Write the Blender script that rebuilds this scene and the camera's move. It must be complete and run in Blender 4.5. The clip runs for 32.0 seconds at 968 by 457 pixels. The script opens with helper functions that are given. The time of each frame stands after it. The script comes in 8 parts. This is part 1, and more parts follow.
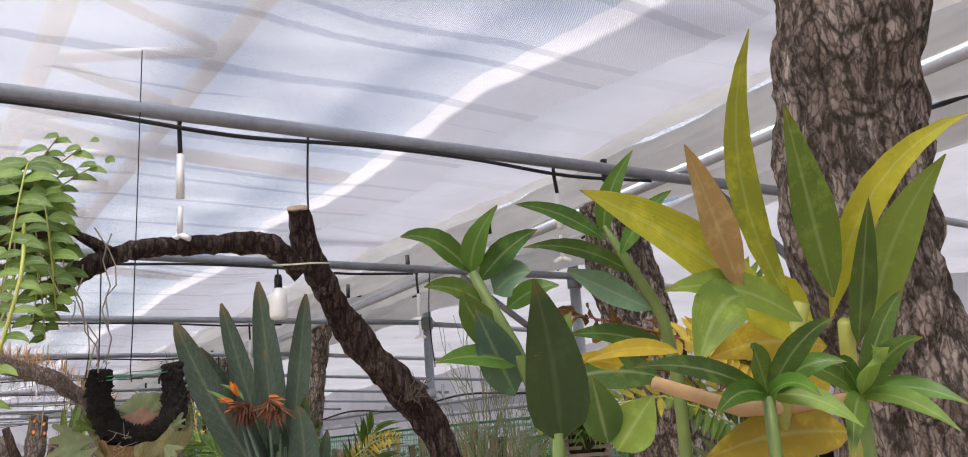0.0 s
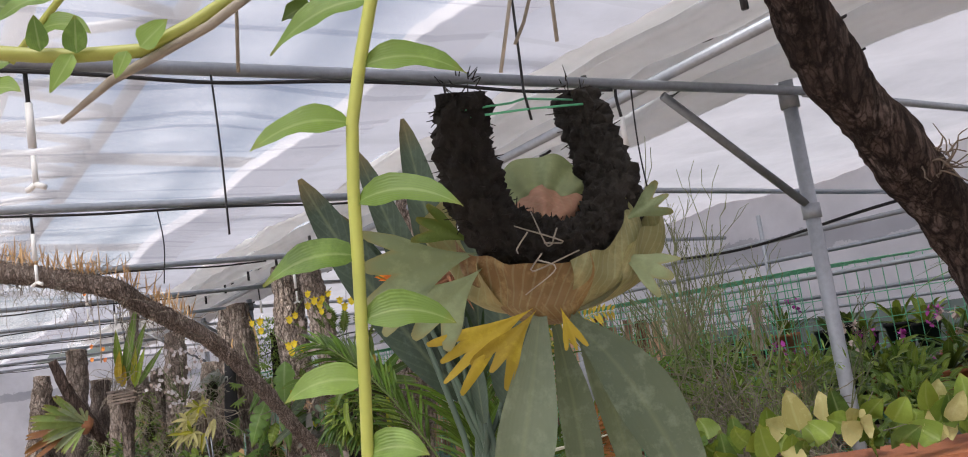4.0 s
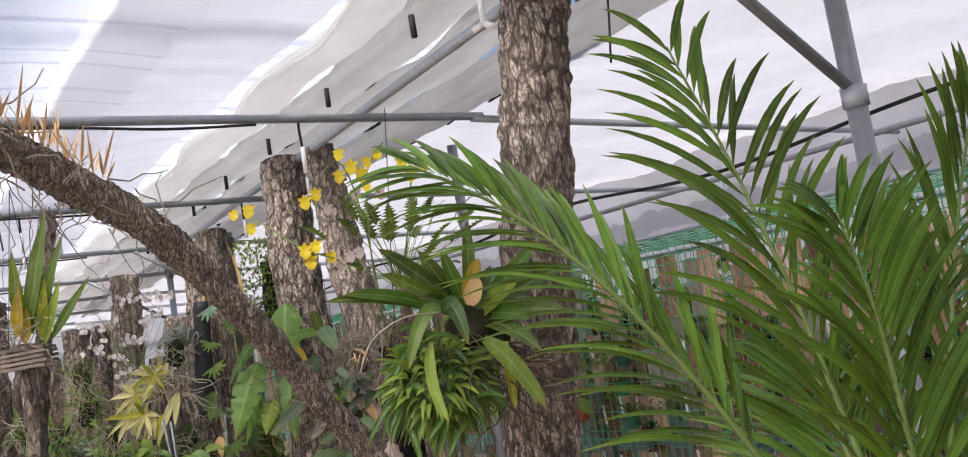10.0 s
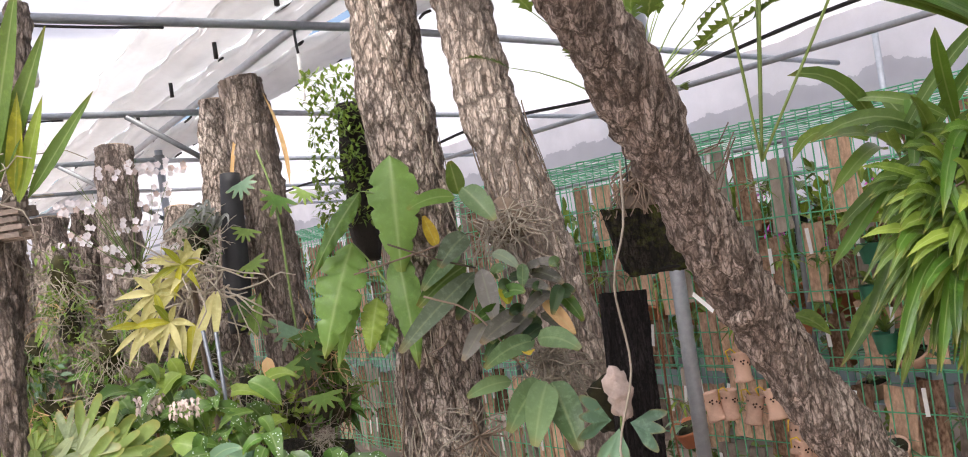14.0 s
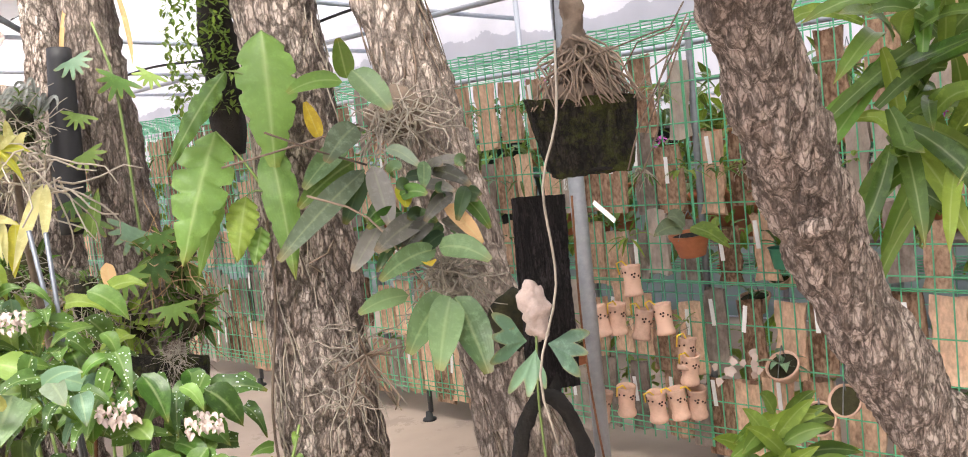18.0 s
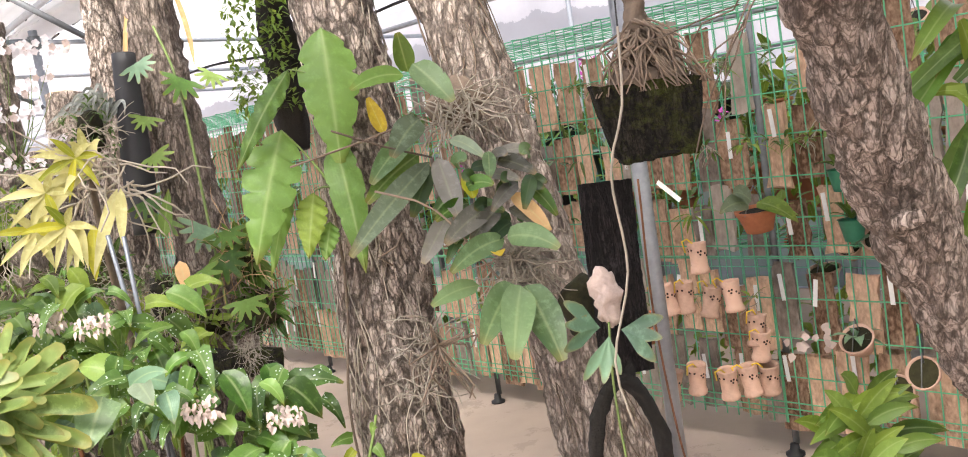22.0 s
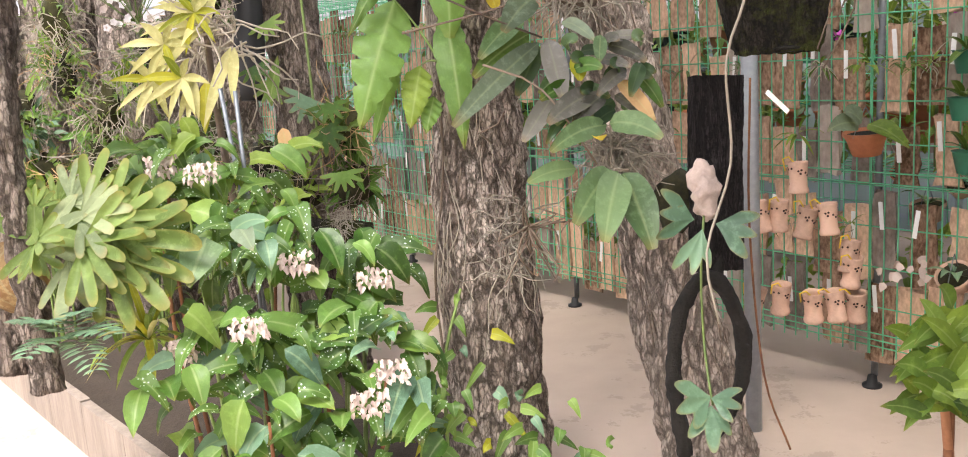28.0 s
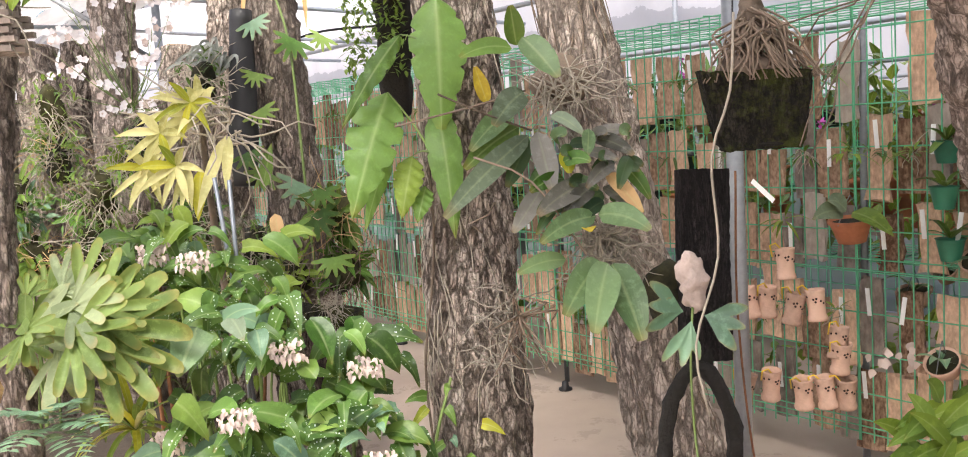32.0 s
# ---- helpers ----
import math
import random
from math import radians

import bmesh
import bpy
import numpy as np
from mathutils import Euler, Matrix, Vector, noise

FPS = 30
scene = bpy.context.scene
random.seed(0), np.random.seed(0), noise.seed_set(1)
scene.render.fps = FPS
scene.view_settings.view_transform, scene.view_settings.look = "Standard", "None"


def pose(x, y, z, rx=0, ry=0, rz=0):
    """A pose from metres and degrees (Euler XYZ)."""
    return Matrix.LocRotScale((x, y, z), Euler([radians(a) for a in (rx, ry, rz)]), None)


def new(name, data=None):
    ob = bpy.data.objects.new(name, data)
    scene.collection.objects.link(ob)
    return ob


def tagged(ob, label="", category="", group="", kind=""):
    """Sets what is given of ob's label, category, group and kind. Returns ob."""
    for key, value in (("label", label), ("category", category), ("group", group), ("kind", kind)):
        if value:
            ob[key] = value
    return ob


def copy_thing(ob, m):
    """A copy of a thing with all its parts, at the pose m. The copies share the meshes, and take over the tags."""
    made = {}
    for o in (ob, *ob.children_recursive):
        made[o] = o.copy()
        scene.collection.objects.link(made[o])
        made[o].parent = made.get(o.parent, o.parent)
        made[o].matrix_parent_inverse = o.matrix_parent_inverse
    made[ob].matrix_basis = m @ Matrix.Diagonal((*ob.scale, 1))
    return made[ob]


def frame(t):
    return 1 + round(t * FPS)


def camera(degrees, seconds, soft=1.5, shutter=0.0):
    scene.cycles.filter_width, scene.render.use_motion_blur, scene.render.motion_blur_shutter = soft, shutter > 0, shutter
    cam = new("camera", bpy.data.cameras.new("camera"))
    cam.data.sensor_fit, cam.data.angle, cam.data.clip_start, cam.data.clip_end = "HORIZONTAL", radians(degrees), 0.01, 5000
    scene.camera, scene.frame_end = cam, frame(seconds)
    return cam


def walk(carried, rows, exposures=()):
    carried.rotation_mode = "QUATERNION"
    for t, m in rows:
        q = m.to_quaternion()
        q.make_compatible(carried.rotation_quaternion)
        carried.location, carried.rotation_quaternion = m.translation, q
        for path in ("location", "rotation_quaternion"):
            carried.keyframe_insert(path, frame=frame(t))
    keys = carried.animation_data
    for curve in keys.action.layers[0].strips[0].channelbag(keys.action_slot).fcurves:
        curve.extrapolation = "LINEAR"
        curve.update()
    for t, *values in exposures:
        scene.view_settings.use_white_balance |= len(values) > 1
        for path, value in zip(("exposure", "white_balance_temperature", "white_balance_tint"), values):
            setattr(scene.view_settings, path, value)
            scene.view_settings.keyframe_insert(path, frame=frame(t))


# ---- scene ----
EXPOSURES = [(0, 0.34, 6500, 12), (2, 0.40, 6500, 12), (3, 0.60, 6500, 12), (4, 0.29, 6500, 12), (7, 0.95, 6500, 14), (8.5, 0.72, 6500, 14), (9, 0.50, 6500, 14), (10, 0.70, 6500, 12), (13, 0.68, 6500, 14), (15, 1.92, 6700, 11), (26, 1.88, 6750, 11), (30, 1.86, 6750, 10), (32, 1.74, 6750, 10)]
cam = camera(55.18, 32.0, soft=1.0)
# seconds, x, y, z, turn about x, y, z
PATH = [
    (0, 0.052, 0.005, 1.628, 102.86, 3.90, 0.83),
    (0.5, -0.136, 0.128, 1.648, 101.05, 6.48, 0.12),
    (1, -0.237, 0.247, 1.634, 99.19, 7.01, -1.65),
    (1.5, -0.340, 0.405, 1.637, 98.59, 8.90, -0.54),
    (2, -0.403, 0.550, 1.618, 98.21, 7.62, -0.50),
    (2.5, -0.496, 0.699, 1.626, 97.76, 6.84, -4.89),
    (3, -0.626, 0.847, 1.618, 96.94, 6.35, -5.88),
    (3.5, -0.730, 1.040, 1.624, 97.85, 7.33, 0.37),
    (4, -0.806, 1.211, 1.598, 97.56, 8.72, 1.30),
    (4.5, -0.905, 1.421, 1.618, 96.30, 8.25, -1.54),
    (6.5, -1.384, 2.001, 1.543, 92.26, 5.67, -5.97),
    (7, -1.368, 2.231, 1.536, 91.85, 6.89, -6.28),
    (7.5, -1.356, 2.486, 1.538, 92.31, 7.20, -6.73),
    (8, -1.415, 2.758, 1.544, 93.77, 8.23, -9.29),
    (8.5, -1.408, 3.007, 1.535, 93.87, 8.58, -8.98),
    (9, -1.345, 3.295, 1.522, 95.55, 8.44, -1.05),
    (9.5, -1.385, 3.543, 1.489, 95.34, 7.40, -0.96),
    (10, -1.539, 3.788, 1.493, 95.85, 9.38, 0.07),
    (10.5, -1.659, 4.019, 1.466, 94.98, 10.41, 7.49),
    (11, -1.701, 4.240, 1.472, 95.21, 11.83, 9.31),
    (11.5, -1.849, 4.414, 1.464, 94.47, 11.83, 7.67),
    (12, -2.043, 4.577, 1.501, 94.69, 13.86, 7.06),
    (12.5, -2.099, 4.796, 1.469, 93.99, 13.33, 4.17),
    (13, -2.122, 5.064, 1.462, 94.10, 12.81, 2.64),
    (13.5, -2.194, 5.223, 1.399, 92.87, 9.26, -0.22),
    (14, -2.378, 5.384, 1.408, 91.33, 8.30, -2.59),
    (14.5, -2.443, 5.569, 1.377, 85.11, 7.98, -3.32),
    (15, -2.461, 5.700, 1.382, 84.50, 7.25, -6.91),
    (15.5, -2.474, 5.732, 1.395, 84.88, 8.31, -11.42),
    (17.5, -2.487, 5.731, 1.401, 84.69, 6.17, -12.77),
    (18, -2.486, 5.732, 1.394, 84.43, 6.26, -12.23),
    (19, -2.492, 5.746, 1.401, 83.80, 7.40, -11.85),
    (20, -2.502, 5.752, 1.396, 83.69, 9.46, -9.21),
    (21, -2.502, 5.736, 1.394, 83.17, 9.96, -8.44),
    (22, -2.512, 5.731, 1.425, 83.47, 8.98, -9.06),
    (23, -2.503, 5.737, 1.436, 84.03, 8.41, -9.39),
    (24, -2.516, 5.728, 1.440, 84.80, 8.75, -9.68),
    (24.5, -2.529, 5.723, 1.402, 84.59, 7.72, -9.59),
    (25, -2.551, 5.711, 1.331, 81.77, 6.04, -7.13),
    (25.5, -2.552, 5.710, 1.324, 79.79, 5.51, -5.80),
    (26, -2.550, 5.712, 1.321, 78.65, 4.14, -4.93),
    (26.5, -2.557, 5.708, 1.327, 78.69, 3.73, -3.96),
    (28.5, -2.552, 5.703, 1.349, 79.40, 3.93, -2.93),
    (29, -2.549, 5.700, 1.357, 79.94, 4.01, -3.13),
    (30, -2.551, 5.705, 1.370, 80.94, 3.63, -3.28),
    (30.5, -2.550, 5.700, 1.372, 83.15, 3.60, -3.35),
    (31, -2.550, 5.702, 1.371, 83.26, 3.57, -3.45),
    (32, -2.556, 5.690, 1.378, 83.72, 3.72, -3.60),
]
walk(cam, [(r[0], pose(*r[1:])) for r in PATH], exposures=EXPOSURES)

# ---- daylight: bright overcast sky, diffused by the white roof cloth ----
world = bpy.data.worlds.new("sky")
scene.world = world
world.use_nodes = True
wn = world.node_tree
bg = wn.nodes["Background"]
sky = wn.nodes.new("ShaderNodeTexSky")
sky.sky_type, sky.sun_disc = 'NISHITA', False
sky.sun_elevation, sky.sun_rotation, sky.air_density, sky.dust_density = radians(58), radians(200), 1.0, 4.0
wn.links.new(sky.outputs[0], bg.inputs[0])
bg.inputs[1].default_value = 0.10
sun_data = bpy.data.lights.new("sun", "SUN")
sun_data.energy, sun_data.angle, sun_data.color = 4.0, radians(25), (1.0, 0.97, 0.93)
sun = new("sun", sun_data)
sun.rotation_euler = (radians(25), radians(-18), 0)

rnd = random.Random(7)
U = rnd.uniform
AX = Vector((-0.549, 0.836, 0))
BX = Vector((-0.836, -0.549, 0))
OX = Vector((0.53, 5.02, 0))


def L(a, b, z):
    """A place by metres along the house, metres across it and height."""
    return OX + AX * a + BX * b + Vector((0, 0, z))


# ---- materials ----
def mat(name):
    m = bpy.data.materials.new(name)
    m.use_nodes = True
    nt = m.node_tree
    return m, nt, nt.nodes["Principled BSDF"]


def node(nt, kind, **kw):
    n = nt.nodes.new(kind)
    for k, v in kw.items():
        n.inputs[k.replace("_", " ")].default_value = v
    return n


def ramp(nt, fac, stops):
    r = nt.nodes.new("ShaderNodeValToRGB")
    while len(r.color_ramp.elements) < len(stops):
        r.color_ramp.elements.new(0.5)
    for e, (p, c) in zip(r.color_ramp.elements, stops):
        e.position, e.color = p, (*c, 1)
    nt.links.new(fac, r.inputs[0])
    return r.outputs[0]


def coords(nt, scale=(1, 1, 1), turn=0.0):
    g = nt.nodes.new("ShaderNodeTexCoord")
    mp = nt.nodes.new("ShaderNodeMapping")
    mp.inputs["Scale"].default_value = scale
    mp.inputs["Rotation"].default_value = (0, 0, turn)
    nt.links.new(g.outputs["Object"], mp.inputs[0])
    return mp.outputs[0]


def tex_noise(nt, vec, scale, detail=6, rough=0.6):
    n = node(nt, "ShaderNodeTexNoise", Scale=scale, Detail=detail, Roughness=rough)
    nt.links.new(vec, n.inputs["Vector"])
    return n.outputs[0]


def bump(nt, height, strength, dist=0.01):
    b = node(nt, "ShaderNodeBump", Strength=strength, Distance=dist)
    nt.links.new(height, b.inputs["Height"])
    return b.outputs[0]


def mixc(nt, fac, a, b, mode="MIX"):
    m = nt.nodes.new("ShaderNodeMix")
    m.data_type, m.blend_type = "RGBA", mode
    for s, v in ((m.inputs[0], fac), (m.inputs[6], a), (m.inputs[7], b)):
        if isinstance(v, (int, float)):
            s.default_value = v
        elif isinstance(v, tuple):
            s.default_value = (*v, 1)
        else:
            nt.links.new(v, s)
    return m.outputs[2]


def math_node(nt, op, a, b=0.0):
    m = nt.nodes.new("ShaderNodeMath")
    m.operation = op
    for s, v in ((m.inputs[0], a), (m.inputs[1], b)):
        if isinstance(v, (int, float)):
            s.default_value = v
        else:
            nt.links.new(v, s)
    return m.outputs[0]


def leaf_mat(name, c1, c2, rough=0.45, trans=0.35, rib=0.25, spots=0.0, veins=0.0, back=None):
    """Leaf: two tones by leaf, blotches, a paler midrib, side veins, light that shines through."""
    m, nt, p = mat(name)
    c1, trans = tuple(x * 0.62 for x in c1), trans * 0.72
    geo = nt.nodes.new("ShaderNodeNewGeometry")
    info = nt.nodes.new("ShaderNodeObjectInfo")
    isl = math_node(nt, "FRACT", math_node(nt, "ADD", geo.outputs["Random Per Island"], info.outputs["Random"]))
    co = coords(nt)
    nz = tex_noise(nt, co, 9, 4)
    fac = math_node(nt, "ADD", math_node(nt, "MULTIPLY", isl, 0.75), math_node(nt, "MULTIPLY", math_node(nt, "SUBTRACT", nz, 0.35), 0.7))
    col = ramp(nt, fac, [(0.1, c1), (0.9, c2)])
    uv = nt.nodes.new("ShaderNodeUVMap")
    sep = nt.nodes.new("ShaderNodeSeparateXYZ")
    nt.links.new(uv.outputs[0], sep.inputs[0])
    mid = math_node(nt, "ABSOLUTE", math_node(nt, "SUBTRACT", sep.outputs[0], 0.5))
    ribf = math_node(nt, "MULTIPLY", math_node(nt, "MAXIMUM", math_node(nt, "SUBTRACT", 1.0, math_node(nt, "MULTIPLY", mid, 14.0)), 0.0), rib)
    col = mixc(nt, ribf, col, (0.55, 0.62, 0.3))
    height = math_node(nt, "ADD", tex_noise(nt, co, 60, 3), math_node(nt, "MULTIPLY", math_node(nt, "SINE", math_node(nt, "MULTIPLY", sep.outputs[0], 75.0)), 0.07))
    mott = tex_noise(nt, co, 42, 5, 0.7)
    col = mixc(nt, math_node(nt, "MULTIPLY", math_node(nt, "MAXIMUM", math_node(nt, "SUBTRACT", mott, 0.5), 0.0), 1.5), col, tuple(min(1, x * 1.7 + 0.01) for x in c2))
    tip = math_node(nt, "MULTIPLY", math_node(nt, "MAXIMUM", math_node(nt, "SUBTRACT", sep.outputs[1], 0.86), 0.0), math_node(nt, "MULTIPLY", mott, 5.0))
    col = mixc(nt, math_node(nt, "MINIMUM", tip, 0.5), col, (0.30, 0.17, 0.04))
    if veins:
        w = math_node(nt, "SINE", math_node(nt, "ADD", math_node(nt, "MULTIPLY", sep.outputs[1], 90), math_node(nt, "MULTIPLY", mid, -30)))
        col = mixc(nt, math_node(nt, "MULTIPLY", math_node(nt, "GREATER_THAN", w, 0.8), veins), col, (0.5, 0.6, 0.35))
        height = math_node(nt, "ADD", height, math_node(nt, "MULTIPLY", w, 0.15))
    if spots:
        v = node(nt, "ShaderNodeTexVoronoi", Scale=spots)
        nt.links.new(co, v.inputs["Vector"])
        col = mixc(nt, math_node(nt, "LESS_THAN", v.outputs["Distance"], 0.22), col, (0.50, 0.58, 0.47))
    stain = math_node(nt, "GREATER_THAN", tex_noise(nt, co, 23, 5, 0.7), 0.71)
    col = mixc(nt, math_node(nt, "MULTIPLY", stain, 0.5), col, (0.2, 0.12, 0.03))
    nt.links.new(col, p.inputs["Base Color"])
    p.inputs["Roughness"].default_value = rough
    p.inputs["Specular IOR Level"].default_value = 0.3
    nt.links.new(bump(nt, height, 0.25, 0.004), p.inputs["Normal"])
    tr = nt.nodes.new("ShaderNodeBsdfTranslucent")
    nt.links.new(mixc(nt, 0.35, col, (0.5, 0.6, 0.05), "MIX"), tr.inputs[0])
    ms = nt.nodes.new("ShaderNodeMixShader")
    ms.inputs[0].default_value = trans
    out = nt.nodes["Material Output"]
    nt.links.new(p.outputs[0], ms.inputs[1])
    nt.links.new(tr.outputs[0], ms.inputs[2])
    nt.links.new(ms.outputs[0], out.inputs[0])
    return m


def bark_mat(name, c1, c2, c3, scale=1.0, moss=0.0, tall=0.36, tint=0.35):
    """Flaky bark: long uneven plates parted by deep fissures, each plate of its own tone and cracked again into scales."""
    m, nt, p = mat(name)
    co = coords(nt, (1, 1, tall))
    warp = mixc(nt, 0.012, co, node_col(nt, tex_color(nt, co, 18 * scale)))
    warp = mixc(nt, 0.006, warp, node_col(nt, tex_color(nt, co, 80 * scale)))

    def plates(size):
        v = nt.nodes.new("ShaderNodeTexVoronoi")
        v.feature = 'DISTANCE_TO_EDGE'
        v.inputs["Scale"].default_value = size * scale
        nt.links.new(warp, v.inputs["Vector"])
        c = node(nt, "ShaderNodeTexVoronoi", Scale=size * scale)
        nt.links.new(warp, c.inputs["Vector"])
        sp_ = nt.nodes.new("ShaderNodeSeparateXYZ")
        nt.links.new(c.outputs["Color"], sp_.inputs[0])
        return v.outputs["Distance"], sp_.outputs[0], sp_.outputs[1]
    d1, k1, h1 = plates(27.0)
    d2, k2, h2 = plates(80.0)
    grit = tex_noise(nt, coords(nt), 190 * scale, 8, 0.75)
    n1 = tex_noise(nt, coords(nt, (1, 1, 0.6)), 75 * scale, 8, 0.75)
    big = tex_noise(nt, coords(nt), 6.0, 6)
    jag = math_node(nt, "MULTIPLY", math_node(nt, "SUBTRACT", n1, 0.5), 0.66)
    crack = math_node(nt, "MAXIMUM", math_node(nt, "MINIMUM", math_node(nt, "MULTIPLY", math_node(nt, "ADD", d1, jag), 7.5), 1.0), 0.0)
    fine = math_node(nt, "MAXIMUM", math_node(nt, "MINIMUM", math_node(nt, "MULTIPLY", math_node(nt, "ADD", d2, math_node(nt, "MULTIPLY", jag, 0.8)), 6.0), 1.0), 0.0)
    tone = math_node(nt, "ADD", math_node(nt, "MULTIPLY", k1, 0.30), math_node(nt, "ADD", math_node(nt, "MULTIPLY", k2, 0.28), math_node(nt, "ADD", math_node(nt, "MULTIPLY", grit, 0.45), math_node(nt, "SUBTRACT", math_node(nt, "MULTIPLY", big, 0.5), 0.30))))
    col = ramp(nt, tone, [(0.18, c1), (0.48, c2), (0.80, c3)])
    col = mixc(nt, math_node(nt, "MULTIPLY", math_node(nt, "SUBTRACT", 1.0, fine), 0.75), col, tuple(x * 0.6 for x in c1))
    col = mixc(nt, math_node(nt, "MULTIPLY", math_node(nt, "SUBTRACT", 1.0, crack), 0.85), col, tuple(x * 0.35 for x in c1))
    info = nt.nodes.new("ShaderNodeObjectInfo")
    col = mixc(nt, math_node(nt, "MULTIPLY", info.outputs["Random"], tint), col, c2)
    if moss:
        patch = math_node(nt, "MULTIPLY", math_node(nt, "SUBTRACT", tex_noise(nt, coords(nt), 9, 8, 0.8), 0.46), 6.5)
        mf = math_node(nt, "MULTIPLY", math_node(nt, "MULTIPLY", math_node(nt, "MAXIMUM", math_node(nt, "MINIMUM", patch, 1.0), 0.0), math_node(nt, "ADD", grit, 0.3)), moss)
        col = mixc(nt, mf, col, (0.10, 0.12, 0.015))
    nt.links.new(col, p.inputs["Base Color"])
    p.inputs["Roughness"].default_value = 0.92
    p.inputs["Specular IOR Level"].default_value = 0.2
    h = math_node(nt, "ADD", math_node(nt, "ADD", crack, math_node(nt, "MULTIPLY", h1, 0.35)), math_node(nt, "ADD", math_node(nt, "MULTIPLY", math_node(nt, "ADD", fine, h2), 0.30), math_node(nt, "MULTIPLY", grit, 0.45)))
    nt.links.new(bump(nt, h, 1.0, 0.018), p.inputs["Normal"])
    return m


def tex_color(nt, co, scale):
    n = node(nt, "ShaderNodeTexNoise", Scale=scale)
    nt.links.new(co, n.inputs["Vector"])
    return n


def node_col(nt, n):
    return n.outputs["Color"]


def plain_mat(name, c, rough=0.6, metal=0.0, var=0.25, scale=30, bmp=0.2, spec=0.5, c2=None, stretch=(1, 1, 1)):
    m, nt, p = mat(name)
    co = coords(nt, stretch)
    n1, n2 = tex_noise(nt, co, scale, 6, 0.65), tex_noise(nt, co, scale * 0.12, 4)
    info = nt.nodes.new("ShaderNodeObjectInfo")
    f = math_node(nt, "ADD", math_node(nt, "MULTIPLY", n1, 0.5), math_node(nt, "MULTIPLY", n2, 0.5))
    f = math_node(nt, "ADD", f, math_node(nt, "MULTIPLY", math_node(nt, "SUBTRACT", info.outputs["Random"], 0.5), 0.35))
    a = tuple(x * (1 - var) for x in c)
    b = c2 or tuple(min(1, x * (1 + var)) for x in c)
    nt.links.new(ramp(nt, f, [(0.28, a), (0.72, b)]), p.inputs["Base Color"])
    p.inputs["Roughness"].default_value, p.inputs["Metallic"].default_value = rough, metal
    p.inputs["Specular IOR Level"].default_value = spec
    nt.links.new(bump(nt, n1, bmp, 0.006), p.inputs["Normal"])
    return m


def cloth_mat(name, c, see, shine, bands=0.0, weave=0.0, axis=0):
    """Thin cloth or film: part of the light goes straight through, part is scattered."""
    m, nt, p = mat(name)
    co = coords(nt, (1, 1, 1), radians(-123.3))
    n1 = tex_noise(nt, co, 2.2, 6, 0.65)
    col = ramp(nt, n1, [(0.3, tuple(x * 0.82 for x in c)), (0.7, c)])
    p.inputs["Roughness"].default_value = 0.75
    sep = nt.nodes.new("ShaderNodeSeparateXYZ")
    nt.links.new(co, sep.inputs[0])
    seev = see
    h = n1
    if bands:
        w = math_node(nt, "SINE", math_node(nt, "ADD", math_node(nt, "MULTIPLY", sep.outputs[axis], bands), math_node(nt, "MULTIPLY", n1, 3.0)))
        w2 = math_node(nt, "SINE", math_node(nt, "MULTIPLY", sep.outputs[axis], bands * 0.37))
        line = math_node(nt, "GREATER_THAN", math_node(nt, "ADD", w, math_node(nt, "MULTIPLY", w2, 0.3)), 0.9)
        col = mixc(nt, math_node(nt, "MULTIPLY", line, 0.45), col, (0.36, 0.37, 0.41))
        h = math_node(nt, "ADD", n1, math_node(nt, "MULTIPLY", w, 0.25))
    if weave:
        wx = math_node(nt, "SINE", math_node(nt, "MULTIPLY", sep.outputs[0], weave))
        wy = math_node(nt, "SINE", math_node(nt, "MULTIPLY", sep.outputs[1], weave))
        hole = math_node(nt, "GREATER_THAN", math_node(nt, "MULTIPLY", wx, wy), 0.2)
        seev = math_node(nt, "ADD", math_node(nt, "MULTIPLY", hole, 0.35), see)
    nt.links.new(col, p.inputs["Base Color"])
    nt.links.new(bump(nt, h, 0.5, 0.03), p.inputs["Normal"])
    tr = nt.nodes.new("ShaderNodeBsdfTranslucent")
    nt.links.new(col, tr.inputs[0])
    ms = nt.nodes.new("ShaderNodeMixShader")
    ms.inputs[0].default_value = shine
    nt.links.new(p.outputs[0], ms.inputs[1])
    nt.links.new(tr.outputs[0], ms.inputs[2])
    tp = nt.nodes.new("ShaderNodeBsdfTransparent")
    m2 = nt.nodes.new("ShaderNodeMixShader")
    if isinstance(seev, float):
        m2.inputs[0].default_value = seev
    else:
        nt.links.new(seev, m2.inputs[0])
    nt.links.new(ms.outputs[0], m2.inputs[1])
    nt.links.new(tp.outputs[0], m2.inputs[2])
    nt.links.new(m2.outputs[0], nt.nodes["Material Output"].inputs[0])
    return m


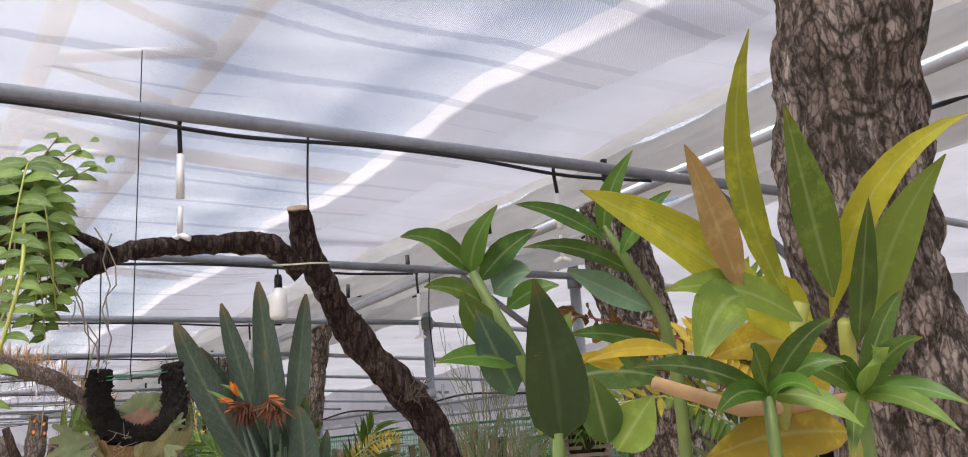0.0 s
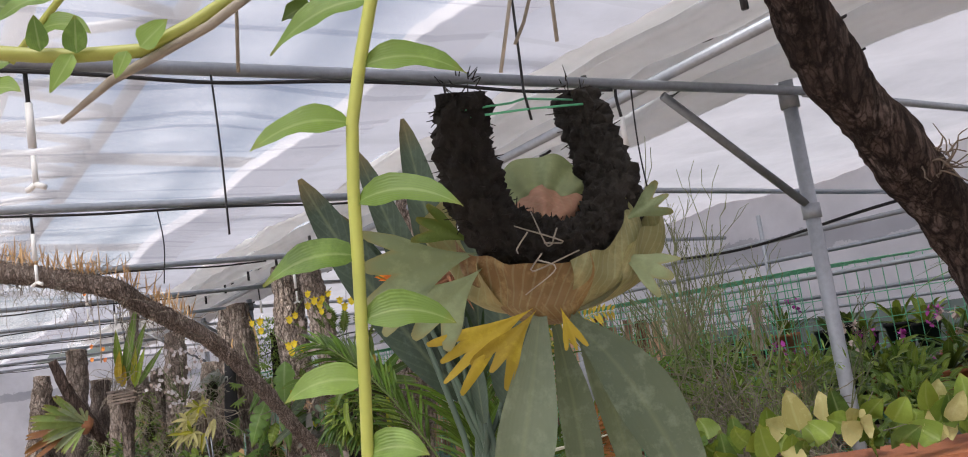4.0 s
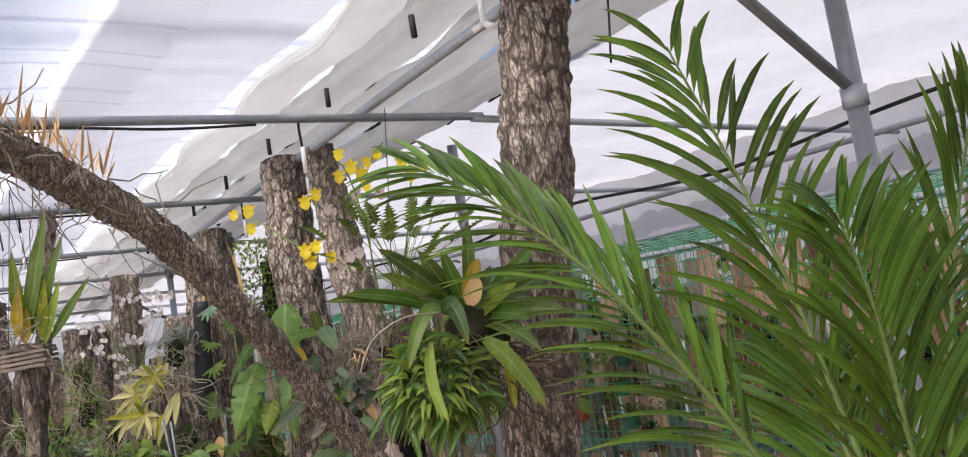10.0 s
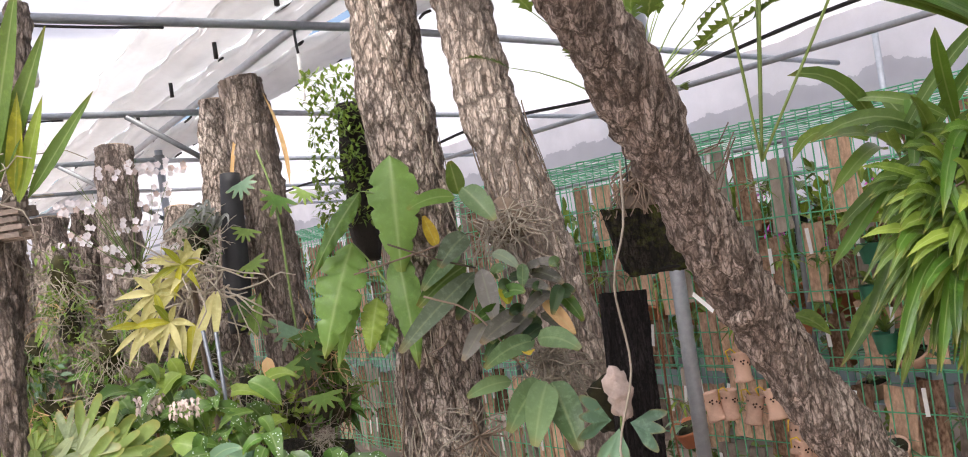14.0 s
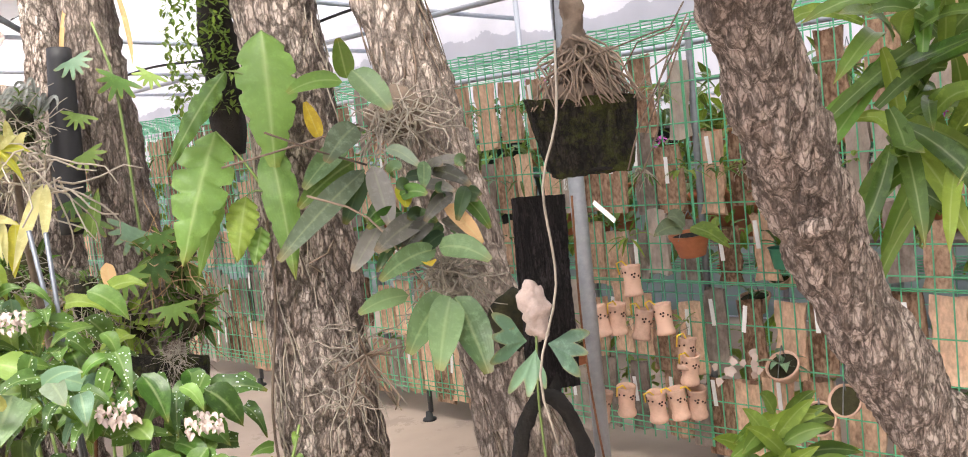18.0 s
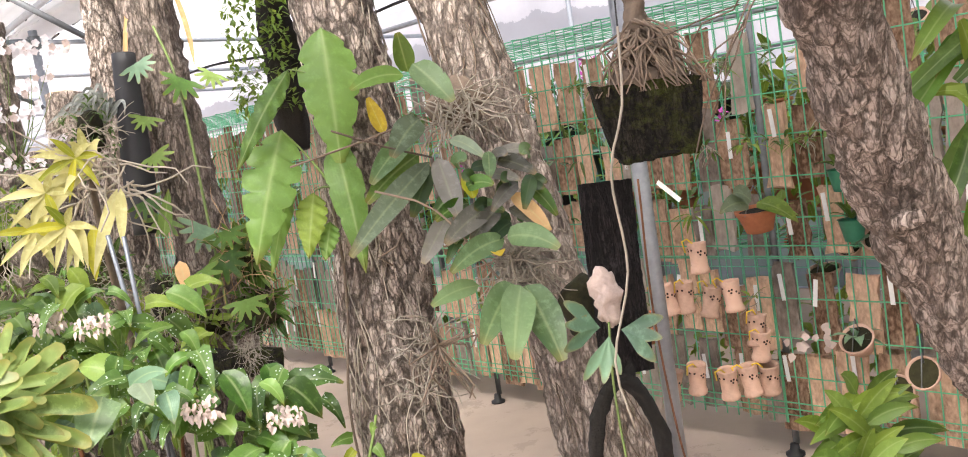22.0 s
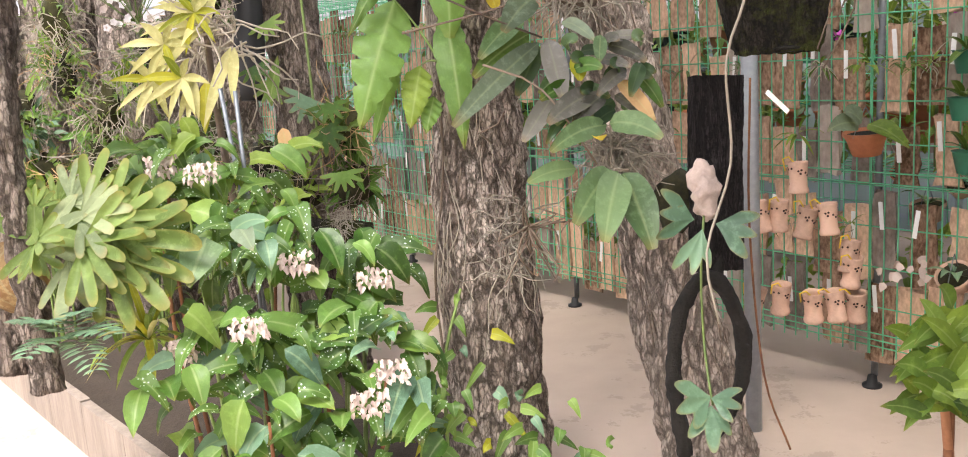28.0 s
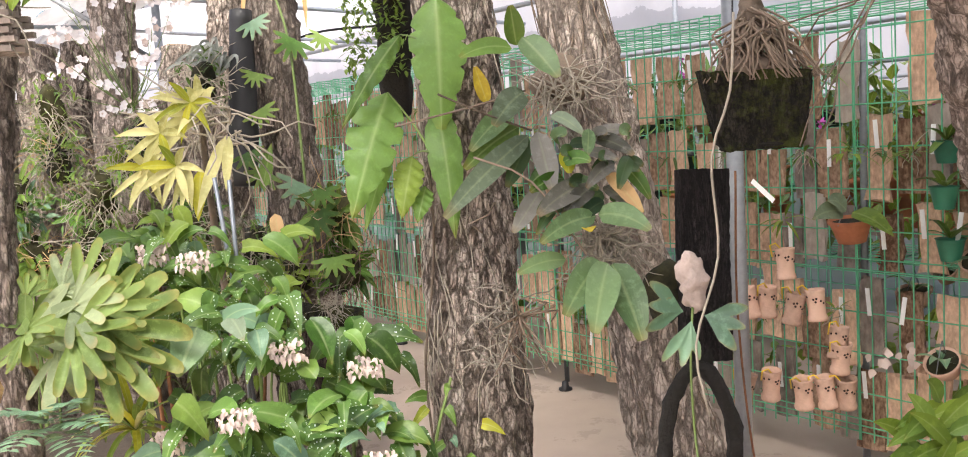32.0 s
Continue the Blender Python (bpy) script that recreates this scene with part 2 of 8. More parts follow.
M = dict(
    bark=bark_mat("bark", (0.22, 0.165, 0.13), (0.58, 0.485, 0.415), (0.80, 0.71, 0.63), 1.1),
    bark_fine=bark_mat("bark_fine", (0.18, 0.135, 0.105), (0.50, 0.405, 0.345), (0.74, 0.64, 0.57), 1.7),
    bark_branch=bark_mat("bark_branch", (0.19, 0.14, 0.11), (0.52, 0.42, 0.36), (0.76, 0.66, 0.585), 2.7, 0.0, 0.30),
    bark_dark=bark_mat("bark_dark", (0.045, 0.030, 0.024), (0.13, 0.09, 0.075), (0.27, 0.205, 0.175), 1.5, 0.0, 0.2),
    bark_brown=bark_mat("bark_brown", (0.17, 0.13, 0.105), (0.36, 0.295, 0.25), (0.55, 0.48, 0.42), 1.2, 0.0, 0.3),
    bark_moss=bark_mat("bark_moss", (0.012, 0.010, 0.008), (0.030, 0.026, 0.020), (0.07, 0.06, 0.045), 1.6, 0.7),
    black_board=bark_mat("black_board", (0.010, 0.008, 0.008), (0.028, 0.022, 0.022), (0.075, 0.065, 0.065), 2.6, 0.0, 0.12),
    plank=plain_mat("plank", (0.42, 0.22, 0.125), 0.9, 0, 0.75, 70, 1.0, spec=0.2, c2=(0.80, 0.54, 0.38), stretch=(1, 1, 0.16)),
    plank_grey=plain_mat("plank_grey", (0.25, 0.19, 0.155), 0.9, 0, 0.5, 42, 1.0, c2=(0.50, 0.42, 0.36), stretch=(1, 1, 0.15)),
    gravel=plain_mat("bounce_gravel", (0.34, 0.32, 0.29), 0.95, 0, 0.3, 8, 0.5),
    cut_wood=plain_mat("cut_wood", (0.34, 0.26, 0.18), 0.85, 0, 0.35, 60, 0.4),
    grey_wood=plain_mat("grey_wood", (0.22, 0.18, 0.15), 0.9, 0, 0.45, 50, 0.6, stretch=(1, 1, 0.15)),
    moss=plain_mat("moss", (0.016, 0.013, 0.009), 1.0, 0, 0.7, 55, 1.0, c2=(0.060, 0.056, 0.018)),
    peat=plain_mat("peat", (0.014, 0.011, 0.008), 1.0, 0, 0.6, 90, 1.0),
    soil=plain_mat("soil", (0.035, 0.025, 0.018), 1.0, 0, 0.5, 60, 1.0),
    steel=plain_mat("galvanised_steel", (0.38, 0.41, 0.45), 0.42, 0.35, 0.25, 40, 0.08),
    stake_steel=plain_mat("dull_stake_steel", (0.20, 0.22, 0.25), 0.4, 0.5, 0.25, 40, 0.1),
    steel_dark=plain_mat("weathered_steel", (0.20, 0.21, 0.22), 0.55, 0.6, 0.35, 40, 0.1),
    black=plain_mat("black_rubber", (0.012, 0.012, 0.013), 0.6, 0, 0.3, 80, 0.1),
    white_plastic=plain_mat("white_plastic", (0.78, 0.78, 0.76), 0.4, 0, 0.1, 20, 0.05),
    label=plain_mat("white_label", (0.74, 0.74, 0.72), 0.5, 0, 0.15, 40, 0.05),
    clay=plain_mat("pale_clay", (0.50, 0.33, 0.25), 0.9, 0, 0.3, 50, 0.35, spec=0.2),
    terracotta=plain_mat("terracotta", (0.36, 0.13, 0.06), 0.85, 0, 0.3, 50, 0.25),
    hole=plain_mat("hole_shade", (0.03, 0.015, 0.01), 1.0, 0, 0.2, 50, 0.1),
    green_wire=plain_mat("green_coated_wire", (0.11, 0.46, 0.24), 0.4, 0, 0.2, 30, 0.05),
    green_plastic=plain_mat("green_plastic", (0.02, 0.13, 0.075), 0.45, 0, 0.3, 30, 0.1),
    yellow_tie=plain_mat("yellow_tie", (0.75, 0.50, 0.03), 0.5, 0, 0.2, 30, 0.05),
    string=plain_mat("pale_string", (0.55, 0.56, 0.45), 0.8, 0, 0.2, 90, 0.2),
    root=plain_mat("pale_root", (0.34, 0.30, 0.24), 0.85, 0, 0.35, 70, 0.4),
    root_dark=plain_mat("brown_root", (0.15, 0.11, 0.08), 0.9, 0, 0.4, 70, 0.4),
    concrete=None,
    shell=plain_mat("pinkish_shell", (0.36, 0.285, 0.25), 0.7, 0, 0.45, 60, 1.0),
    flower_yellow=plain_mat("yellow_petal", (0.85, 0.60, 0.01), 0.55, 0, 0.25, 40, 0.1, c2=(0.9, 0.72, 0.02)),
    flower_orange=plain_mat("orange_petal", (0.75, 0.17, 0.015), 0.5, 0, 0.3, 40, 0.1, c2=(0.9, 0.30, 0.02)),
    flower_white=plain_mat("white_petal", (0.52, 0.42, 0.37), 0.6, 0, 0.12, 40, 0.1),
    flower_pale=plain_mat("pale_petal", (0.74, 0.70, 0.70), 0.6, 0, 0.1, 40, 0.1),
    flower_pink=plain_mat("magenta_petal", (0.50, 0.06, 0.38), 0.6, 0, 0.3, 40, 0.1),
    dry_brown=plain_mat("dry_brown", (0.17, 0.06, 0.025), 0.85, 0, 0.5, 40, 0.4, c2=(0.34, 0.15, 0.07)),
    dry_tan=plain_mat("dry_tan", (0.46, 0.30, 0.15), 0.8, 0, 0.35, 40, 0.3),
    frond_tan=leaf_mat("tan_shield", (0.26, 0.13, 0.05), (0.52, 0.42, 0.20), 0.6, 0.15, 0.0, 0.0, 0.12),
    shield_pink=leaf_mat("pink_tan_shield", (0.34, 0.15, 0.09), (0.55, 0.31, 0.21), 0.6, 0.15, 0.0, 0.0, 0.06),
    shield_green=leaf_mat("pale_green_shield", (0.26, 0.27, 0.11), (0.44, 0.38, 0.19), 0.6, 0.2, 0.0, 0.0, 0.15),
    stem_green=plain_mat("green_stem", (0.16, 0.23, 0.06), 0.5, 0, 0.3, 30, 0.15),
    stem_grey=plain_mat("grey_green_stem", (0.085, 0.13, 0.09), 0.45, 0, 0.25, 25, 0.1, stretch=(1, 1, 0.1)),
    stem_yellow=plain_mat("yellow_green_stem", (0.36, 0.38, 0.08), 0.5, 0, 0.25, 30, 0.15),
    vine_grey=plain_mat("grey_dry_vine", (0.24, 0.22, 0.17), 0.9, 0, 0.4, 40, 0.3, spec=0.2),
    twig=plain_mat("olive_twig", (0.19, 0.21, 0.10), 0.8, 0, 0.5, 30, 0.2),
    gloss=leaf_mat("glossy_leaf", (0.030, 0.095, 0.014), (0.085, 0.19, 0.028), 0.3, 0.25),
    strap=leaf_mat("strap_leaf", (0.036, 0.092, 0.017), (0.12, 0.20, 0.04), 0.36, 0.26),
    lime=leaf_mat("lime_leaf", (0.12, 0.22, 0.03), (0.26, 0.36, 0.06), 0.45, 0.4),
    fern=leaf_mat("fern_leaf", (0.09, 0.20, 0.035), (0.22, 0.34, 0.075), 0.42, 0.42),
    palm=leaf_mat("palm_leaf", (0.020, 0.07, 0.008), (0.105, 0.22, 0.025), 0.32, 0.4),
    yellow=leaf_mat("yellowing_leaf", (0.26, 0.33, 0.03), (0.50, 0.45, 0.03), 0.4, 0.45),
    gold=leaf_mat("gold_leaf", (0.45, 0.30, 0.03), (0.66, 0.48, 0.05), 0.5, 0.4),
    cream=leaf_mat("pale_yellow_leaf", (0.50, 0.46, 0.15), (0.72, 0.66, 0.32), 0.55, 0.4),
    peach=leaf_mat("peach_dying_leaf", (0.62, 0.36, 0.15), (0.75, 0.48, 0.24), 0.6, 0.4),
    brownleaf=leaf_mat("brown_dead_leaf", (0.09, 0.035, 0.015), (0.20, 0.075, 0.03), 0.7, 0.2),
    rust=leaf_mat("rusty_dead_leaf", (0.22, 0.07, 0.02), (0.42, 0.16, 0.05), 0.7, 0.3),
    dark=leaf_mat("dark_leaf", (0.013, 0.042, 0.018), (0.035, 0.075, 0.028), 0.35, 0.2, 0.06),
    grey=leaf_mat("grey_green_leaf", (0.036, 0.062, 0.047), (0.068, 0.10, 0.074), 0.42, 0.12, 0.12, 0, 0.03),
    phal=leaf_mat("greyed_orchid_leaf", (0.09, 0.13, 0.08), (0.19, 0.24, 0.16), 0.4, 0.2, 0.15),
    phal_dull=leaf_mat("faded_orchid_leaf", (0.06, 0.06, 0.05), (0.20, 0.19, 0.17), 0.5, 0.2, 0.1),
    phal_green=leaf_mat("green_orchid_leaf", (0.06, 0.13, 0.05), (0.17, 0.26, 0.12), 0.35, 0.25, 0.2),
    elkhorn=leaf_mat("elkhorn_leaf", (0.135, 0.215, 0.05), (0.225, 0.31, 0.095), 0.5, 0.35, 0.15),
    stag=leaf_mat("powdery_leaf", (0.19, 0.25, 0.13), (0.28, 0.33, 0.18), 0.6, 0.3, 0.15),
    stag_grey=leaf_mat("powdery_grey_leaf", (0.17, 0.22, 0.15), (0.26, 0.31, 0.22), 0.7, 0.25, 0.1),
    monstera=leaf_mat("monstera_leaf", (0.08, 0.18, 0.035), (0.16, 0.29, 0.065), 0.36, 0.35, 0.3, 0.0, 0.0),
    spotted=leaf_mat("spotted_leaf", (0.035, 0.10, 0.022), (0.09, 0.18, 0.035), 0.38, 0.28, 0.25, 90),
    silver=leaf_mat("silver_leaf", (0.25, 0.27, 0.25), (0.42, 0.44, 0.41), 0.7, 0.15, 0.0),
    teal=leaf_mat("blue_green_leaf", (0.08, 0.17, 0.11), (0.17, 0.29, 0.18), 0.4, 0.25),
    white_cloth=cloth_mat("white_curtain", (0.84, 0.84, 0.84), 0.04, 0.62),
    roof_mesh=cloth_mat("roof_shade_mesh", (0.92, 0.91, 0.95), 0.42, 0.82, 40.0, 1100.0, 0),
    roof_dense=cloth_mat("roof_dense_cloth", (0.45, 0.46, 0.52), 0.05, 0.66, 30.0, 0.0, 0),
    film=cloth_mat("white_wall_film", (0.58, 0.57, 0.61), 0.09, 0.60, 9.0, 0.0, 2),
    # paler copy of film: its colour makes up for dim light on walls
    wall_film=cloth_mat("lightened_wall_film", (0.93, 0.92, 0.95), 0.10, 0.80, 9.0, 0.0, 2),
    net=cloth_mat("pale_green_net", (0.34, 0.44, 0.38), 0.4, 0.4, 60.0, 0.0, 2),
)


def concrete_mat():
    m, nt, p = mat("pinkish_concrete")
    co = coords(nt)
    n1, n2, n3 = tex_noise(nt, co, 1.3, 6, 0.6), tex_noise(nt, co, 45, 6, 0.7), tex_noise(nt, co, 4, 8, 0.75)
    col = ramp(nt, n1, [(0.3, (0.38, 0.30, 0.245)), (0.7, (0.52, 0.415, 0.345))])
    col = mixc(nt, math_node(nt, "MULTIPLY", n2, 0.3), col, (0.44, 0.37, 0.30))
    damp = math_node(nt, "MULTIPLY", math_node(nt, "GREATER_THAN", n3, 0.59), 0.40)
    col = mixc(nt, damp, col, (0.26, 0.21, 0.16))
    nt.links.new(col, p.inputs["Base Color"])
    p.inputs["Roughness"].default_value = 0.8
    nt.links.new(bump(nt, n2, 0.35, 0.004), p.inputs["Normal"])
    return m


M["concrete"] = concrete_mat()


# ---- shapes ----
class Shape:
    """Collects vertices, faces and leaf coordinates for one mesh."""

    def __init__(self):
        self.v, self.f, self.uv = [], [], []

    def face(self, ids, uvs=None):
        self.f.append(ids)
        self.uv.extend(uvs or [(0.2, 0.2)] * len(ids))

    def mesh(self, name, material, smooth=True):
        me = bpy.data.meshes.new(name)
        me.from_pydata(self.v, [], self.f)
        lay = me.uv_layers.new(name="UVMap")
        lay.data.foreach_set("uv", [c for p in self.uv for c in p])
        if smooth:
            me.polygons.foreach_set("use_smooth", [True] * len(me.polygons))
        me.materials.append(M[material] if isinstance(material, str) else material)
        me.update()
        return me


def put(name, shape, material, parent=None, label="", smooth=True, kind=""):
    """Links a shape as one mesh object, as a part where it has a parent."""
    ob = new(name, shape.mesh(name, material, smooth))
    if parent:
        ob.parent = parent
        ob.matrix_parent_inverse = parent.matrix_basis.inverted()
    if label or kind:
        tagged(ob, label, "", "", kind)
    return ob


def thing(name, label, category, at=(0, 0, 0), group="", kind=""):
    ob = new(name)
    ob.location = at
    ob.empty_display_size = 0.05
    ob.matrix_basis = Matrix.Translation(at)
    return tagged(ob, label, category, group, kind)


def curve(points, steps):
    """Catmull-Rom through points: rows of (place, radius)."""
    pts = [(Vector(p[:3]), p[3]) for p in points]
    pts = [(2 * pts[0][0] - pts[1][0], pts[0][1])] + pts + [(2 * pts[-1][0] - pts[-2][0], pts[-1][1])]
    out = []
    for i in range(1, len(pts) - 2):
        (a, ra), (b, rb), (c, rc), (d, rd) = pts[i - 1:i + 3]
        n = max(1, int((c - b).length / steps))
        for k in range(n):
            t = k / n
            p = 0.5 * (2 * b + (c - a) * t + (2 * a - 5 * b + 4 * c - d) * t * t + (3 * b - a - 3 * c + d) * t ** 3)
            out.append((p, rb + (rc - rb) * t))
    out.append(pts[-2])
    return out


def sweep(s, points, steps=0.05, sides=8, rough=0.0, freq=8.0, caps=True, ridges=0.0, plates=0.0):
    """A tube along points (x, y, z, radius), with an uneven skin where rough is set."""
    row = curve(points, steps)
    base = len(s.v)
    up = Vector((0, 0, 1))
    side = None
    for i, (p, r) in enumerate(row):
        t = (row[min(i + 1, len(row) - 1)][0] - row[max(i - 1, 0)][0])
        t = t.normalized() if t.length > 1e-9 else up
        if side is None:
            side = t.cross(Vector((0.3, 1, 0.1)) if abs(t.z) > 0.5 else up).normalized()
        side = (side - t * side.dot(t)).normalized()
        other = t.cross(side)
        for k in range(sides):
            a = 2 * math.pi * k / sides
            d = side * math.cos(a) + other * math.sin(a)
            rr = r
            if rough:
                q = (p + d * r) * freq
                rr += rough * noise.noise(Vector((q.x, q.y, q.z * 0.5)))
                rr += rough * 0.6 * noise.noise(Vector((q.x * 2.7, q.y * 2.7, q.z * 1.1))) + rough * 0.4 * noise.noise(Vector((q.x * 6, q.y * 6, q.z * 3)))
                if plates:
                    vd = noise.voronoi(Vector((q.x * 2.1, q.y * 2.1, q.z * 0.9)))[0]
                    rr += plates * (min(1.0, (vd[1] - vd[0]) * 3.0) - 0.6)
                if ridges:
                    rr += ridges * (abs(noise.noise(Vector((q.x * 3.1, q.y * 3.1, q.z * 0.8)))) - 0.25)
            s.v.append(tuple(p + d * rr))
    for i in range(len(row) - 1):
        for k in range(sides):
            a, b = base + i * sides + k, base + i * sides + (k + 1) % sides
            s.face((a, b, b + sides, a + sides))
    if caps:
        s.face(tuple(base + k for k in reversed(range(sides))))
        e = base + (len(row) - 1) * sides
        s.face(tuple(e + k for k in range(sides)))
    return s


def rod(a, b, r, sides=8):
    return sweep(Shape(), [(*a, r), (*b, r)], 9.0, sides)


def wire_path(s, pts, r, sides=5, steps=0.04):
    return sweep(s, [(*p, r) for p in pts], steps, sides)


PROFILE = dict(
    strap=lambda t: min(1.0, 0.45 + 2.2 * t) * (1 - t ** 5) ** 0.7,
    lance=lambda t: max(0.03, math.sin(math.pi * min(1, t ** 0.75)) ** 0.9),
    ovate=lambda t: max(0.04, math.sin(math.pi * t ** 0.62) ** 0.8),
    broad=lambda t: max(0.05, math.sin(math.pi * t ** 0.5) ** 0.6),
    spoon=lambda t: 0.25 + 0.75 * max(0, math.sin(math.pi * min(1, t ** 1.3))) if t < 0.97 else 0.15,
    round=lambda t: max(0.05, math.sin(math.pi * min(1.0, t ** 0.8)) ** 0.55 if t < 0.999 else 0.25),
    paddle=lambda t: max(0.03, math.sin(math.pi * (0.03 + 0.965 * t ** 0.85)) ** 0.55),
    antler=lambda t: (0.42 + 0.60 * t) * max(0.02, 1 - t ** 6) ** 0.5,
    heart=lambda t: max(0.03, (1 - t) ** 0.75 * min(1, 0.55 + 3.5 * t) ** 0.8),
)


def leaf(s, base, tip, width, bend=(0, 0, 0), shape="lance", fold=0.25, seg=7, face=None, wave=0.0, cut=0.0):
    """One leaf blade: a bowed, folded strip. face: the way its upper side looks."""
    base, tip, bend = Vector(base), Vector(tip), Vector(bend)
    mid = (base + tip) / 2 + bend
    chord = tip - base
    up = Vector(face) if face else Vector((0, 0, 1))
    prof = PROFILE[shape]
    i0 = len(s.v)
    ph = rnd.random() * 6
    for i in range(seg + 1):
        t = i / seg
        p = base * (1 - t) ** 2 + mid * 2 * t * (1 - t) + tip * t * t
        tan = (mid - base) * (1 - t) + (tip - mid) * t
        tan = tan.normalized() if tan.length > 1e-6 else chord.normalized()
        w = tan.cross(up)
        w = w.normalized() if w.length > 0.05 else tan.cross(Vector((0.7, -0.7, 0.2))).normalized()
        nrm = w.cross(tan)
        h = width * 0.5 * prof(t)
        if cut and 0 < i < seg and i % 2:
            h *= 1 - cut
        wv = wave * width * math.sin(ph + t * 13)
        s.v.append(tuple(p - w * h + nrm * (h * fold + wv)))
        s.v.append(tuple(p - w * h * 0.5 + nrm * h * fold * 0.35))
        s.v.append(tuple(p))
        s.v.append(tuple(p + w * h * 0.5 + nrm * h * fold * 0.35))
        s.v.append(tuple(p + w * h + nrm * (h * fold - wv)))
    for i in range(seg):
        for k in range(4):
            a = i0 + i * 5 + k
            u0, u1, v0, v1 = k / 4, (k + 1) / 4, i / seg, (i + 1) / seg
            s.face((a, a + 1, a + 6, a + 5), [(u0, v0), (u1, v0), (u1, v1), (u0, v1)])
    return s


def blade(s, base, tip, width, bend=(0, 0, 0), face=None):
    """A small cheap leaf of four triangles on each side of its rib."""
    return leaf(s, base, tip, width, bend, "lance", 0.2, 3, face)


def rvec(n=1.0):
    while True:
        v = Vector((U(-1, 1), U(-1, 1), U(-1, 1)))
        if 0.1 < v.length < 1:
            return v.normalized() * n


def rosette(s, at, n, length, width, lift=(0.2, 0.9), droop=0.35, shape="strap", out=None, spread=1.0, fold=0.3, seg=7):
    """Leaves fanning from one point; out leans the whole fan."""
    at = Vector(at)
    lean = Vector(out) if out else Vector((0, 0, 0))
    for i in range(n):
        a = 2 * math.pi * (i * 0.618 + U(-0.05, 0.05))
        el = U(*lift)
        d = (Vector((math.cos(a) * spread, math.sin(a) * spread, 0)) * math.cos(el) + Vector((0, 0, math.sin(el))) + lean).normalized()
        ln = length * U(0.65, 1.1)
        tip = at + d * ln + Vector((0, 0, -droop * ln * U(0.5, 1.2)))
        leaf(s, at + d * 0.01, tip, width * U(0.8, 1.15), Vector((0, 0, droop * ln * U(0.35, 0.7))), shape, fold, seg)
    return s


def frond(s, base, tip, bend, n, length, width, droop=0.1, taper=0.35, face=None, stalk=0.15, angle=0.75, shape="lance", seg=3):
    """The leaflets of a feather-shaped frond along a bowed rib."""
    base, tip, bend = Vector(base), Vector(tip), Vector(bend)
    mid = (base + tip) / 2 + bend
    up = Vector(face) if face else Vector((0, 0, 1))
    for i in range(n):
        t = stalk + (1 - stalk) * (i + 0.5) / n
        p = base * (1 - t) ** 2 + mid * 2 * t * (1 - t) + tip * t * t
        tan = ((mid - base) * (1 - t) + (tip - mid) * t).normalized()
        w = tan.cross(up).normalized()
        ln = length * (taper + (1 - taper) * math.sin(math.pi * min(1, (0.15 + 0.85 * t)))) * U(0.9, 1.08)
        for sg in (-1, 1):
            d = (w * sg * angle + tan * (1.05 - angle) + up * U(0.0, 0.15) + rvec(0.11)).normalized()
            q = p + d * ln + Vector((0, 0, -droop * ln))
            leaf(s, p, q, width * U(0.85, 1.1), Vector((0, 0, droop * ln * 0.4)), shape, 0.2, seg, up)
    return s


def rib(s, base, tip, bend, r, sides=5):
    base, tip, bend = Vector(base), Vector(tip), Vector(bend)
    mid = (base + tip) / 2 + bend
    pts = [(*(base * (1 - t) ** 2 + mid * 2 * t * (1 - t) + tip * t * t), r * (1 - 0.7 * t)) for t in (0, 0.25, 0.5, 0.75, 1)]
    return sweep(s, pts, 0.06, sides)


def tangle(s, at, n, size, r, hang=0.5, flat=1.0):
    """Thin roots that wander from one place."""
    for _ in range(n):
        p = Vector(at) + rvec(size * 0.35)
        d = rvec(1)
        pts = []
        for k in range(5):
            pts.append((*p, r * (1 - 0.12 * k)))
            d = (d + rvec(0.7) + Vector((0, 0, -hang * 0.5))).normalized()
            p = p + d * size * 0.28 * U(0.6, 1.3)
        sweep(s, pts, size * 0.15, 4, caps=False)
    return s


def slab(s, x0, x1, y0, y1, z0, z1, m=None):
    """A box with its edges along the axes of m."""
    m = m or Matrix.Identity(4)
    i = len(s.v)
    for z in (z0, z1):
        for x, y in ((x0, y0), (x1, y0), (x1, y1), (x0, y1)):
            s.v.append(tuple(m @ Vector((x, y, z))))
    for f in ((3, 2, 1, 0), (4, 5, 6, 7), (0, 1, 5, 4), (1, 2, 6, 5), (2, 3, 7, 6), (3, 0, 4, 7)):
        s.face(tuple(i + k for k in f))
    return s


HOUSE = Matrix(((AX.x, BX.x, 0, OX.x), (AX.y, BX.y, 0, OX.y), (0, 0, 1, 0), (0, 0, 0, 1)))


def lathe(s, prof, m, sides=16):
    """A turned shape: prof holds (radius, height)."""
    i = len(s.v)
    for r, z in prof:
        for k in range(sides):
            a = 2 * math.pi * k / sides
            s.v.append(tuple(m @ Vector((r * math.cos(a), r * math.sin(a), z))))
    for j in range(len(prof) - 1):
        for k in range(sides):
            a, b = i + j * sides + k, i + j * sides + (k + 1) % sides
            s.face((a, b, b + sides, a + sides))
    return s


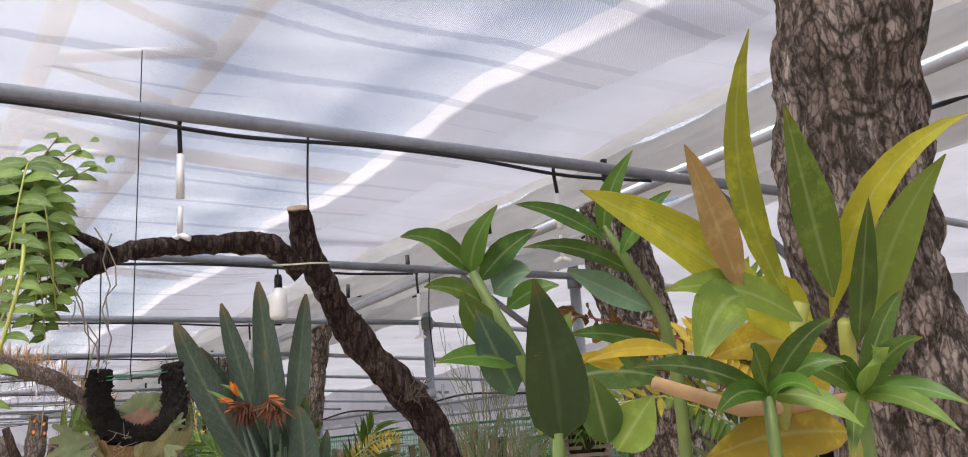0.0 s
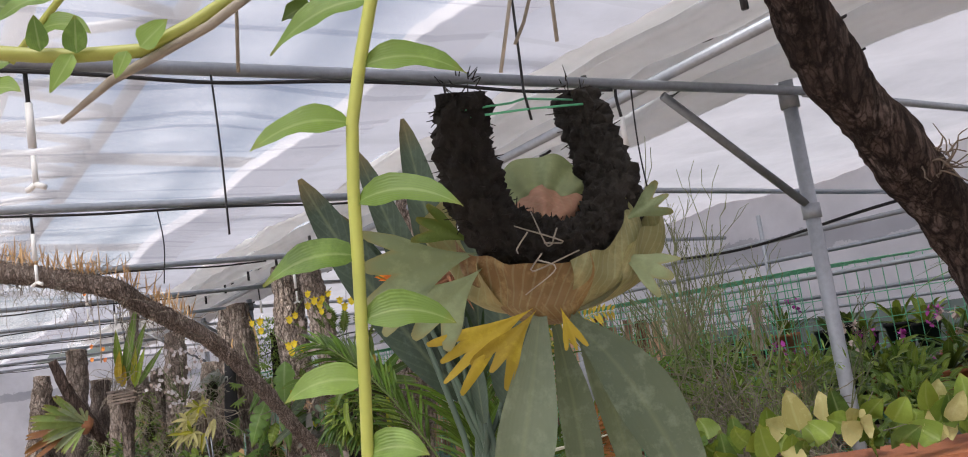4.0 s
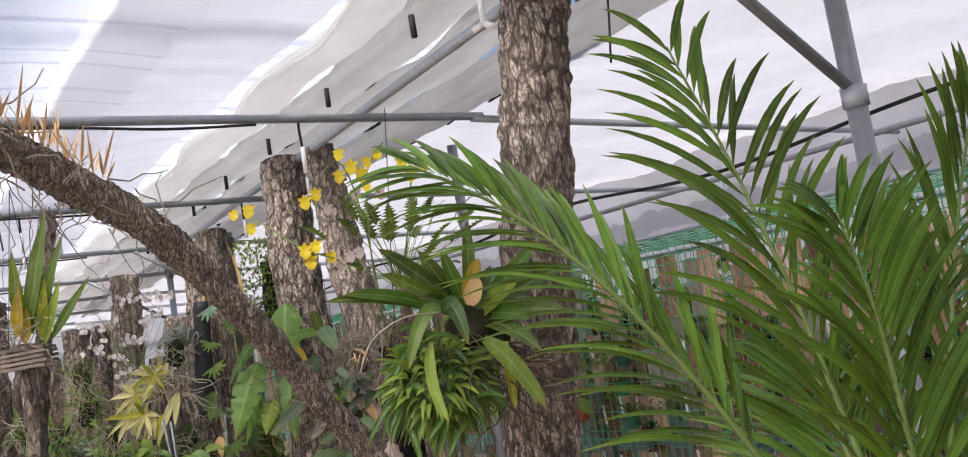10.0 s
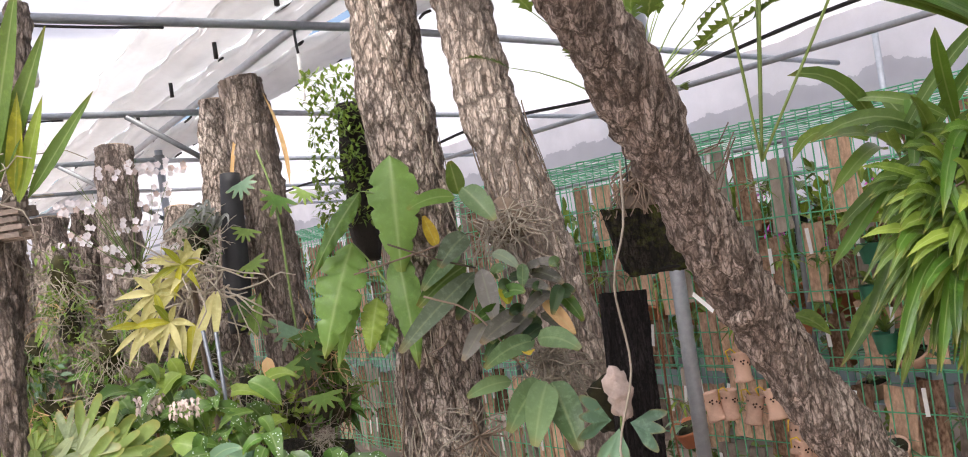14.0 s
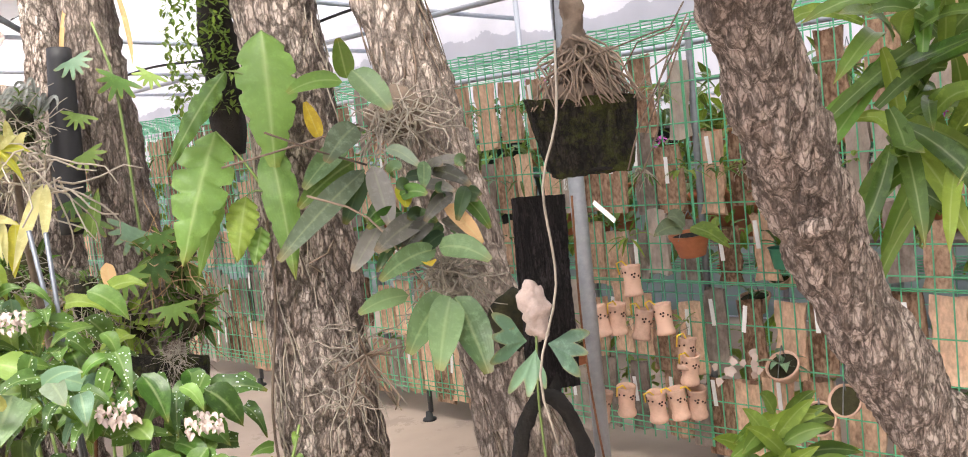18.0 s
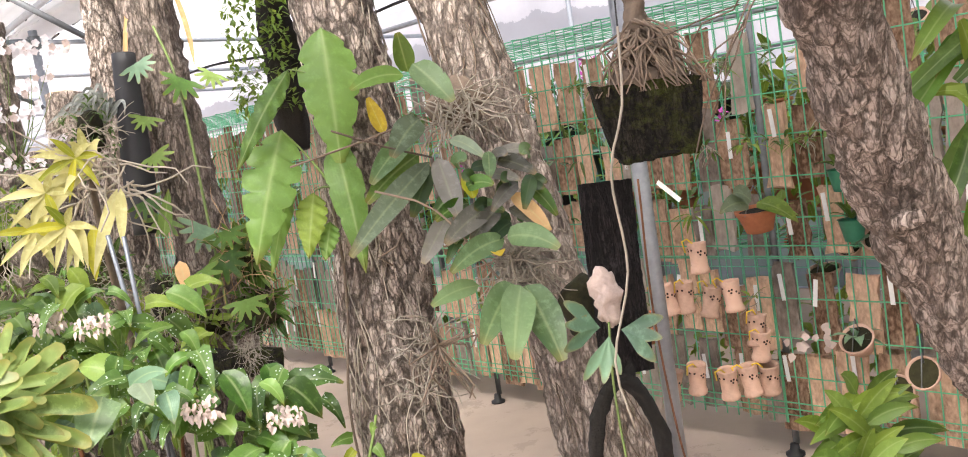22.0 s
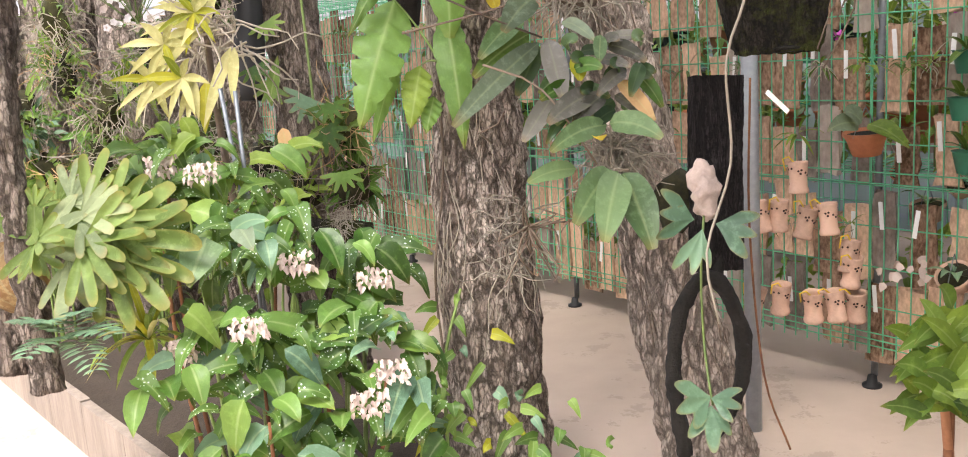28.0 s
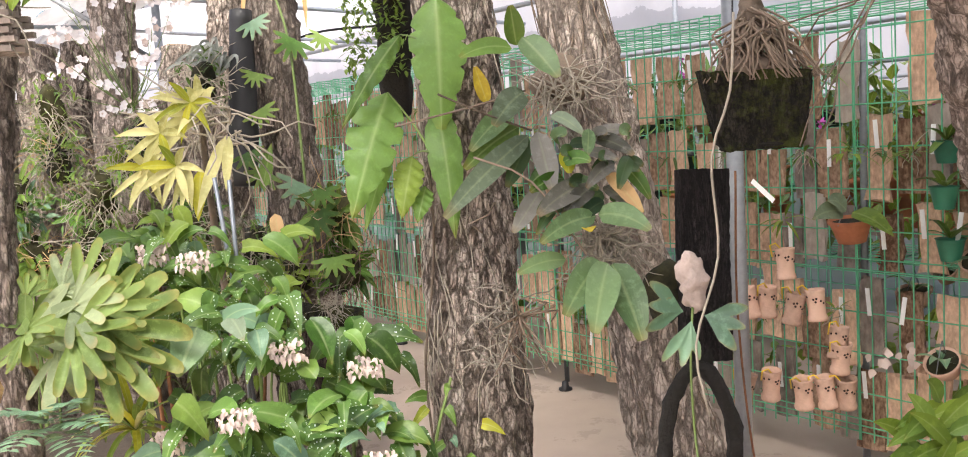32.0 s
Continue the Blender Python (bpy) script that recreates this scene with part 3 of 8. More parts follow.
def sheet(s, fn, nu, nv):
    """A grid of fn(u, v), u and v from 0 to 1."""
    i = len(s.v)
    for a in range(nu + 1):
        for b in range(nv + 1):
            s.v.append(tuple(fn(a / nu, b / nv)))
    for a in range(nu):
        for b in range(nv):
            k = i + a * (nv + 1) + b
            s.face((k, k + nv + 1, k + nv + 2, k + 1), [(b / nv, a / nu), (b / nv, (a + 1) / nu), ((b + 1) / nv, (a + 1) / nu), ((b + 1) / nv, a / nu)])
    return s


def blob(s, at, size, rough=0.25, freq=6.0, nu=16, nv=10):
    at = Vector(at)

    def fn(u, v):
        a, e = 2 * math.pi * u, math.pi * (v - 0.5)
        d = Vector((math.cos(a) * math.cos(e), math.sin(a) * math.cos(e), math.sin(e)))
        q = Vector((d.x * size[0], d.y * size[1], d.z * size[2]))
        return at + q * (1 + rough * noise.noise((at + q) * freq) + rough * 0.5 * noise.noise((at + q) * freq * 3))
    return sheet(s, fn, nu, nv)



def fan(s, base, tip, face, spread=1.5, fingers=5, cut=0.5, droop=0.2, narrow=0.7, sharp=2.6):
    """A blade that widens from its stalk and forks into fingers."""
    b, t = Vector(base), Vector(tip)
    d = t - b
    ln = d.length
    d.normalize()
    w = d.cross(Vector(face)).normalized()
    n = w.cross(d)
    sizes = [U(0.72, 1.08) for _ in range(fingers)]
    nu, nv = 8, fingers * 6
    i0, ph = len(s.v), U(0, 6)
    for i in range(nu + 1):
        for j in range(nv + 1):
            v = j / nv
            f = min(fingers - 1, int(v * fingers))
            x = abs(2 * (v * fingers - f) - 1)
            edge = ln * ((1 - cut) + cut * sizes[f] * (1 - x ** sharp))
            r = edge * i / nu
            g = (v - 0.5) * spread * min(1.0, r / ln + 0.05) ** narrow
            gc = ((f + 0.5) / fingers - 0.5) * spread
            g += (gc * (1 - 0.15 * x) - g) * 0.36 * max(0.0, min(1.0, (r / ln - (1 - cut) * 0.85) / 0.25))
            q = b + d * r * math.cos(g) + w * r * math.sin(g)
            q += n * (0.05 * ln * math.sin(v * 9 + ph) * (r / ln) ** 1.5) + Vector((0, 0, -droop * ln * (r / ln) ** 2))
            s.v.append(tuple(q))
    for i in range(nu):
        for j in range(nv):
            k = i0 + i * (nv + 1) + j
            u0, u1, v0, v1 = 0.1 + 0.3 * j / nv, 0.1 + 0.3 * (j + 1) / nv, i / nu, (i + 1) / nu
            s.face((k, k + 1, k + nv + 2, k + nv + 1), [(u0, v0), (u1, v0), (u1, v1), (u0, v1)])
    return s

def palmate(s, base, tip, face, spread, main, sub, deep=0.5, notch=0.2, sharp=2.6, narrow=0.6, droop=0.12):
    """A flat blade cut into main lobes, each cut again into smaller rounded fingers."""
    b, t = Vector(base), Vector(tip)
    d = t - b
    ln = d.length
    d.normalize()
    w = d.cross(Vector(face)).normalized()
    n = w.cross(d)
    sizes = [U(0.80, 1.06) * (1 - 0.22 * abs((k + 0.5) / main - 0.5)) for k in range(main)]
    nu, nv = 9, main * sub * 7
    i0, ph = len(s.v), U(0, 6)
    for i in range(nu + 1):
        for j in range(nv + 1):
            v = j / nv
            f = min(main - 1, int(v * main))
            g2 = min(main * sub - 1, int(v * main * sub))
            x1 = abs(2 * (v * main - f) - 1)
            x2 = abs(2 * (v * main * sub - g2) - 1)
            edge = ln * sizes[f] * (1 - deep * x1 ** sharp) * (1 - notch * x2 ** sharp)
            r = edge * i / nu
            q = r / ln
            g = (v - 0.5) * spread * min(1.0, q + 0.04) ** narrow
            gc = ((f + 0.5) / main - 0.5) * spread
            g += (gc - g) * 0.22 * max(0.0, min(1.0, (q - (1 - deep) * 0.8) / 0.3))
            p = b + d * r * math.cos(g) + w * r * math.sin(g)
            p += n * (0.06 * ln * math.sin(v * 8 + ph) * q ** 1.5 - 0.05 * ln * math.cos(x1 * 1.57) * q) + Vector((0, 0, -droop * ln * q * q))
            s.v.append(tuple(p))
    for i in range(nu):
        for j in range(nv):
            k = i0 + i * (nv + 1) + j
            u0, u1, v0, v1 = 0.1 + 0.3 * j / nv, 0.1 + 0.3 * (j + 1) / nv, i / nu, (i + 1) / nu
            s.face((k, k + 1, k + nv + 2, k + nv + 1), [(u0, v0), (u1, v0), (u1, v1), (u0, v1)])
    return s


# ---- the house ----
def flat(name, label, category, material, corners, nu=1, nv=1, sag=0.0, freq=1.5):
    p = [Vector(c) for c in corners]

    def fn(u, v):
        q = p[0] * (1 - u) * (1 - v) + p[1] * u * (1 - v) + p[2] * u * v + p[3] * (1 - u) * v
        return q + Vector((0, 0, sag * noise.noise(Vector((q.x * freq, q.y * freq, q.z * freq)))))
    ob = put(name, sheet(Shape(), fn, nu, nv), material)
    return tagged(ob, label, category, "", "structure")


flat("floor", "pale pinkish worn concrete floor with damp stains", "floor", "concrete", [L(-9, 9, 0), L(18, 9, 0), L(18, -7, 0), L(-9, -7, 0)])
# unseen ground, made pale to throw light up onto the film walls
flat("ground", "unseen pale gravel ground added outside the greenhouse to bounce light onto its walls", "ground", "gravel", [(-400, -400, -0.05), (400, -400, -0.05), (400, 400, -0.05), (-400, 400, -0.05)])


def roof_cloth(name, label, material, b0, b1, z, a0=-9, a1=18, sag=0.05, thick=0.0):
    """A stretched length of cloth above the pipes, hanging a little between them."""
    def fn(u, v):
        a, b = a0 + (a1 - a0) * u, b0 + (b1 - b0) * v
        dip = 0.004 * math.sin(a * 34 + 5 * noise.noise(Vector((a * 1.7, b * 0.5, 3)))) - 0.035 * abs(math.sin(math.pi * (a + 1.75) / 1.78))
        return L(a, b, z + dip + sag * noise.noise(Vector((a * 1.3, b * 2.0, z))))
    return tagged(put(name, sheet(Shape(), fn, 640, max(4, int(abs(b1 - b0) * 5))), material), label, "roof", "", "structure")


roof_cloth("ceiling_mesh", "white shade mesh stretched under the roof, letting daylight through", "roof_mesh", 1.46, 9, 2.62)
roof_cloth("ceiling_dense_cloth", "greyer dense shade cloth strip drawn along the roof", "roof_dense", 1.02, 1.74, 2.66)
roof_cloth("ceiling_side_film", "white film roof over the side bay", "film", -0.02, -3.5, 2.62)
roof_cloth("ceiling_top_cloth", "thin white cloth behind the gathered curtain", "roof_mesh", 0.93, -0.05, 2.86)


def wall(name, label, material, p, q, z0, z1, t=0.03):
    p, q = Vector(p), Vector(q)
    n = Vector((-(q - p).y, (q - p).x, 0)).normalized() * t
    s = Shape()
    i = 0
    for base in (p, q, q + n, p + n):
        s.v.append((base.x, base.y, z0))
        s.v.append((base.x, base.y, z1))
    for a, b in ((0, 2), (2, 4), (4, 6), (6, 0)):
        s.face((a, b, b + 1, a + 1))
    s.face((0, 6, 4, 2))
    s.face((1, 3, 5, 7))
    return tagged(put(name, s, material, smooth=False), label, "wall", "", "structure")


wall("wall_side", "white translucent film side wall of the greenhouse", "wall_film", L(-9, -3.45, 0), L(18, -3.45, 0), 0, 2.7)
wall("wall_side_net", "pale green netting along the lower side wall", "net", L(18, -3.38, 0), L(-9, -3.38, 0), 0.02, 1.45)
wall("wall_end", "white film end wall of the greenhouse", "wall_film", L(18, 9, 0), L(18, -3.45, 0), 0, 2.7)
# two unseen walls, added only to close the house left and behind
wall("wall_left", "unseen white film wall added to close the far side", "wall_film", L(-9, 9, 0), L(18, 9, 0), 0, 2.7)
wall("wall_back", "unseen white film wall added to close the house behind the path", "wall_film", L(-9, -3.45, 0), L(-9, 9, 0), 0, 2.7)


# the gathered white curtain under the eave: soft overlapping folds with dark battens
def gathered_curtain():
    cur = thing("eave_curtain", "gathered white insulation curtain folded along the eave", "curtain", L(0, 0.4, 2.5))

    def fold(b, z, w, h, tilt, seed):
        ct, st_ = math.cos(tilt), math.sin(tilt)

        def fn(u, v):
            a = -6 + 20 * u
            g = 2 * math.pi * v
            n = noise.noise(Vector((a * 1.6, seed, 0)))
            n2 = noise.noise(Vector((a * 5, g * 0.8, seed)))
            n3 = noise.noise(Vector((a * 14, g * 1.6, seed)))
            rr = 1 + 0.16 * n + 0.10 * n2 + 0.05 * n3 + 0.06 * math.sin(g * 5 + a) + 0.05 * math.sin(g * 11 + 3 * n) * (0.5 + n2)
            x, y = math.cos(g) * w * rr, math.sin(g) * h * rr
            return L(a, b - 0.021 * a + x * ct - y * st_ + 0.03 * n, z + x * st_ + y * ct + 0.03 * n)
        return sheet(Shape(), fn, 420, 40)
    put("fold", fold(0.02, 2.60, 0.17, 0.085, -0.25, 1.0), "white_cloth", cur)
    put("fold", fold(0.30, 2.66, 0.16, 0.075, -0.30, 3.0), "white_cloth", cur)
    put("fold", fold(0.54, 2.71, 0.15, 0.070, -0.25, 5.0), "white_cloth", cur)
    put("fold", fold(0.76, 2.76, 0.14, 0.055, -0.20, 7.0), "white_cloth", cur)
    for k in range(66):
        a = -4.6 + 0.24 * k + U(-0.07, 0.07)
        b, z = ((-0.10, 2.555), (0.205, 2.605), (-0.10, 2.555), (0.44, 2.665))[k % 4]
        ln, dz = U(0.06, 0.24), U(-.012, .012)
        c = b - 0.021 * a + U(-.01, .01)
        put("batten", sweep(Shape(), [(*L(a, c, z + dz), 0.007), (*L(a + ln * 0.5, c - 0.01 * ln + U(-.006, .006), z + dz + U(-.006, .006)), 0.009), (*L(a + ln, c - 0.021 * ln, z + dz + U(-.01, .01)), 0.006)], 0.04, 6), "black", cur)


gathered_curtain()

# ---- steel frame ----
PIPES = [-3.5, -1.75, -0.08, 1.68, 3.60, 5.4, 7.2, 9.0, 10.8, 12.6, 14.4]


def steel_frame():
    for a in PIPES:
        fr = thing("cross_pipe", "galvanised steel cross pipe under the roof cloth", "pipe", L(a, 2.5, 2.45), "cross pipes")
        put("pipe", rod(L(a, 8.9, 2.46), L(a, -0.06, 2.45), 0.019, 12), "steel", fr)
        put("pipe", rod(L(a, 0.0, 2.44), L(a, -3.4, 2.30), 0.018, 8), "steel", fr)
        # thin black hose tied along the pipe
        pts = [L(a - 0.01, 7 - k * 0.35, 2.425 - (0.022 * U(0.2, 1) if k % 3 == 1 else 0)) for k in range(18)]
        put("hose", wire_path(Shape(), pts, 0.006), "black", fr)
    for a in (-3.5, -1.72, 0.0, 1.66, 7.2, 9.0):
        po = thing("steel_post", "galvanised steel post with a knee brace and clamp", "post", L(a, 0, 0), "steel posts")
        put("post", rod(L(a, 0, 0), L(a, 0, 2.52), 0.030, 12), "steel", po)
        put("clamp", rod(L(a, 0, 1.93), L(a, 0, 1.99), 0.038, 12), "steel", po)
        put("clamp", rod(L(a, 0, 2.40), L(a, 0, 2.48), 0.040, 12), "steel_dark", po)
        put("brace", rod(L(a, 0.02, 1.99), L(a, 0.72, 2.44), 0.017, 8), "steel_dark", po)
        put("base_plate", slab(Shape(), a - 0.07, a + 0.07, -0.07, 0.07, 0.0, 0.012, HOUSE), "steel_dark", po, smooth=False)
    pu = thing("long_pipe", "galvanised long pipe under the gathered curtain", "pipe", L(0, 0.75, 2.5))
    put("pipe", rod(L(-4, 0.98, 2.5), L(14, -0.10, 2.5), 0.021, 10), "steel", pu)
    for k in range(14):
        a = -3.2 + k * 0.85
        put("clip", rod(L(a, 0.93 - a * 0.06, 2.5), L(a, 0.93 - a * 0.06, 2.58), 0.012, 6), "black", pu)
    side = thing("side_rails", "thin galvanised rails along the side bay", "pipe", L(0, -0.6, 1.9))
    for b, z, r in ((-0.6, 1.93, 0.012), (-1.9, 1.75, 0.016), (-3.2, 1.98, 0.018), (-3.2, 1.62, 0.016), (-3.2, 1.52, 0.012)):
        put("rail", rod(L(-6, b, z), L(13, b, z), r, 8), "steel", side)
    put("cable", wire_path(Shape(), [L(-4 + k * 0.9, -0.10, 1.93 - 0.05 * (k % 2)) for k in range(14)], 0.007), "black", side)
    for a in (-3, -1, 1, 3, 5, 7):
        po = thing("side_post", "slim galvanised post of the side bay", "post", L(a, -3.2, 0), "side posts")
        put("post", rod(L(a, -3.2, 0), L(a, -3.2, 2.4), 0.02, 8), "steel", po)


steel_frame()


# trusses of the outer roof, seen through the cloth
def trusses():
    for b in (2.75, 5.2):
        tr = thing("roof_truss", "steel lattice truss above the shade cloth", "truss", L(2, b, 3.2), "roof trusses")
        put("chord", rod(L(-8, b, 3.05), L(17, b, 3.05), 0.045, 6), "steel_dark", tr)
        put("chord", rod(L(-8, b - 0.55, 3.05), L(17, b - 0.55, 3.05), 0.04, 6), "steel_dark", tr)
        s = Shape()
        for k in range(40):
            a = -8 + k * 0.62
            sweep(s, [(*L(a, b, 3.05), 0.024), (*L(a + 0.31, b - 0.55, 3.05), 0.024)], 9, 5)
            sweep(s, [(*L(a + 0.31, b - 0.55, 3.05), 0.024), (*L(a + 0.62, b, 3.05), 0.024)], 9, 5)
        put("lattice", s, "steel_dark", tr)
    for k, a in enumerate((-5.2, -2.6, 0.2, 3.0, 6.0, 9.0)):
        ra = thing("rafter", "thin steel rafter above the shade cloth", "rafter", L(a, 4, 3.0), "rafters")
        put("rafter_pipe", rod(L(a, 1.0, 2.95), L(a + 0.6, 8.8, 3.5), 0.035, 6), "steel_dark", ra)


trusses()


# ---- hanging fittings ----
def sprinkler(a, b, drop=0.22):
    t = thing("mist_sprinkler", "white hanging mist sprinkler on a black hose", "sprinkler", L(a, b, 2.42), "mist sprinklers")
    put("hose", wire_path(Shape(), [L(a, b, 2.47), L(a + 0.01, b, 2.47 - drop * 0.5), L(a, b, 2.45 - drop)], 0.006), "black", t)
    z = 2.45 - drop
    put("body", sweep(Shape(), [(*L(a, b, z), 0.009), (*L(a, b, z - 0.11), 0.010)], 1, 10), "white_plastic", t)
    put("stem", sweep(Shape(), [(*L(a, b, z - 0.13), 0.006), (*L(a, b, z - 0.2), 0.007)], 1, 8), "white_plastic", t)
    for dx in (-0.018, 0.018):
        put("nozzle", sweep(Shape(), [(*L(a, b, z - 0.2), 0.007), (*L(a + dx, b + dx, z - 0.212), 0.007)], 1, 8), "white_plastic", t)


for a, b in ((-1.75, 2.58), (-1.75, 1.44), (-0.08, 2.9), (-0.08, 1.02), (1.68, 2.7), (1.68, 1.25), (3.6, 0.86), (3.6, 2.2), (5.4, 0.5), (5.4, 1.7)):
    sprinkler(a, b, 0.12 if b < 1.3 else 0.10)


def bulb(a, b, z):
    t = thing("hanging_bulb", "white hanging lamp bulb on a black cord", "lamp", L(a, b, z), "hanging bulbs")
    put("cord", wire_path(Shape(), [L(a, b, 2.46), L(a + 0.01, b, z + 0.2), L(a, b, z + 0.1)], 0.004), "black", t)
    m = Matrix.Translation(L(a, b, z))
    put("socket", lathe(Shape(), [(0.0, 0.12), (0.014, 0.12), (0.018, 0.10), (0.018, 0.06), (0.0, 0.06)], m, 12), "black", t)
    put("globe", lathe(Shape(), [(0.0, 0.062), (0.018, 0.06), (0.026, 0.045), (0.038, 0.03), (0.04, 0.0), (0.04, -0.06), (0.034, -0.075), (0.0, -0.08)], m, 16), "white_plastic", t)


bulb(-0.06, 1.71, 2.28)
bulb(5.4, 1.55, 2.28)
for a, b, z in ((-0.08, 2.45, 2.0), (1.68, 2.2, 2.1), (-1.75, 2.25, 2.1), (3.6, 2.0, 2.0), (-0.08, 0.95, 1.98), (1.68, 0.9, 2.05)):
    h = thing("hanging_wire", "thin wire hanging from a roof pipe", "wire", L(a, b, z), "hanging wires")
    put("wire", wire_path(Shape(), [L(a, b, 2.46), L(a + U(-.02, .02), b + U(-.03, .03), (2.46 + z) / 2), L(a, b, z)], 0.003), "black", h)

# ---- trunks and branches ----
def trunk(label, pts, material="bark", sides=84, rough=0.016, name="tree_trunk", cut=True, ridges=0.012, steps=0.014, plates=0.010):
    t = thing(name, label, "trunk", pts[0][:3])
    put("bark", sweep(Shape(), pts, steps, sides, rough, 11.0, True, ridges, plates), material, t)
    if cut:
        p, q = Vector(pts[-1][:3]), Vector(pts[-2][:3])
        d = (p - q).normalized()
        r = pts[-1][3] * 0.86
        put("cut_end", sweep(Shape(), [(*(p - d * 0.004), r), (*(p + d * 0.006), r * 0.97)], 1, 20), "cut_wood", t)
    return t


# near trunk beside the start
trunk("thick grey-brown tree trunk with deeply cracked bark", [(0.520, 1.292, 1.020, 0.0950), (0.560, 1.165, 1.572, 0.0900), (0.506, 1.109, 1.824, 0.0860), (0.508, 1.042, 2.115, 0.0840), (0.531, 0.959, 2.479, 0.0850)], ridges=0.014, rough=0.012, material="bark_fine")
# leaning trunk beside the side bay
trunk("leaning grey tree trunk with rough bark, sawn off at the top", [(0.611, 3.210, 0.266, 0.15), (0.625, 3.037, 1.408, 0.125), (0.550, 2.972, 1.854, 0.115), (0.489, 2.929, 2.158, 0.1), (0.453, 2.901, 2.351, 0.088)])
# the dark forked tree
fork = thing("forked_tree", "dark forked tree limb with a sawn stub and side branch", "trunk", (0.013, 2.630, 0.000))
put("trunk", sweep(Shape(), [(0.013, 2.630, 0.000, 0.0500), (-0.047, 2.610, 0.900, 0.0470), (-0.067, 2.600, 1.371, 0.0440), (-0.063, 2.600, 1.463, 0.0430), (-0.082, 2.590, 1.573, 0.0420), (-0.131, 2.570, 1.686, 0.0440), (-0.208, 2.525, 1.788, 0.0430), (-0.284, 2.475, 1.885, 0.0400), (-0.345, 2.420, 1.988, 0.0380), (-0.383, 2.365, 2.078, 0.0370), (-0.409, 2.325, 2.159, 0.0320), (-0.416, 2.290, 2.234, 0.0300)], 0.012, 40, 0.008, 14, True, 0.008, 0.0025), "bark_dark", fork)
put("limb", sweep(Shape(), [(-0.422, 2.370, 2.097, 0.0340), (-0.472, 2.330, 2.131, 0.0290), (-0.509, 2.300, 2.152, 0.0270), (-0.624, 2.220, 2.140, 0.0235), (-0.735, 2.100, 2.112, 0.0220), (-0.787, 2.030, 2.082, 0.0240), (-0.840, 1.980, 2.040, 0.0220), (-0.882, 1.940, 2.001, 0.0190)], 0.012, 28, 0.008, 16, True, 0.007, 0.003), "bark_dark", fork)
put("twig", sweep(Shape(), [(-0.781, 2.030, 2.087, 0.0180), (-0.814, 2.010, 2.111, 0.0130), (-0.847, 1.980, 2.132, 0.0100), (-0.874, 1.950, 2.146, 0.0080)], 0.02, 12, 0.005, 18), "bark_dark", fork)
put("sawn_end", sweep(Shape(), [(-0.416, 2.291, 2.232, 0.0270), (-0.416, 2.288, 2.239, 0.0260)], 1, 16), "cut_wood", fork)
put("wire_tie", wire_path(Shape(), [(-0.487, 2.310, 2.096), (-0.438, 2.300, 2.092), (-0.384, 2.300, 2.092), (-0.347, 2.340, 2.097)], 0.0025), "string", fork)
FORK_KNOT = Vector((-0.168, 2.500, 1.766))
s = Shape()
tangle(s, FORK_KNOT, 26, 0.05, 0.0016, 0.3)
put("root_tuft", s, "root_dark", fork, "small tuft of dry roots", kind="stuff")

# trunks beyond the path
trunk("upright tree trunk with rough grey bark and orchids tied to it", [(-1.674, 6.865, -0.575, 0.14), (-1.473, 6.799, 0.759, 0.122), (-1.296, 6.741, 1.944, 0.112), (-1.200, 6.710, 2.561, 0.11)])
TR1 = [(-2.460, 8.380, -0.245, 0.17), (-2.443, 8.429, 0.425, 0.15), (-2.456, 8.469, 0.934, 0.14), (-2.441, 8.541, 1.547, 0.125), (-2.465, 8.597, 2.012, 0.12), (-2.458, 8.656, 2.514, 0.12)]
trunk("upright tree trunk with flaking pale bark and orchids tied to it", TR1)
TR2 = [(-1.817, 8.135, -0.069, 0.135), (-1.916, 8.184, 0.466, 0.12), (-2.021, 8.261, 1.076, 0.105), (-2.095, 8.317, 1.512, 0.1), (-2.169, 8.372, 1.948, 0.09), (-2.234, 8.441, 2.504, 0.08)]
trunk("leaning tree trunk with cracked grey bark", TR2)
for k, (top, low) in enumerate((((-3.205, 9.787, 2.365, 0.1), (-3.07, 9.605, 0.455, 0.13)), ((-3.423, 10.201, 2.362, 0.085), (-3.51, 9.984, 0.484, 0.11)), ((-4.045, 10.421, 2.235, 0.1), (-4.042, 10.223, 0.563, 0.13)), ((-4.247, 10.495, 1.914, 0.085), (-4.288, 10.337, 0.559, 0.11)), ((-4.497, 10.61, 1.924, 0.09), (-4.545, 10.45, 0.555, 0.12)), ((-4.682, 10.497, 1.743, 0.085), (-4.701, 10.361, 0.584, 0.11)), ((-5.245, 10.889, 2.249, 0.1), (-5.26, 10.698, 0.624, 0.13)), ((-5.774, 11.196, 2.049, 0.09), (-5.909, 11.033, 0.609, 0.12)))):
    trunk("weathered upright tree trunk standing in the plant bed", [(low[0], low[1], 0.0, low[3] * 1.05), low, top], "bark" if k % 3 else "bark_brown", 60, 0.02, steps=0.02)

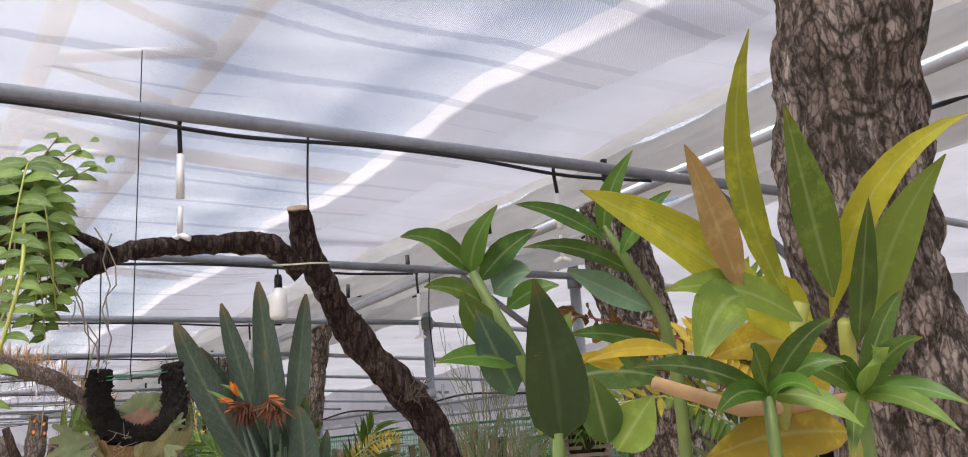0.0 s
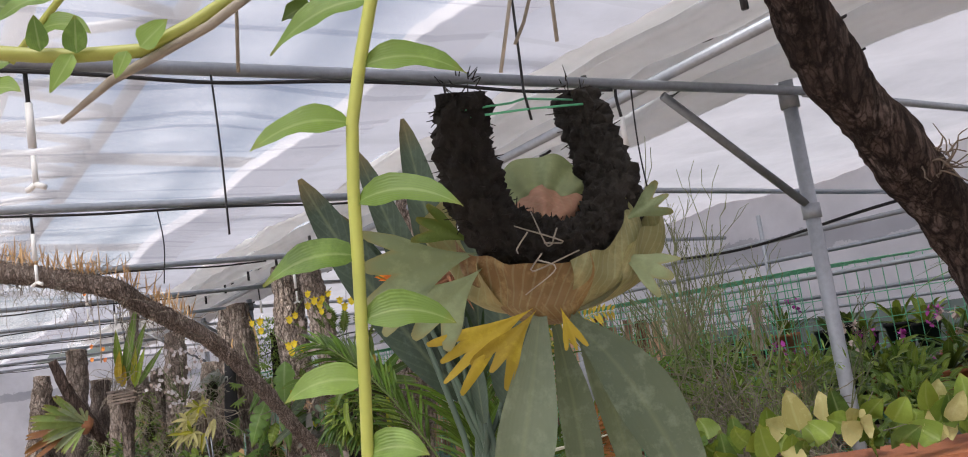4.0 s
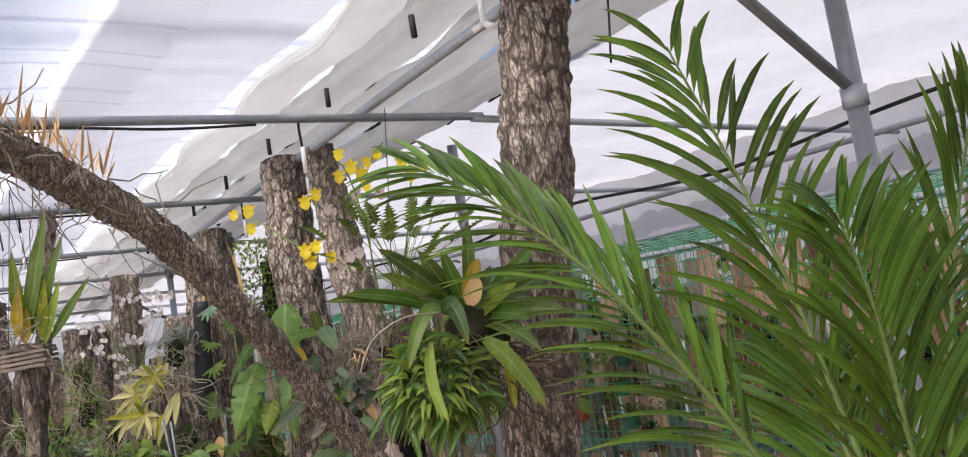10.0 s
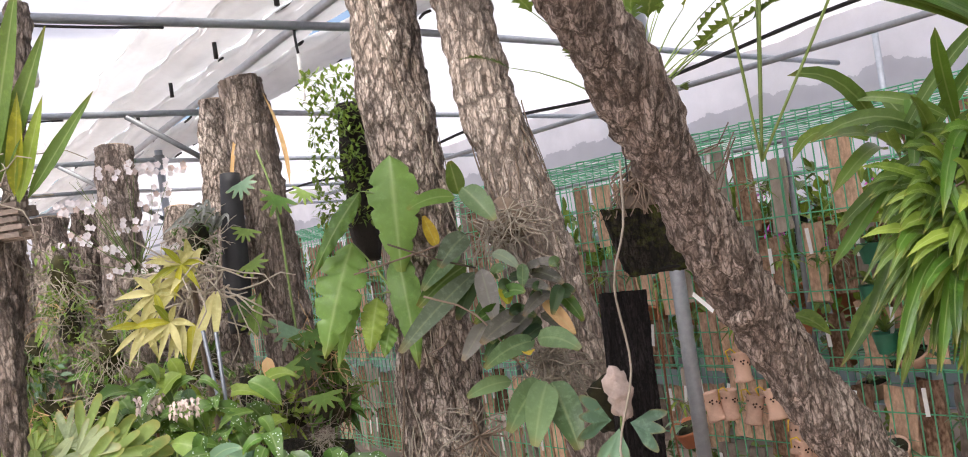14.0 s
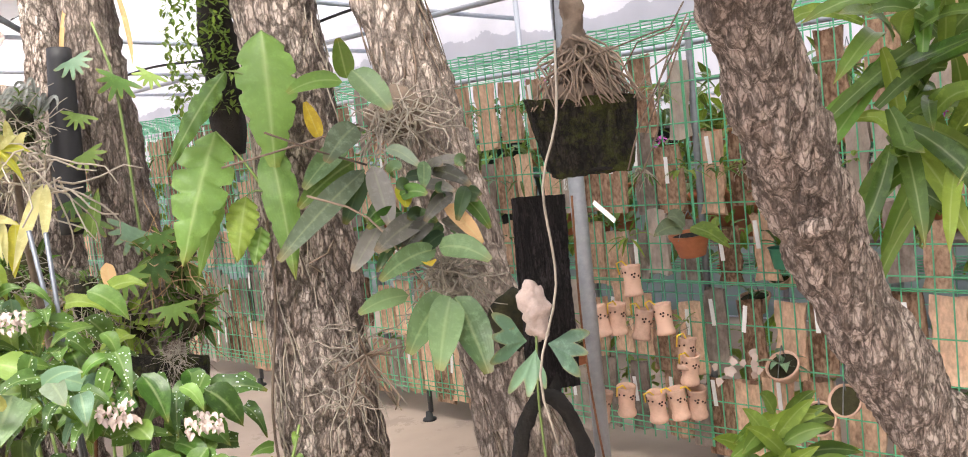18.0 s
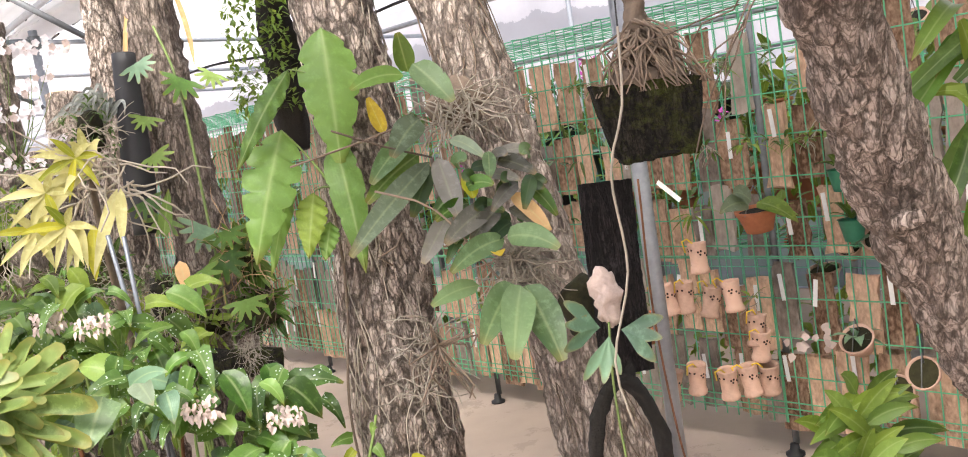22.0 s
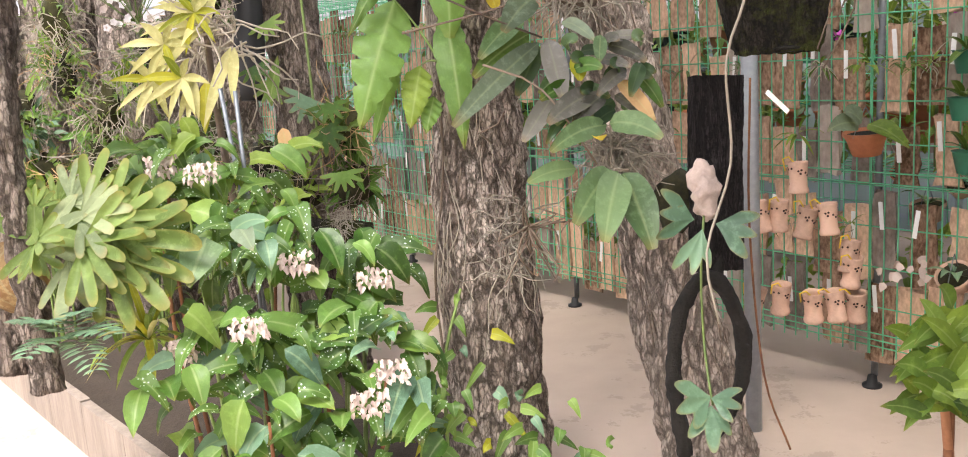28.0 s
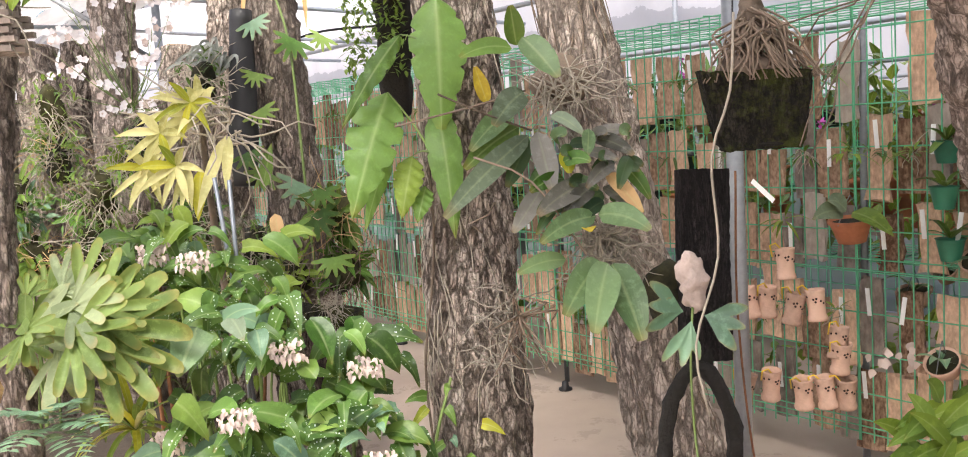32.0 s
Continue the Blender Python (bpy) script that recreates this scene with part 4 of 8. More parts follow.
for top, low in (((-3.857, 10.877, 1.911, 0.09), (-3.911, 10.731, 0.654, 0.11)), ((-4.098, 11.160, 1.637, 0.1), (-4.151, 11.043, 0.621, 0.12)), ((-4.581, 11.206, 1.808, 0.09), (-4.655, 11.073, 0.652, 0.11)), ((-4.794, 11.101, 1.678, 0.09), (-4.846, 10.985, 0.680, 0.11)), ((-5.175, 11.250, 1.916, 0.1), (-5.242, 11.108, 0.689, 0.12)), ((-5.700, 11.366, 1.812, 0.1), (-5.777, 11.239, 0.707, 0.12)), ((-3.693, 10.637, 1.660, 0.07), (-3.745, 10.523, 0.676, 0.08)), ((-3.257, 10.393, 1.501, 0.07), (-3.308, 10.299, 0.680, 0.08))):
    trunk("weathered tree trunk in the back row of the plant bed", [(low[0], low[1], 0.0, low[3] * 1.05), low, top], rnd.choice(("bark", "bark_brown")), 44, 0.02, steps=0.03)

# the long sloping branch across the path
BR = [(-3.552, 5.774, 2.439, 0.055), (-2.753, 5.758, 2.211, 0.052), (-2.628, 5.900, 2.113, 0.05), (-2.500, 6.023, 2.004, 0.048), (-2.381, 6.123, 1.907, 0.046), (-2.287, 6.234, 1.786, 0.043), (-2.172, 6.356, 1.597, 0.04), (-2.104, 6.430, 1.472, 0.037), (-2.054, 6.480, 1.369, 0.038), (-1.975, 6.545, 1.240, 0.04), (-1.930, 6.556, 1.155, 0.04), (-1.870, 6.572, 1.060, 0.041), (-1.800, 6.590, 0.920, 0.046)]
brb = thing("sloping_branch", "long sloping brown branch with rough bark, crossing over the plants", "branch", BR[-1][:3])
put("bark", sweep(Shape(), BR + [(BR[-1][0] + 0.35, BR[-1][1] + 0.12, 0.0, 0.06)], 0.007, 64, 0.007, 20, True, 0.006, 0.006), "bark_branch", brb)
for p in ((-2.065, 6.432, 1.415, 0), (-2.032, 6.463, 1.286, 0)):
    d = Vector((0.55, -0.75, 0.2)).normalized()
    put("knot", sweep(Shape(), [(*(Vector(p[:3]) - d * 0.02), 0.010), (*(Vector(p[:3]) + d * 0.006), 0.007)], 0.004, 14, 0.003, 60), "bark_branch", brb)
# aerial roots over its upper part
s = Shape()
row = curve(BR[:7], 0.03)
for k in range(150):
    p, r = row[int(U(0, len(row) * 0.80))]
    tangle(s, p + Vector((0, 0, U(-0.05, 0.06))), 1, U(0.08, 0.2), 0.0025, 0.15)
for k in range(72):
    p, r = row[int(U(0, len(row) * 0.78))]
    pts, q = [], p + Vector((U(-.05, .05), U(-.05, .05), -0.04))
    ln = U(0.08, 0.46)
    for j in range(9):
        pts.append((*q, 0.0019 * (1 - 0.08 * j)))
        q = q + Vector((U(-.030, .030), U(-.030, .030), -ln / 8 * U(0.1, 1.5)))
    sweep(s, pts, 0.02, 4)
put("aerial_root", s, "root", brb, "pale tangled aerial roots", kind="stuff")
s = Shape()
for k in range(240):
    p, r = row[int(U(len(row) * 0.1, len(row) * 0.72))]
    q = p + Vector((U(-.05, .05), U(-.05, .05), r * 0.8))
    blade(s, q, q + Vector((U(-.08, .08), U(-.08, .08), U(0.03, 0.15))), 0.008)
put("tuft", s, "dry_tan", brb, "dry grassy tufts", kind="stuff")

# ---- green mesh fence with bark planks ----
def mesh_panel(parent, a0, a1, z0, z1, b=-0.83):
    s = Shape()
    n = int((a1 - a0) / 0.052)
    for k in range(n + 1):
        a = a0 + k * 0.052
        sweep(s, [(*L(a, b, z0), 0.0027), (*L(a, b, z1), 0.0027)], 9, 4, caps=False)
    z = z0 + 0.03
    while z < z1:
        sweep(s, [(*L(a0, b - 0.004, z), 0.0027), (*L(a1, b - 0.004, z), 0.0027)], 9, 4, caps=False)
        z += 0.15
    for z in (z0 + 0.06, z0 + 0.085, z1 - 0.05, z1 - 0.09, z1 - 0.13, z0 + 0.64, z0 + 0.68):
        sweep(s, [(*L(a0, b + 0.012, z), 0.0027), (*L(a1, b + 0.012, z), 0.0027)], 9, 4, caps=False)
    return put("wire_mesh", s, "green_wire", parent, kind="stuff")


fence_posts = [2.45, 4.12, 5.79, 7.39, 9.0]
for k, a in enumerate(fence_posts):
    fp = thing("fence_foot", "grey adjustable fence post on a black rubber foot", "post", L(a, -0.86, 0), "fence feet")
    put("post", rod(L(a, -0.875, 0.04), L(a, -0.9, 1.7), 0.013, 8), "steel_dark", fp)
    m = Matrix.Translation(L(a, -0.86, 0))
    put("foot", lathe(Shape(), [(0.0, 0.0), (0.036, 0.0), (0.036, 0.01), (0.02, 0.016), (0.016, 0.045), (0.0, 0.05)], m, 14), "black", fp)
fence_panels = []
for a0, a1 in ((0.8, 2.45), (2.45, 4.12), (4.12, 5.79), (5.79, 7.39), (7.39, 9.0), (9.0, 12.0)):
    f = thing("mesh_fence", "green coated welded wire mesh fence panel", "fence", L((a0 + a1) / 2, -0.83, 0.14), "fence panels")
    mesh_panel(f, a0, a1, 0.14, 1.76)
    fence_panels.append(f)
# a second mesh and shelves behind
back = thing("mesh_rack", "green wire mesh rack and shelf behind the fence", "rack", L(5, -1.4, 0.8))
s = Shape()
for k in range(44):
    a = 0.8 + k * 0.25
    sweep(s, [(*L(a, -0.86, 1.77), 0.0027), (*L(a, -2.3, 1.80), 0.003)], 9, 4, caps=False)
    sweep(s, [(*L(a, -0.87, 0.80), 0.0027), (*L(a, -1.35, 0.80), 0.003)], 9, 4, caps=False)
for b, z in [(-0.95 - 0.14 * k, 1.775 + 0.003 * k) for k in range(10)] + [(-0.92 - 0.06 * k, 0.795) for k in range(8)]:
    sweep(s, [(*L(0.8, b, z), 0.0027), (*L(11.8, b, z), 0.003)], 9, 4, caps=False)
put("shelf_mesh", s, "green_wire", back, kind="stuff")
s = Shape()
for k in range(110):
    a = 0.8 + k * 0.1
    sweep(s, [(*L(a, -2.3, 0.3), 0.0027), (*L(a, -2.3, 1.8), 0.003)], 9, 4, caps=False)
for k in range(9):
    sweep(s, [(*L(0.8, -2.3, 0.4 + 0.17 * k), 0.0027), (*L(11.8, -2.3, 0.4 + 0.17 * k), 0.003)], 9, 4, caps=False)
put("back_mesh", s, "green_wire", back, kind="stuff")

# bark planks hung behind the mesh, each a slightly ragged slab
plank_meshes = []
for k in range(10):
    w, h = U(0.075, 0.125), 1.0
    s = Shape()
    n = 5
    for sgn in (0, 1):
        for i in range(n + 1):
            for j in (0, 1, 2):
                x = (j - 1) * w / 2 + (U(-0.008, 0.008) if j != 1 else 0)
                y = sgn * -0.018 + (0.012 if j == 1 and not sgn else 0) + U(-0.003, 0.003)
                s.v.append((x, y, i / n * h + (U(-0.03, 0.03) if i in (0, n) else 0)))
    for i in range(n):
        for j in (0, 1):
            a = i * 3 + j
            s.face((a, a + 1, a + 4, a + 3))
            c = (n + 1) * 3 + a
            s.face((c + 3, c + 4, c + 1, c))
    for i in range(n):
        a, c = i * 3, (n + 1) * 3 + i * 3
        s.face((a + 3, c + 3, c, a))
        s.face((a + 2, c + 2, c + 5, a + 5))
    a, c = 0, (n + 1) * 3
    s.face((a, c, c + 1, a + 1))
    s.face((a + 1, c + 1, c + 2, a + 2))
    plank_meshes.append((w, s.mesh("plank", "plank" if k % 4 else "plank_grey", False)))
PLANK_ROT = Matrix(((-AX.x, -BX.x, 0, 0), (-AX.y, -BX.y, 0, 0), (0, 0, 1, 0), (0, 0, 0, 1)))


# white plant labels hung on the mesh
label_mesh = slab(Shape(), -0.008, 0.008, -0.001, 0.001, -0.10, 0.0).mesh("label", "label", False)


def hang_label(a, z):
    o = new("plant_label", label_mesh)
    o.matrix_basis = Matrix.Translation(L(a, -0.82, z)) @ PLANK_ROT @ Matrix.Rotation(rnd.choice((0.0, 0.05, -0.08, 0.14, -0.03)), 4, 'Y')
    tagged(o, "narrow white plastic plant label hung on the mesh fence", "label", "plant labels")


def planks(f, a0, a1):
    for z0, z1, gap in ((1.34, 1.66, 0.18), (1.03, 1.32, 0.13), (0.77, 1.00, 0.12), (0.44, 0.72, 0.08), (0.13, 0.41, 0.04)):
        a = a0 + U(0, 0.05)
        while a < a1 - 0.06:
            w, me = plank_meshes[rnd.randrange(10)]
            if U(0, 1) > gap:
                o = new("plank", me)
                hgt = (z1 - z0) * U(0.82, 1.12)
                mm = Matrix.Translation(L(a + w / 2, -0.865 - U(0, 0.015), z0 + U(-0.03, 0.03))) @ PLANK_ROT @ Matrix.Rotation(U(-0.04, 0.04), 4, 'Y') @ Matrix.Diagonal((1, 1, hgt, 1))
                o.matrix_basis = mm
                o.parent = f
                o.matrix_parent_inverse = f.matrix_basis.inverted()
                if a < 8.5 and U(0, 1) < 0.5:
                    hang_label(a + w * U(0.3, 0.7), z0 + hgt - U(0.0, 0.05))
            a += w + (U(0.003, 0.02) if U(0, 1) < (0.55 if a < 5.5 else 0.88) else U(0.03, 0.08))


for f, (a0, a1) in zip(fence_panels, ((0.8, 2.45), (2.45, 4.12), (4.12, 5.79), (5.79, 7.39), (7.39, 9.0), (9.0, 12.0))):
    planks(f, a0, a1)

# clay orchid tubes
def clay_tube():
    t = thing("clay_tube", "pale clay orchid tube with round holes, tied to the fence", "clay tube", (0, 0, 0), "clay tubes")
    m = Matrix.Identity(4)
    put("tube", lathe(Shape(), [(0.026, -0.115), (0.034, -0.115), (0.036, -0.108), (0.0345, -0.098), (0.031, -0.092), (0.031, -0.06), (0.034, -0.02), (0.036, -0.006), (0.0355, 0.0), (0.031, 0.0), (0.029, -0.02), (0.026, -0.11), (0.026, -0.115)], m, 18), "clay", t)
    # dark discs on the tube wall, coloured for the shade inside each hole
    for k in range(15):
        g, z = 2.4 * k + U(-.3, .3), -0.02 - 0.064 * ((k * 0.37) % 1)
        d = Vector((math.cos(g), math.sin(g), 0))
        r = 0.031 + 0.003 * (z + 0.06) / 0.04 if z > -0.06 else 0.031
        p = d * (r - 0.002) + Vector((0, 0, z))
        put("hole", sweep(Shape(), [(*p, 0.0042), (*(p + d * 0.0030), 0.0040)], 1, 8), "hole", t)
    s = Shape()
    wire_path(s, [(0, 0.03, 0.0), (0.01, 0.045, 0.02), (0.03, 0.05, 0.012), (0.034, 0.03, -0.03)], 0.003)
    put("tie", s, "yellow_tie", t, "yellow wire tie")
    s = Shape()
    for k in range(7):
        blade(s, (0.02, -0.03, -0.085), Vector((0.02, -0.03, -0.085)) + rvec(0.03), 0.009)
    put("seedling", s, "teal", t, "tiny seedling leaves")
    return t


TUBES = [(-1.430, 8.976, 0.732), (-1.358, 8.952, 0.735), (-1.266, 8.904, 0.710), (-1.211, 8.883, 0.725), (-1.291, 8.945, 0.872), (-1.141, 8.843, 0.593), (-1.143, 8.817, 0.539), (-1.443, 8.940, 0.419), (-1.363, 8.917, 0.432), (-1.277, 8.849, 0.412), (-1.210, 8.827, 0.419), (-1.137, 8.802, 0.414)]
tube0 = clay_tube()
for k, p in enumerate(TUBES):
    m = Matrix.Translation(p) @ Matrix.Rotation(U(-0.2, 0.2), 4, 'X') @ Matrix.Rotation(U(-0.22, 0.22), 4, 'Y') @ Matrix.Rotation(U(-0.6, 0.6) + 2.4, 4, 'Z')
    if k == 0:
        tube0.matrix_basis = m
    else:
        copy_thing(tube0, m)


# round clay pots hung on the mesh
def clay_pot(at, r, tilt, material, label, plant="teal", leaves=7, length=0.12):
    t = thing("hanging_pot", label, "flower pot", at, "fence pots")
    m = Matrix.Translation(at) @ PLANK_ROT @ Matrix.Rotation(tilt, 4, 'X')
    put("pot", lathe(Shape(), [(0.0, -0.95 * r), (0.62 * r, -0.95 * r), (0.82 * r, -0.3 * r), (1.0 * r, 0.0), (1.0 * r, 0.12 * r), (0.9 * r, 0.12 * r), (0.85 * r, -0.1 * r), (0.0, -0.12 * r)], m, 22), material, t)
    put("soil", lathe(Shape(), [(0.0, -0.02 * r), (0.86 * r, -0.03 * r)], m, 22), "moss", t)
    if leaves:
        s = Shape()
        rosette(s, m @ Vector((0, 0, 0)), leaves, length, length * 0.3, (0.0, 0.8), 0.5, "lance")
        put("leaves", s, plant, t)
    put("hanger", wire_path(Shape(), [m @ Vector((0, -r, 0)), Vector(at) + Vector((0, 0, r * 1.2)), m @ Vector((0, r * 0.6, 0.1 * r))], 0.002), "steel_dark", t)
    return t


clay_pot((-1.131, 8.757, 0.975), 0.075, 0.1, "terracotta", "terracotta bowl with an orchid hung on the fence", "phal", 0)
clay_pot((-0.908, 8.589, 0.506), 0.06, 0.75, "clay", "tilted pale clay pot hung on the fence")
clay_pot((-0.801, 8.559, 0.846), 0.06, 0.7, "clay", "pale clay pot of dry moss hung on the fence", "teal", 5)
clay_pot((-0.898, 8.396, 0.371), 0.058, 1.2, "clay", "tilted empty clay pot hung low on the fence", "teal", 0)
clay_pot((-0.838, 8.340, 0.436), 0.055, 1.1, "clay", "round clay pot hung low on the fence", "teal", 0)
for p in ((-0.479, 9.091, 1.388), (-0.300, 9.126, 1.288), (-0.168, 8.912, 1.629), (-0.281, 9.075, 0.761), (-0.584, 9.138, 0.707), (-0.682, 9.181, 0.627), (-0.765, 9.208, 0.765), (-0.301, 9.000, 1.561), (-1.561, 8.832, 0.640)):
    clay_pot(p, U(0.05, 0.07), U(0.1, 0.7), rnd.choice(("clay", "terracotta")), "small clay orchid pot hung on the fence", rnd.choice(("teal", "strap", "gloss")), rnd.choice((0, 5, 7)), 0.13)
s = Shape()
bowl = thing("bowl_orchid", "broad grey-green orchid leaves over a terracotta bowl", "orchid", (-1.147, 8.730, 1.000))
for b, t_, w, mt in (((-1.176, 8.713, 1.014), (-1.322, 8.620, 1.008), 0.07, "phal"), ((-1.174, 8.694, 1.020), (-1.246, 8.672, 1.059), 0.075, "phal"), ((-1.154, 8.692, 1.014), (-1.072, 8.578, 0.939), 0.10, "lime")):
    put("leaf", leaf(Shape(), b, t_, w, (0, 0, 0.03), "ovate", 0.15, 7, (0.3, -0.8, 0.5)), mt, bowl)
# green net pots on the right of the fence
for p in ((-0.866, 8.622, 1.232), (-0.897, 8.586, 1.086), (-0.878, 8.585, 0.914)):
    t = thing("net_pot", "green plastic net pot with an orchid, hung on the fence", "flower pot", p, "net pots")
    m = Matrix.Translation(p)
    s = Shape()
    lathe(s, [(0.03, -0.07), (0.045, 0.0), (0.05, 0.004), (0.042, 0.0), (0.028, -0.068), (0.0, -0.07)], m, 14)
    put("pot", s, "green_plastic", t)
    put("leaves", rosette(Shape(), p, 7, 0.15, 0.03, (0.2, 1.0), 0.4), "strap", t)
# white bloom cluster low on the fence
wf = thing("white_orchid", "white orchid flowers low on the fence", "flower", (-1.021, 8.695, 0.498))
for k in range(14):
    p = Vector((-1.032, 8.666, 0.502)) + Vector((U(-.07, .07), U(-.04, .04), U(-.03, .03)))
    put("petal", leaf(Shape(), p, p + rvec(0.035), 0.03, (0, 0, 0.005), "ovate", 0.1, 4, (0, -1, 0.3)), "flower_white", wf)
# single post in front of the fence
pg = thing("steel_post", "galvanised steel post standing on the concrete floor", "post", (-1.592, 8.561, 0.064))
PG = Vector((-1.562, 8.648, 0))
put("post", rod(PG, PG + Vector((0, 0, 2.45)), 0.027, 12), "steel", pg)
lab = new("plant_label", label_mesh)
lab.matrix_basis = Matrix.Translation((-1.543, 8.548, 1.154)) @ PLANK_ROT @ Matrix.Rotation(-0.9, 4, 'Y')
tagged(lab, "narrow white plastic label tied to the steel post", "label", "plant labels")

# ---- plants at the start of the path ----
FACE = (0.05, -1.0, 0.35)


def leaves(parent, rows, shape="lance", face=FACE, bend=0.0, fold=0.2, seg=8):
    """Single leaves: base, tip, width, material and how far the blade bows up."""
    for r in rows:
        b, t, w, m = r[:4]
        up = r[4] if len(r) > 4 else bend
        sh = r[5] if len(r) > 5 else shape
        v = up if isinstance(up, tuple) else (0, 0, up)
        put("leaf", leaf(Shape(), b, t, w, v, sh, fold, seg, face, 0.03), m, parent)


# yellowing orchid on the near trunk
yo = thing("yellowing_orchid", "orchid with yellow and lime leaves growing beside the trunk", "orchid", (0.320, 0.853, 1.594))
leaves(yo, [
    ((0.296, 0.804, 1.721), (0.131, 0.721, 1.817), 0.052, "yellow", 0.02), ((0.321, 0.824, 1.722), (0.287, 0.732, 1.950), 0.030, "yellow", (-0.055, 0, 0)),
    ((0.265, 0.780, 1.735), (0.217, 0.714, 1.847), 0.034, "peach", 0.01), ((0.357, 0.823, 1.730), (0.312, 0.746, 1.884), 0.044, "lime", 0.0),
    ((0.361, 0.847, 1.714), (0.470, 0.749, 1.869), 0.030, "yellow", (-0.03, 0, 0.06)), ((0.401, 0.873, 1.688), (0.455, 0.776, 1.841), 0.042, "lime", (-0.02, 0, 0.02)),
    ((0.384, 0.853, 1.688), (0.386, 0.784, 1.810), 0.026, "strap", 0.0), ((0.322, 0.807, 1.709), (0.193, 0.739, 1.734), 0.036, "lime", 0.03),
    ((0.259, 0.761, 1.728), (0.211, 0.733, 1.672), 0.045, "lime", 0.03), ((0.346, 0.847, 1.712), (0.264, 0.823, 1.726), 0.07, "yellow", 0.01),
    ((0.370, 0.893, 1.692), (0.249, 0.853, 1.686), 0.05, "gold", 0.02), ((0.376, 0.918, 1.671), (0.297, 0.882, 1.650), 0.06, "gold", 0.01),
    ((0.380, 0.891, 1.611), (0.228, 0.832, 1.598), 0.05, "gold", 0.02), ((0.408, 0.885, 1.724), (0.432, 0.841, 1.739), 0.03, "strap", 0.02),
    ((0.186, 0.964, 1.693), (0.135, 0.941, 1.704), 0.02, "gold", 0.0), ((0.244, 0.962, 1.702), (0.139, 0.943, 1.695), 0.02, "gold", 0.02)])
put("stem", sweep(Shape(), [(*(0.303, 0.997, 1.324), 0.008), (*(0.307, 0.884, 1.594), 0.008), (*(0.329, 0.823, 1.727), 0.007)], 0.05, 8), "stem_yellow", yo)
put("stem", sweep(Shape(), [(*(0.407, 1.020, 1.310), 0.008), (*(0.400, 0.937, 1.587), 0.008), (*(0.374, 0.848, 1.710), 0.007)], 0.05, 8), "stem_yellow", yo)
put("cane", sweep(Shape(), [(*(0.190, 0.816, 1.666), 0.006), (*(0.269, 0.843, 1.639), 0.007), (*(0.423, 0.923, 1.644), 0.006)], 0.05, 8), "dry_tan", yo)
# leafy orchid canes in front
lo = thing("leafy_orchid", "green leafy orchid cane standing near the trunk", "orchid", (0.112, 0.786, 1.442))
put("cane", sweep(Shape(), [(*(0.114, 0.808, 1.436), 0.007), (*(0.097, 0.743, 1.630), 0.006), (*(0.069, 0.727, 1.698), 0.006), (*(0.041, 0.714, 1.756), 0.004)], 0.04, 8), "stem_green", lo)
leaves(lo, [
    ((0.040, 0.715, 1.754), (0.064, 0.684, 1.800), 0.020, "gloss", (-0.012, 0, 0.0)), ((0.040, 0.714, 1.756), (-0.009, 0.668, 1.777), 0.022, "gloss", 0.02),
    ((0.046, 0.716, 1.748), (0.093, 0.689, 1.780), 0.022, "gloss", 0.01), ((0.047, 0.720, 1.732), (0.006, 0.676, 1.740), 0.02, "strap", 0.01),
    ((0.057, 0.718, 1.738), (0.086, 0.696, 1.749), 0.030, "teal", 0.01), ((0.068, 0.728, 1.693), (0.033, 0.698, 1.739), 0.03, "strap", (-0.015, 0, 0)),
    ((0.073, 0.730, 1.683), (0.009, 0.689, 1.685), 0.02, "gloss", 0.012), ((0.068, 0.736, 1.660), (0.042, 0.701, 1.725), 0.035, "teal", 0.0),
    ((0.080, 0.715, 1.659), (0.114, 0.702, 1.718), 0.03, "strap", 0.0), ((0.066, 0.731, 1.727), (0.108, 0.718, 1.741), 0.02, "gloss", 0.01),
    ((0.130, 0.684, 1.619), (0.122, 0.673, 1.667), 0.03, "strap", 0.0), ((0.136, 0.685, 1.614), (0.165, 0.677, 1.651), 0.035, "lime", 0.0)])
dk = thing("dark_leaf_plant", "single large dark green oval leaf held upright", "plant", (0.078, 0.601, 1.487))
put("stem", sweep(Shape(), [(*(0.078, 0.601, 1.487), 0.004), (*(0.086, 0.538, 1.629), 0.003)], 0.05, 6), "stem_green", dk)
leaves(dk, [((0.087, 0.540, 1.624), (0.077, 0.499, 1.711), 0.036, "dark", (0.006, 0, 0))], "ovate")
